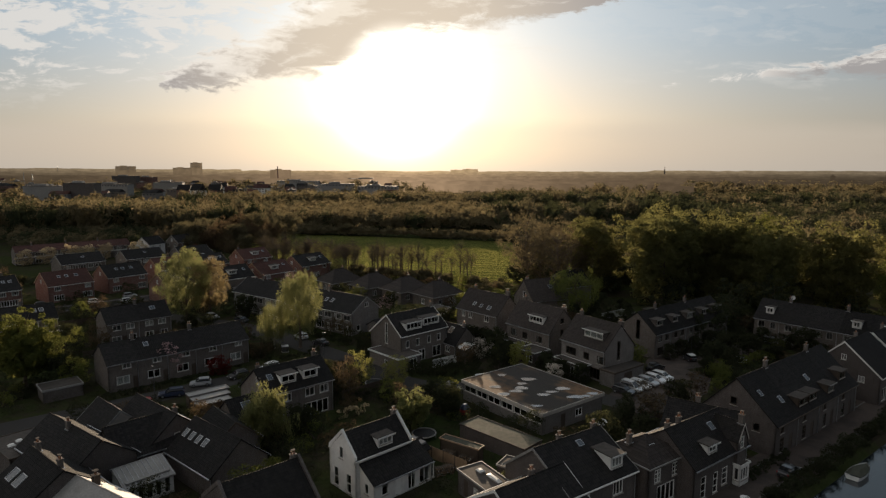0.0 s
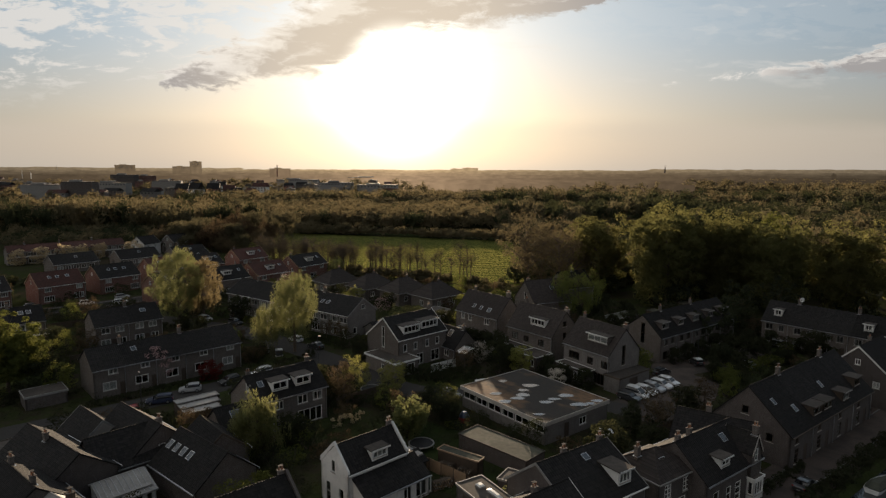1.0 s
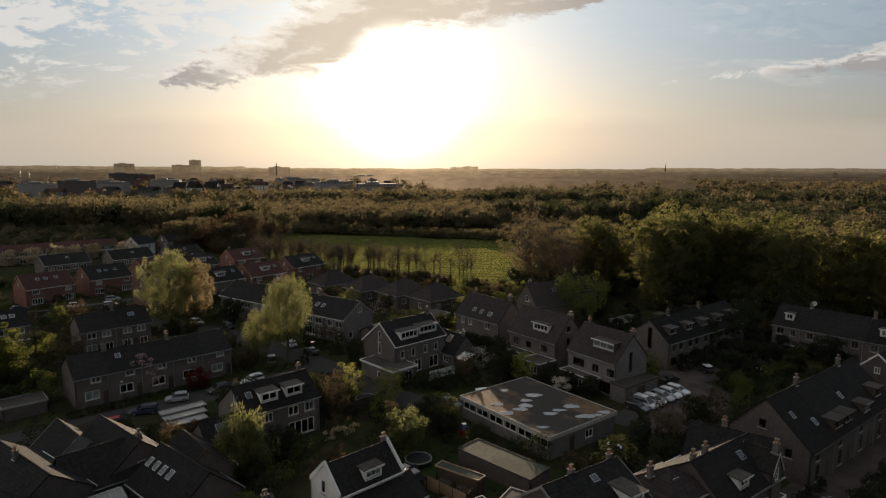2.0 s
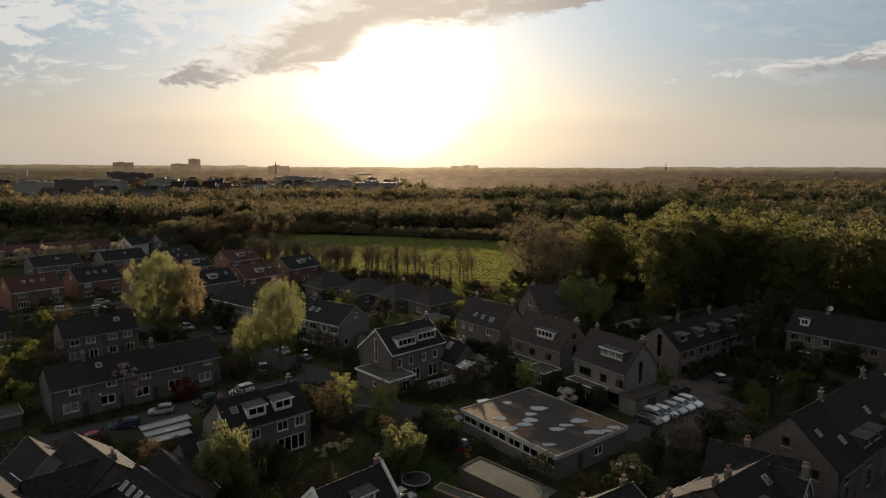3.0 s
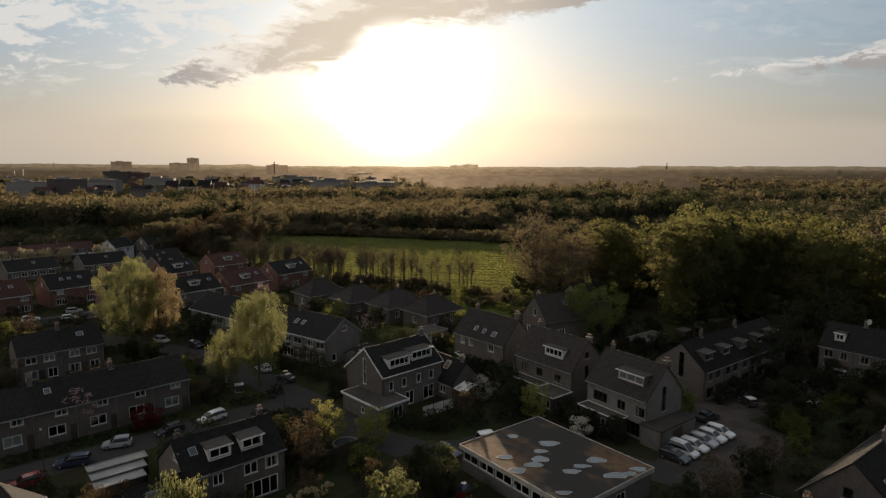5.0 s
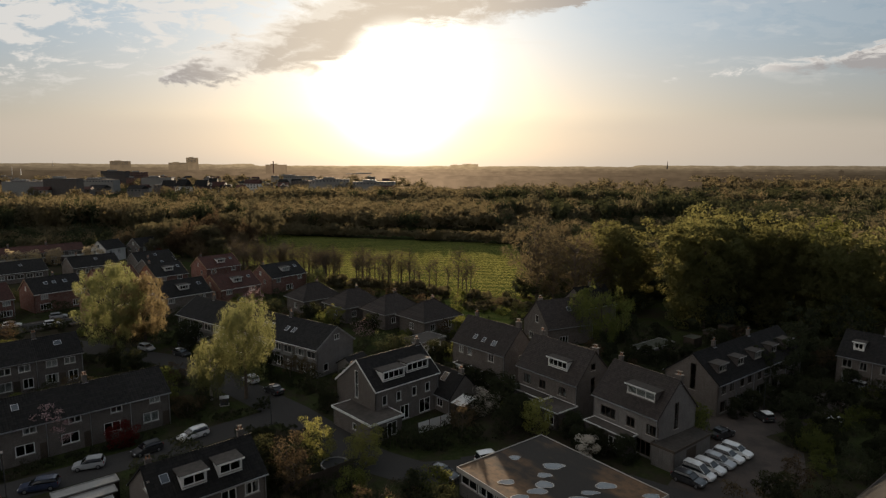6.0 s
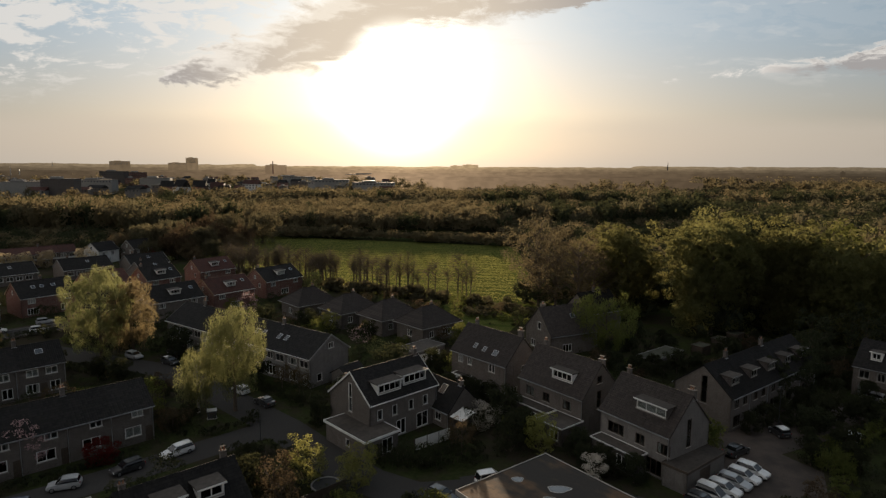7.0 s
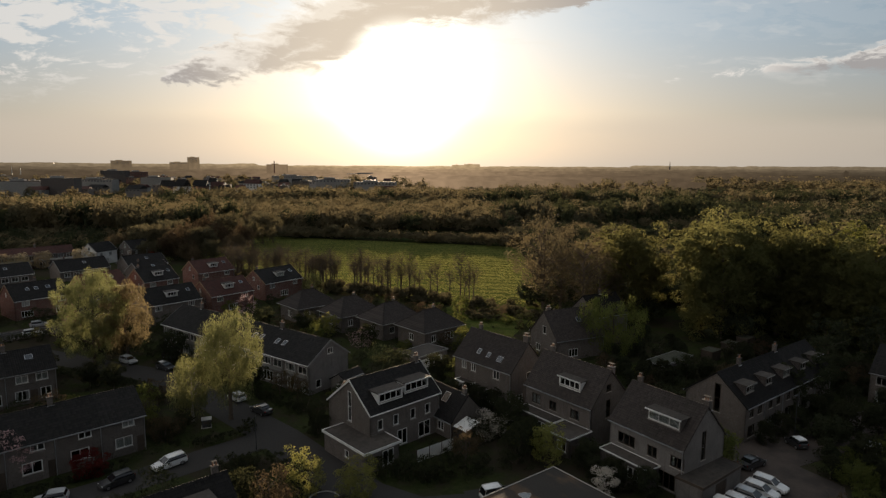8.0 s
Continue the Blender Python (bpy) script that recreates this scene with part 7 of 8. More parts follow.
CAR_WHITE, CAR_BLACK = paint("white_car_paint", (0.72, 0.72, 0.71, 1)), paint("black_car_paint", (0.02, 0.021, 0.024, 1))
CAR_GREY, CAR_BLUE, CAR_RED = paint("silver_car_paint", (0.38, 0.39, 0.40, 1)), paint("blue_car_paint", (0.022, 0.034, 0.075, 1)), paint("red_car_paint", (0.28, 0.015, 0.015, 1))
RUBBER = grainy("tyre_rubber", (0.015, 0.015, 0.015, 1), (0.025, 0.025, 0.025, 1), 9.0, 2.0, 0.8, 0.003)
CAR_GLASS = grainy("tinted_car_glass", (0.012, 0.014, 0.016, 1), (0.016, 0.018, 0.02, 1), 2.0, 1.0, 0.05, 0.0002, spec=0.8)
LAMP_RED = grainy("red_lamp_glass", (0.3, 0.012, 0.01, 1), (0.25, 0.01, 0.01, 1), 2.0, 1.0, 0.15, 0.0005)
LAMP_CLEAR = grainy("clear_lamp_glass", (0.6, 0.6, 0.58, 1), (0.5, 0.5, 0.5, 1), 2.0, 1.0, 0.1, 0.0005)


def loft(bm, sections):
    """Skins rings of (x, half width, z low, z high, tuck): rounded boxes that follow the car's length."""
    rings = []
    for x, w, z0, z1, tuck in sections:
        mid = z0 + (z1 - z0) * 0.55
        ring = [(-w * 0.9, z0), (-w, z0 + 0.12), (-w, mid), (-w * (1 - tuck), z1), (w * (1 - tuck), z1), (w, mid), (w, z0 + 0.12), (w * 0.9, z0)]
        rings.append([bm.verts.new((x, y, z)) for y, z in ring])
    for a, b in zip(rings, rings[1:]):
        for i in range(8):
            j = (i + 1) % 8
            bm.faces.new((a[i], a[j], b[j], b[i]))
    bm.faces.new(rings[0])
    bm.faces.new(rings[-1][::-1])
    bmesh.ops.recalc_face_normals(bm, faces=bm.faces)


def car(label, mat, m, length=4.3, style="hatch", roof_mat=None, name="car"):
    ob = thing(name, label, "car", m @ Matrix.Scale(0.92, 4))
    k = length / 4.3
    bm = bmesh.new()
    loft(bm, [(x * k, w, z0, z1, t) for x, w, z0, z1, t in ((-2.15, 0.72, 0.42, 0.86, 0.05), (-2.02, 0.85, 0.26, 0.98, 0.06), (-1.3, 0.89, 0.2, 1.0, 0.08), (0, 0.9, 0.2, 0.97, 0.08), (0.85, 0.89, 0.2, 0.95, 0.08),
                                                           (1.75, 0.86, 0.24, 0.8, 0.1), (2.08, 0.78, 0.3, 0.68, 0.1), (2.15, 0.66, 0.38, 0.6, 0.1))])
    part("body", bm, mat, ob)
    back = {"hatch": -1.95, "estate": -2.05, "saloon": -1.35, "van": -2.08}[style]
    top = 1.47 if style != "van" else 1.8
    front = 0.95 if style != "van" else 1.25
    bm = bmesh.new()
    loft(bm, [(x * k, w, 0.93, z1, t) for x, w, z1, t in ((back, 0.8, 0.99, 0.05), (back + 0.25, 0.8, top - 0.1, 0.16), (-0.4, 0.81, top - 0.02, 0.18), (0.25, 0.8, top - 0.05, 0.18), (front, 0.76, 0.97, 0.05))])
    part("cabin_glass", bm, CAR_GLASS, ob, "dark tinted windows")
    bm = bmesh.new()
    loft(bm, [((back + 0.18) * k, 0.62, top - 0.09, top - 0.05, 0.1), ((back + 0.5) * k, 0.67, top - 0.05, top + 0.0, 0.12), (-0.3 * k, 0.68, top - 0.04, top + 0.02, 0.12), (0.3 * k, 0.64, top - 0.08, top - 0.03, 0.12)])
    part("roof", bm, roof_mat or mat, ob)
    for sx in (1, -1):
        for x0, z0, x1, z1 in ((front, 0.97, 0.3, top - 0.05), (-0.35, 0.95, -0.35, top - 0.04), (back + 0.02, 0.98, back + 0.3, top - 0.08)):
            bm = bmesh.new()
            tube(bm, (x0 * k, sx * 0.79, z0), (x1 * k, sx * 0.665, z1), 0.035, 0.035, 4)
            part("pillar", bm, mat, ob)
    for x in (-1.32 * k, 1.36 * k):
        for sy in (-1, 1):
            bm = bmesh.new()
            tube(bm, (x, sy * 0.72, 0.32), (x, sy * 0.91, 0.32), 0.32, 0.31, 14)
            wheel = part("wheel", bm, RUBBER, ob)
            bm = bmesh.new()
            tube(bm, (x, sy * 0.9, 0.32), (x, sy * 0.922, 0.32), 0.21, 0.19, 10)
            part("rim", bm, STEEL, wheel)
    for sy in (-1, 1):
        part("headlight", boxes((1.98 * k, 2.1 * k, sy * 0.62 - 0.14, sy * 0.62 + 0.14, 0.58, 0.72)), LAMP_CLEAR, ob)
        part("tail_light", boxes((-2.13 * k, -2.0 * k, sy * 0.68 - 0.1, sy * 0.68 + 0.1, 0.7, 0.95)), LAMP_RED, ob)
        part("mirror", boxes((0.62 * k, 0.78 * k, sy * 0.98 - 0.09, sy * 0.98 + 0.09, 0.92, 1.04)), mat, ob)
    part("number_plate", boxes((-2.165 * k, -2.14 * k, -0.25, 0.25, 0.5, 0.61)), GREY_PANEL, ob)
    return ob


car("white estate car parked beside the terrace street", CAR_WHITE, pose(-32.6, 112.4, 0.04, 0, 0, 228), 4.6, "estate")
car("black hatchback parked behind the white estate", CAR_BLACK, pose(-36.9, 108.0, 0.04, 0, 0, 228), 4.2)
car("silver hatchback on a drive before the terrace", CAR_GREY, pose(-42.2, 103.9, 0.04, 0, 0, 200), 3.9)
car("blue estate car parked in the side street", CAR_BLUE, pose(-45.1, 98.8, 0.04, 0, 0, 200), 4.5, "estate")
car("red hatchback parked in the side street", CAR_RED, pose(-47.6, 93.6, 0.04, 0, 0, 222), 4.1)
car("white hatchback parked near the birch trees", CAR_WHITE, pose(-31.4, 134.4, 0.05, 0, 0, 140), 3.9)
car("black saloon parked at the street corner", CAR_BLACK, pose(-26.0, 129.4, 0.05, 0, 0, 140), 4.5, "saloon")
car("black hatchback parked below the hall", CAR_BLACK, pose(2.2, 101.6, 0.05, 0, 0, -40), 4.2)
car("white van parked at the hedge", CAR_WHITE, pose(8.2, 105.2, 0.06, 0, 0, 20), 4.4, "van", name="van")
for k, (x, y, mat, style, word) in enumerate(((31.6, 100.4, CAR_BLACK, "hatch", "black"), (33.4, 101.9, CAR_WHITE, "van", "white"), (35.3, 103.3, CAR_WHITE, "hatch", "white"), (37.2, 104.8, CAR_GREY, "hatch", "silver"), (39.0, 106.2, CAR_WHITE, "hatch", "white"), (40.8, 107.6, CAR_WHITE, "estate", "white"))):
    tagged(car(word + " car parked in a row at the court", mat, pose(x, y, 0.05, 0, 0, -48), 4.3, style), group="parked row")
car("dark small car with a white roof on the court", CAR_BLACK, pose(50.4, 118.8, 0.05, 0, 0, 100), 3.2, "hatch", CAR_WHITE)
car("black car parked at the end of the court", CAR_BLACK, pose(41.4, 113.0, 0.05, 0, 0, 30), 4.4, "saloon")
car("white hatchback parked beside the court hedge", CAR_WHITE, pose(59.8, 117.0, 0.05, 0, 0, 40), 4.0)
car("silver car parked before the dark terrace", CAR_GREY, pose(72.9, 132.0, 0.05, 0, 0, 130), 4.2)
car("black car parked on the canal quay", CAR_BLACK, pose(44.0, 72.2, 0.06, 0, 0, 37), 4.3, "saloon")
for x, y, a, mat, word in ((-97.6, 170.0, 35, CAR_WHITE, "white"), (-92.2, 178.6, 35, CAR_GREY, "silver"), (-89.0, 171.4, 35, CAR_WHITE, "white"), (-107.0, 158.4, 35, CAR_WHITE, "white"), (-110.0, 166.0, 35, CAR_BLACK, "black"),
                           (-58.2, 152.6, -30, CAR_GREY, "silver"), (-51.4, 155.6, -30, CAR_BLACK, "black"), (-49.6, 149.2, -30, CAR_BLACK, "black"), (-85, 180, 40, CAR_BLACK, "black")):
    tagged(car(word + " car parked along the street", mat, pose(x, y, 0.06, 0, 0, a), 4.2, "hatch"), group="street parking")


# ---- street and garden things ----
def waste_container(x, y, a):
    """A street waste container: a dark body on a plinth, a filling flap and a pale sloping lid."""
    ob = thing("waste_container", "dark street waste container with a pale lid", "container", pose(x, y, 0, 0, 0, a))
    part("plinth", boxes((-0.72, 0.72, -0.52, 0.52, 0.0, 0.10)), STONE, ob)
    part("container_body", boxes((-0.62, 0.62, -0.42, 0.42, 0.10, 1.15), (-0.66, 0.66, -0.46, 0.46, 1.10, 1.18)), LAMP_STEEL, ob)
    part("flap", boxes((-0.40, 0.40, -0.47, -0.425, 0.62, 1.02)), BITUMEN, ob, "dark filling flap")
    lid = boxes((-0.70, 0.70, -0.52, 0.52, 1.18, 1.26))
    for v in lid.verts:
        v.co.z += 0.10 * (v.co.y + 0.52) if v.co.z > 1.2 else 0.0
    part("lid", lid, ZINC, ob, "pale metal lid")


waste_container(-32.4, 124.2, 20)


def lamp_post(x, y, h, a):
    ob = thing("street_lamp", "slim dark grey street lamp with a flat head", "street lamp", pose(x, y, 0, 0, 0, a))
    bm = bmesh.new()
    tube(bm, (0, 0, 0), (0, 0, 1.0), 0.09, 0.08, 8)
    tube(bm, (0, 0, 1.0), (0, 0, h), 0.06, 0.045, 8)
    part("pole", bm, LAMP_STEEL, ob)
    part("lamp_head", boxes((-0.1, 0.65, -0.11, 0.11, h, h + 0.1)), LAMP_STEEL, ob)


lamp_post(-23.0, 117.0, 6.0, 30)
lamp_post(-45.9, 94.6, 6.5, 130)
lamp_post(52, 122, 6.0, 200)
lamp_post(-76, 163, 6.0, 0)


def trampoline(x, y, r):
    ob = thing("trampoline", "round garden trampoline with a padded rim", "trampoline", pose(x, y, 0))
    bm = bmesh.new()
    n = 20
    ring = [(math.cos(k * math.tau / n), math.sin(k * math.tau / n)) for k in range(n)]
    for k in range(n):
        a, b = ring[k], ring[(k + 1) % n]
        tube(bm, (a[0] * r, a[1] * r, 0.8), (b[0] * r, b[1] * r, 0.8), 0.1, 0.1, 6)
    part("rim", bm, GREY_PANEL, ob)
    bm = bmesh.new()
    slab(bm, [(c * (r - 0.12), s * (r - 0.12)) for c, s in ring], 0.76, 0.79)
    part("mat", bm, RUBBER, ob)
    for k in range(0, n, 5):
        bm = bmesh.new()
        tube(bm, (ring[k][0] * r, ring[k][1] * r, 0), (ring[k][0] * r, ring[k][1] * r, 0.75), 0.03, 0.03, 6)
        part("leg", bm, STEEL, ob)


trampoline(-11.4, 103.6, 1.7)
trampoline(-2.2, 82.8, 1.7)


def parasol(x, y, z, r):
    ob = thing("parasol", "large white garden parasol tilted open", "parasol", pose(x, y, 0, 0, 0, 30))
    bm = bmesh.new()
    tube(bm, (0, 0, 0), (0, 0, z + 0.5), 0.04, 0.03, 8)
    part("pole", bm, STEEL, ob)
    part("base_plate", boxes((-0.35, 0.35, -0.35, 0.35, 0, 0.08)), KERB, ob)
    bm = bmesh.new()
    rim = [bm.verts.new((math.cos(k * math.tau / 8) * r, math.sin(k * math.tau / 8) * r, z - 0.15 * (k % 2))) for k in range(8)]
    low = [bm.verts.new((v.co.x * 0.99, v.co.y * 0.99, v.co.z - 0.12)) for v in rim]
    top, under = bm.verts.new((0, 0, z + 0.55)), bm.verts.new((0, 0, z + 0.5))
    for k in range(8):
        j = (k + 1) % 8
        bm.faces.new((rim[k], rim[j], top)), bm.faces.new((low[j], low[k], under)), bm.faces.new((rim[k], low[k], low[j], rim[j]))
    part("canopy", bm, WHITE, ob)


parasol(23.0, 83.4, 2.3, 1.15)


def firewood(x, y, a, across, up, seed):
    """A stack of split round logs between two stakes."""
    rnd = random.Random(seed)
    ob = thing("firewood_stack", "stacked pale firewood logs in a garden", "firewood", pose(x, y, 0, 0, 0, a), "firewood stacks")
    for j in range(up):
        for i in range(across):
            if rnd.random() < 0.12:
                continue
            r = rnd.uniform(0.075, 0.12)
            px, pz, out = (i + 0.5 * (j % 2)) * 0.27, 0.13 + j * 0.235, rnd.uniform(-0.1, 0.06)
            bm = bmesh.new()
            tube(bm, (px, -0.3 + out, pz), (px, 0.3, pz), r, r, 7)
            log = part("log", bm, BARK, ob)
            bm = bmesh.new()
            tube(bm, (px, -0.306 + out, pz), (px, -0.3 + out, pz), r * 0.9, r * 0.9, 7)
            part("cut_end", bm, TAN_WOOD if rnd.random() < 0.7 else STONE, log)
    for px in (-0.2, (across + 0.5) * 0.27):
        part("stake", boxes((px - 0.04, px + 0.04, -0.06, 0.06, 0, up * 0.25 + 0.15)), DARK_WOOD, ob)


firewood(0.4, 76.7, -35.5, 7, 6, 1)
firewood(2.7, 75.1, -35.5, 7, 6, 4)
firewood(-0.4, 71.8, 25, 9, 5, 2)
firewood(0.6, 73.4, 10, 6, 3, 3)


def play_dome(x, y):
    ob = thing("play_tent", "small blue and red dome play tent", "play tent", pose(x, y, 0))
    n = 10
    for name, z0, z1, mat in (("lower_panel", 0.0, 0.75, CAR_RED), ("upper_panel", 0.75, 1.5, CAR_BLUE)):
        bm = bmesh.new()
        rows = []
        for z in (z0, (z0 + z1) / 2, z1):
            r = 0.95 * math.sqrt(max(0.02, 1 - (z / 1.6) ** 2))
            rows.append([bm.verts.new((math.cos(k * math.tau / n) * r, math.sin(k * math.tau / n) * r, z)) for k in range(n)])
        for a, b in zip(rows, rows[1:]):
            for k in range(n):
                bm.faces.new((a[k], a[(k + 1) % n], b[(k + 1) % n], b[k]))
        bm.faces.new(rows[-1])
        part(name, bm, mat, ob)


play_dome(4.0, 91.9)


def veranda(x, y, a):
    ob = thing("veranda", "lean-to veranda with a pale sheet roof", "veranda", pose(x, y, 0, 0, 0, a))
    bm = bmesh.new()
    prism(bm, [(-1.3, 2.4), (1.3, 3.1), (1.3, 3.15), (-1.3, 2.45)], -1.3, 1.3)
    # white here paints the sky's reflection in a glass roof
    part("roof", bm, WHITE, ob)
    for sx in (-1.2, 1.2):
        part("post", boxes((sx - 0.05, sx + 0.05, -1.25, -1.15, 0, 2.42)), DARK_WOOD, ob)
        part("post", boxes((sx - 0.05, sx + 0.05, 1.15, 1.25, 0, 3.04)), DARK_WOOD, ob)


veranda(5.2, 119.3, -48)


def fence(label, a, b, h=1.8, mat=None):
    """Upright boards on rails between posts."""
    a, b = Vector(a), Vector(b)
    d = (b - a).length
    ang = math.degrees(math.atan2(b.y - a.y, b.x - a.x))
    ob = thing("fence", label, "fence", pose(a.x, a.y, 0, 0, 0, ang))
    n = max(1, round(d / 1.9))
    w = d / n
    post = cached(("fence_post", h), lambda: (boxes((-0.05, 0.05, -0.05, 0.05, 0, h + 0.08)), DARK_WOOD))

    def boards():
        bm = bmesh.new()
        wall_sheet(bm, lambda s, z, e: (s, e - 0.02, z), [(0.06, 0.06), (w - 0.06, 0.06), (w - 0.06, h), (0.06, h)], [(0.1 + k * (w - 0.2) / 9 + 0.15, 0.1 + k * (w - 0.2) / 9 + 0.17, 0.2, h - 0.12) for k in range(9)], 0.03)
        return bm, mat or DARK_WOOD
    panel = cached(("fence_panel", h, round(w, 3), (mat or DARK_WOOD).name), boards)
    for k in range(n + 1):
        link("post", post, ob, m=pose(k * w, 0, 0))
    for k in range(n):
        link("panel", panel, ob, m=pose(k * w, 0, 0))


for label, a, b, h, mat in (("white garden fence beside the dormer house", (-1.4, 113.6), (3.4, 117.4), 1.7, WHITE), ("dark timber garden fence", (-16, 96.5), (-9, 103), 1.8, None), ("dark timber garden fence", (-37, 84.5), (-30, 90.5), 1.8, None),
                           ("dark timber garden fence", (13, 123), (21, 112), 1.8, None), ("dark timber garden fence", (-71, 118), (-60, 128), 1.8, None), ("dark timber garden fence", (-66, 121.5), (-56, 112), 1.8, None),
                           ("dark timber garden fence", (-8, 158), (8, 145.5), 1.8, None), ("dark timber garden fence", (45, 134), (60, 146), 1.8, None), ("pale timber garden fence", (-2.5, 78), (3.5, 72.5), 1.7, TAN_WOOD),
                           ("dark timber garden fence", (31, 86), (40, 92.5), 1.8, None), ("dark timber garden fence", (44, 90), (60, 101.5), 1.8, None), ("dark timber garden fence", (-95, 140), (-80, 152), 1.6, None)):
    fence(label, a, b, h, mat)


def boat(x, y, a):
    ob = thing("boat", "small covered motor boat moored on the canal", "boat", pose(x, y, -0.75, 0, 0, a))
    bm = bmesh.new()
    rows = []
    for x0, w, z0, z1 in ((-2.4, 0.85, 0.05, 0.65), (-1.2, 1.0, -0.15, 0.62), (0.4, 1.0, -0.2, 0.66), (1.8, 0.6, -0.1, 0.78), (2.6, 0.05, 0.3, 0.9)):
        rows.append([bm.verts.new(p) for p in ((x0, -w, z1), (x0, -w * 0.75, z0), (x0, w * 0.75, z0), (x0, w, z1))])
    for p, q in zip(rows, rows[1:]):
        for i in range(3):
            bm.faces.new((p[i], p[i + 1], q[i + 1], q[i]))
    bm.faces.new(rows[0])
    part("hull", bm, CAR_WHITE, ob)
    bm = bmesh.new()
    rows = []
    for x0, w, z1 in ((-2.3, 0.8, 0.72), (-1.2, 0.95, 1.15), (0.4, 0.95, 1.1), (1.8, 0.55, 0.85), (2.4, 0.1, 0.88)):
        rows.append([bm.verts.new(p) for p in ((x0, -w, 0.66), (x0, -w * 0.4, z1), (x0, w * 0.4, z1), (x0, w, 0.66))])
    for p, q in zip(rows, rows[1:]):
        for i in range(3):
            bm.faces.new((p[i], p[i + 1], q[i + 1], q[i]))
    part("cover", bm, MOSSY_FELT, ob, "grey-green tarpaulin cover")


boat(54.0, 73.8, 37)

# roof lights of the hall and dishes, aerials and terraces
for k, (x, y, a, b) in enumerate(((6.7, 15.6, 0.7, 0.6), (8.8, 11.4, 1.35, 0.75), (6.4, 10.6, 0.9, 0.55), (4.9, 9.2, 1.1, 0.75), (3.3, 8.7, 1.2, 0.6), (2.0, 12.1, 1.0, 0.55), (0.9, 8.9, 1.0, 0.7), (5.6, 5.0, 1.1, 0.55), (7.5, 5.1, 1.1, 0.45),
                                  (10.0, 5.0, 1.25, 0.7), (8.8, 1.4, 1.45, 0.65), (10.4, 0.7, 0.9, 0.45), (12.1, 0.7, 0.95, 0.55), (1.4, 2.5, 0.9, 0.4))):
    bm = bmesh.new()
    n = 18
    wob = [1 + 0.1 * math.sin(3 * t + k) + 0.06 * math.sin(5 * t + 2 * k) for t in (i * math.tau / n for i in range(n))]
    ca, sa = math.cos(radians(-35)), math.sin(radians(-35))
    oval = [(math.cos(i * math.tau / n) * a * 0.85 * wob[i], math.sin(i * math.tau / n) * b * 0.9 * wob[i]) for i in range(n)]
    ring = [(x + p * ca - q * sa, y + p * sa + q * ca) for p, q in oval]
    slab(bm, ring, 3.322, 3.36)
    part("puddle", bm, PUDDLE, hall, "shallow puddle on the felt")
    bm = bmesh.new()
    wide = [(x + (p * ca - q * sa) * 1.14, y + (p * sa + q * ca) * 1.14) for p, q in oval]
    lo, hi = [[bm.verts.new((*c, 3.362)) for c in r] for r in (ring, wide)]
    for i in range(n):
        bm.faces.new((lo[i], lo[(i + 1) % n], hi[(i + 1) % n], hi[i]))
    part("dried_rim", bm, STONE, hall, "pale dried edge of a puddle")


def aerial(x, y, z, h):
    ob = thing("satellite_dish", "round pale satellite dish on a short mast", "satellite dish", pose(x, y, z))
    bm = bmesh.new()
    tube(bm, (0, 0, -0.6), (0, 0, h), 0.03, 0.03, 6)
    part("mast", bm, STEEL, ob)
    bm = bmesh.new()
    n = 14
    rim = [bm.verts.new((math.cos(k * math.tau / n) * 0.5, -0.1, h + math.sin(k * math.tau / n) * 0.5)) for k in range(n)]
    mid, back = bm.verts.new((0, 0.05, h)), bm.verts.new((0, 0.09, h))
    for k in range(n):
        bm.faces.new((rim[k], rim[(k + 1) % n], mid)), bm.faces.new((rim[(k + 1) % n], rim[k], back))
    part("dish", bm, WHITE, ob)


aerial(78.6, 132.8, 9.0, 1.0)


# dark shrubs along the water's edge and before the canal houses
rng = random.Random(41)
for k in range(34):
    d = -22 + 2.6 * k + rng.uniform(-0.6, 0.6)
    q = CANAL + CANAL_DIR * d - CANAL_OUT * rng.uniform(0.7, 1.3)
    bush(500 + k, rng.uniform(1.0, 2.1), rng.uniform(1.0, 1.5), LEAF_DARK, "dark shrub on the canal bank", "shrub", 40, 26, 0.2, "bank_shrub", turn(q[0], q[1]))
for k in range(16):
    d = 8 + 3.2 * k
    q = CANAL + CANAL_DIR * d - CANAL_OUT * rng.uniform(7.4, 8.6)
    bush(540 + k, rng.uniform(1.2, 2.4), rng.uniform(1.0, 1.6), LEAF_DARK, "dark front-garden shrub by the quay road", "shrub", 40, 26, 0.2, "shrub", turn(q[0], q[1]))
terrace_table = thing("garden_table", "small round pale garden table before a canal house", "table", pose(35.2, 65.7, 0))
bm = bmesh.new()
tube(bm, (0, 0, 0.70), (0, 0, 0.74), 0.55, 0.55, 18)
part("tabletop", bm, WHITE, terrace_table)
bm = bmesh.new()
tube(bm, (0, 0, 0), (0, 0, 0.70), 0.05, 0.04, 8)
tube(bm, (0, 0, 0), (0, 0, 0.03), 0.25, 0.25, 12)
part("leg", bm, STEEL, terrace_table)

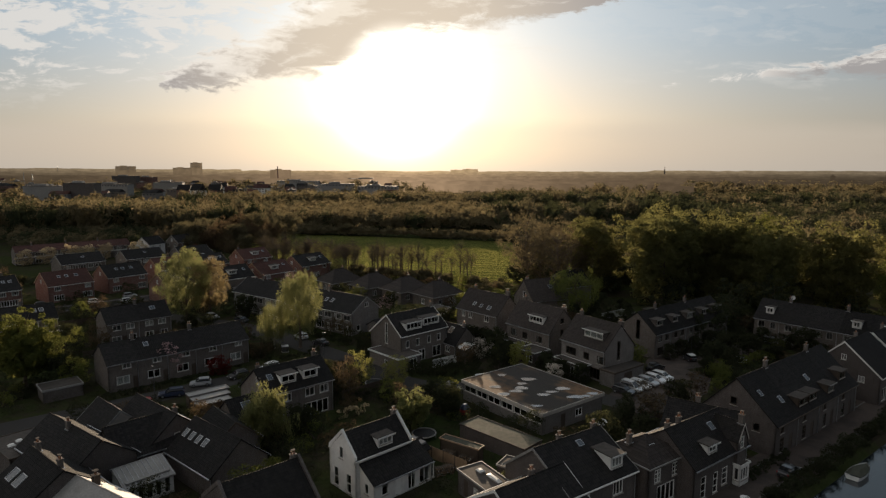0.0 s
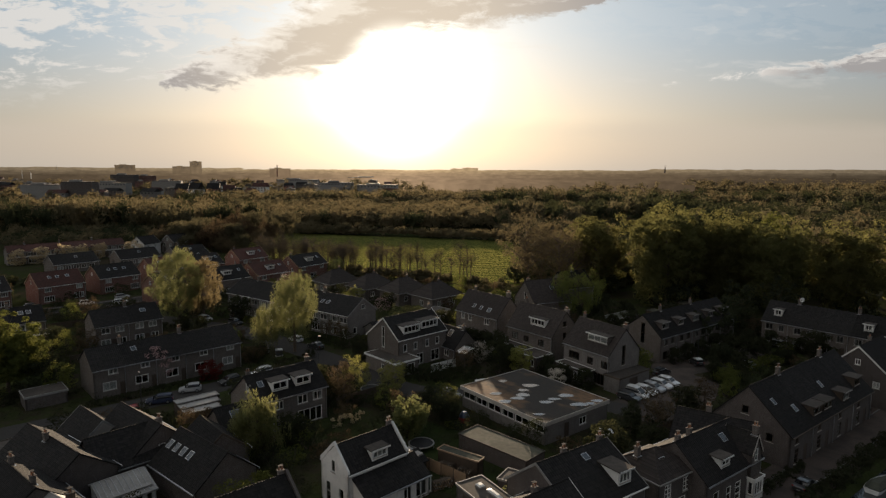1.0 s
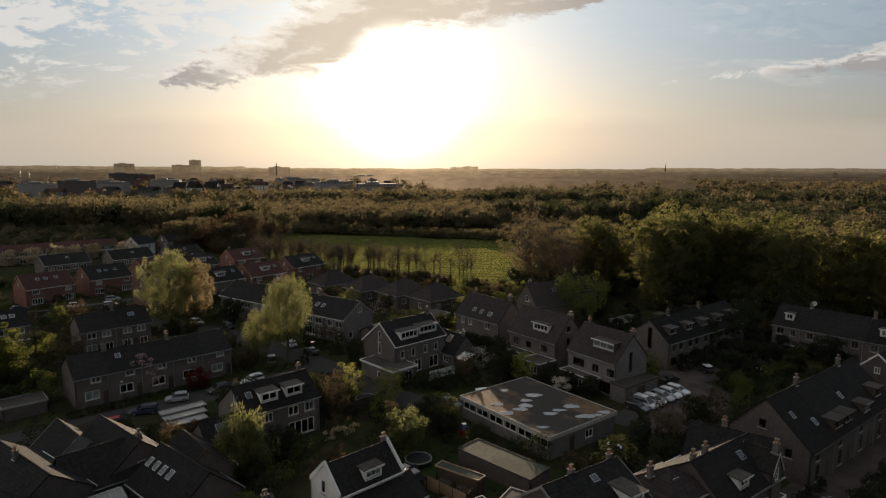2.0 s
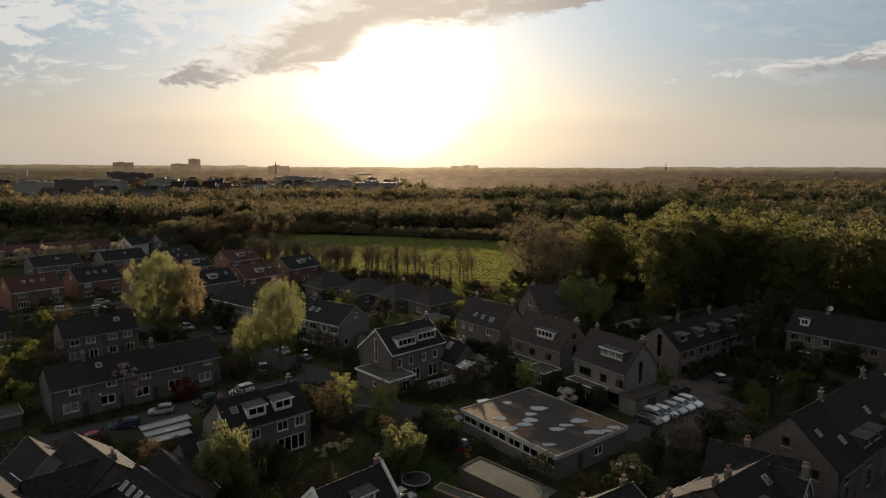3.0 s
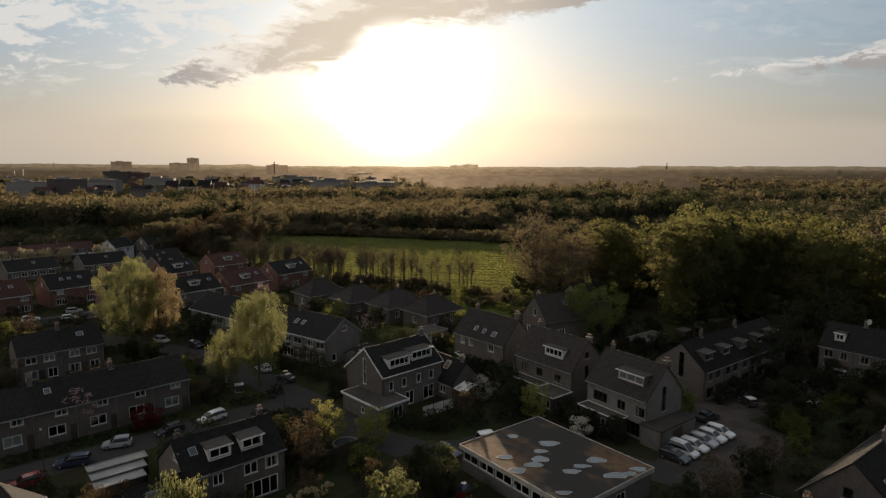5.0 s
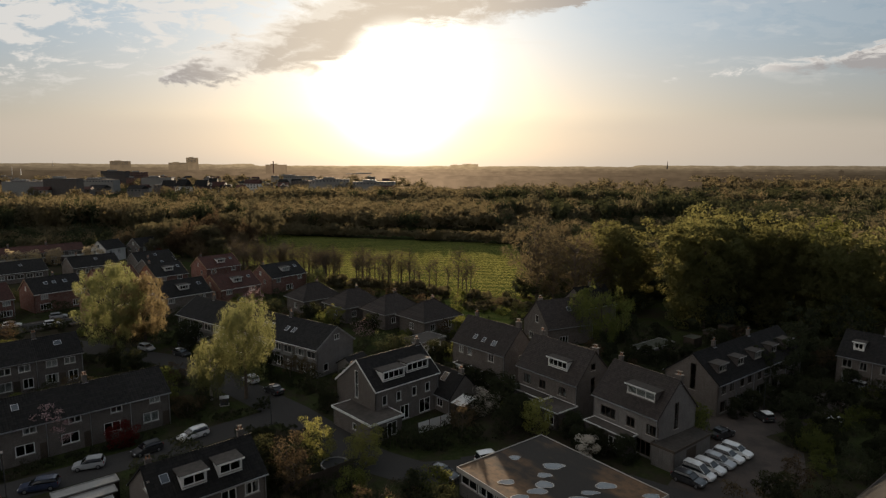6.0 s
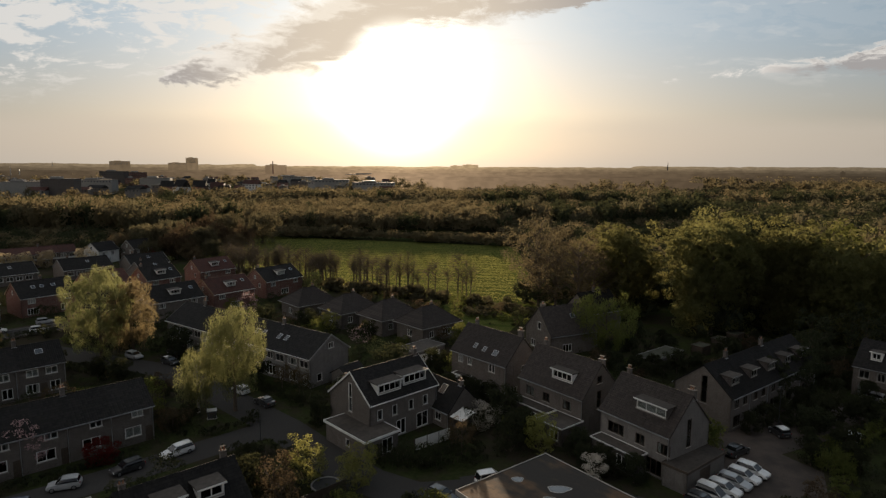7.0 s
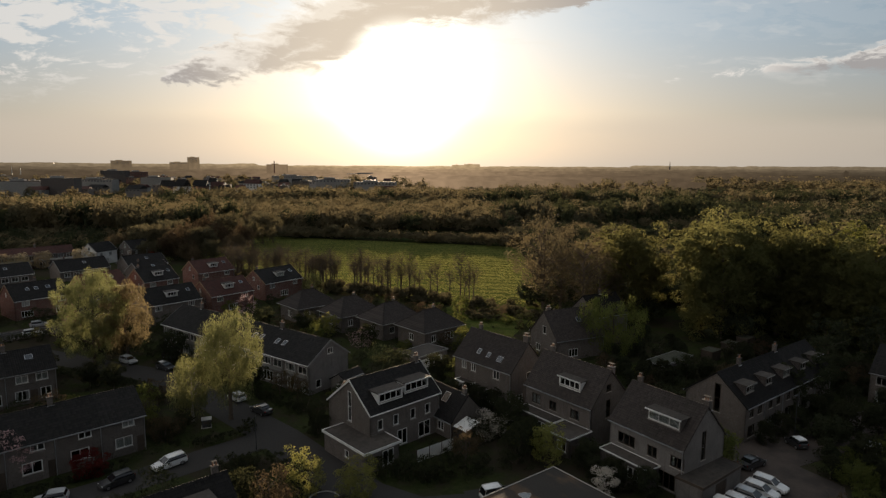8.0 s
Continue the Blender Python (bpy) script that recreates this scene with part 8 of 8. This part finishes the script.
# ---- distant town ----
def far_block(label, x, y, w, h, mat, floors=0, roof="flat", depth=14.0):
    ob = thing("town_building", label, "building", pose(x, y, 0, 0, 0, random.uniform(-12, 12)), "distant town")
    bm = bmesh.new()
    if roof == "flat":
        box(bm, -w / 2, w / 2, 0, depth, -0.5, h)
    else:
        box(bm, -w / 2, w / 2, 0, depth, -0.5, h * 0.72)
    part("wall", bm, mat, ob)
    if roof == "flat":
        part("roof", boxes((-w / 2 - 0.3, w / 2 + 0.3, -0.3, depth + 0.3, h, h + 0.5)), HAZE_GLOW if mat == HAZE_GLOW else BITUMEN, ob)
        part("roof_plant", boxes((-w * 0.28, w * 0.05, depth * 0.3, depth * 0.7, h + 0.5, h + 2.6)), HAZE_GLOW if mat == HAZE_GLOW else GREY_PANEL, ob)
    else:
        bm = bmesh.new()
        prism(bm, [(-0.4, h * 0.7), (depth / 2, h), (depth + 0.4, h * 0.7)], -w / 2 - 0.3, w / 2 + 0.3)
        part("roof", bm, TILE_RED if roof == "red" else TILE_DARK, ob)
    n = max(1, int(w / 4))
    pane = cached(("far_window",), lambda: (boxes((-0.9, 0.9, -0.12, 0.0, 0, 1.6)), SKYGLASS))
    for j in range(floors):
        z = h * (0.72 if roof != "flat" else 1.0) - 2.6 - j * 3.1
        if z > 0.6:
            for i in range(n):
                link("window", pane, ob, m=pose(-w / 2 + (i + 0.5) * w / n, -0.01, z))
    return ob


# the farthest blocks glow with the same painted haze instead of their own colour
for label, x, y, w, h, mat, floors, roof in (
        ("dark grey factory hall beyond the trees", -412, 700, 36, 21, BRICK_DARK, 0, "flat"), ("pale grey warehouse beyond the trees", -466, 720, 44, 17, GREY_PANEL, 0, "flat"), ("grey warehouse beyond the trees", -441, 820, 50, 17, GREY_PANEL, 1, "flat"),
        ("dark office block over the town", -566, 1100, 45, 24.5, BRICK_DARK, 2, "flat"), ("dark red brick block in the town", -538, 1120, 32, 22.5, BRICK_RED, 2, "flat"), ("tall apartment block on the skyline", -1127, 2200, 71, 46, HAZE_GLOW, 4, "flat"),
        ("apartment tower on the skyline", -954, 2400, 43, 61, HAZE_GLOW, 6, "flat"), ("low block on the skyline", -965, 2300, 64, 41.5, HAZE_GLOW, 2, "flat"), ("white gabled town house", -248, 620, 10, 23, RENDER_WHITE, 4, "pitched"),
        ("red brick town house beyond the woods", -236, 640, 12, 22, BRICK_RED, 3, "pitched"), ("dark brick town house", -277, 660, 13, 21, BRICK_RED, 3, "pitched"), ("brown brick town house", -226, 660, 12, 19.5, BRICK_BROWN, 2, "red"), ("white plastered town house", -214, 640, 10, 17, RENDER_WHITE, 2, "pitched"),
        ("white house front in the town", -283, 800, 9, 20, RENDER_WHITE, 2, "pitched"), ("white plastered town house", -198, 640, 9, 17, RENDER_WHITE, 2, "red"), ("white row of town houses", -241, 820, 20, 18, RENDER_WHITE, 2, "red"), ("low grey block on the skyline", -392, 1500, 48, 36, HAZE_GLOW, 0, "flat"),
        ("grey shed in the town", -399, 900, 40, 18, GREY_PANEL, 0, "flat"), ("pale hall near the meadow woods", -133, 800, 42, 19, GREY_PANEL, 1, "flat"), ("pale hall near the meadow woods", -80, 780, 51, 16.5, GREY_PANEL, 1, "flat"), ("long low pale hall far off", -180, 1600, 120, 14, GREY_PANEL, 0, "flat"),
        ("long pale hall in the town", -256, 1100, 74, 17, GREY_PANEL, 1, "flat"), ("grey silo building far to the side", 901, 1400, 5, 27, HAZE_GLOW, 0, "flat"), ("apartment block on the far skyline", 175, 3600, 90, 41, HAZE_GLOW, 0, "flat"), ("apartment block on the far skyline", 95, 3600, 70, 36, HAZE_GLOW, 0, "flat")):
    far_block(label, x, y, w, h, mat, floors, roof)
rng = random.Random(21)
for k in range(70):
    y = rng.uniform(640, 1500)
    x = -y * rng.uniform(0.06, 0.75)
    far_block("town house among trees far off", x, y, rng.uniform(9, 26), rng.uniform(9, 15), rng.choice((BRICK_RED, BRICK_BROWN, BRICK_GREY, GREY_PANEL)), 1, rng.choice(("flat", "pitched", "red")))


def spike(name, label, x, y, h, r, mat, top=0.1):
    ob = thing(name, label, name.replace("_", " "), pose(x, y, 0))
    bm = bmesh.new()
    tube(bm, (0, 0, -0.5), (0, 0, h * 0.6), r, r * 0.9, 8)
    part("shaft", bm, mat, ob)
    bm = bmesh.new()
    tube(bm, (0, 0, h * 0.6), (0, 0, h), r * 0.85, r * top, 8)
    part("top", bm, mat, ob)


spike("factory_chimney", "tall brick factory chimney over the town", -396, 1500, 45, 1.6, BRICK_RED, 0.7)
spike("church_spire", "slender church spire on the skyline", 988, 2700, 57, 3.0, BRICK_DARK)
spike("mast", "thin lattice mast on the skyline", -879, 1300, 31, 0.8, STEEL, 0.3)
spike("mast", "thin lattice mast on the skyline", -861, 1300, 26, 0.9, WHITE, 0.8)
spike("mast", "thin lattice mast on the skyline", -1861, 3000, 50, 1.2, STEEL, 0.3)
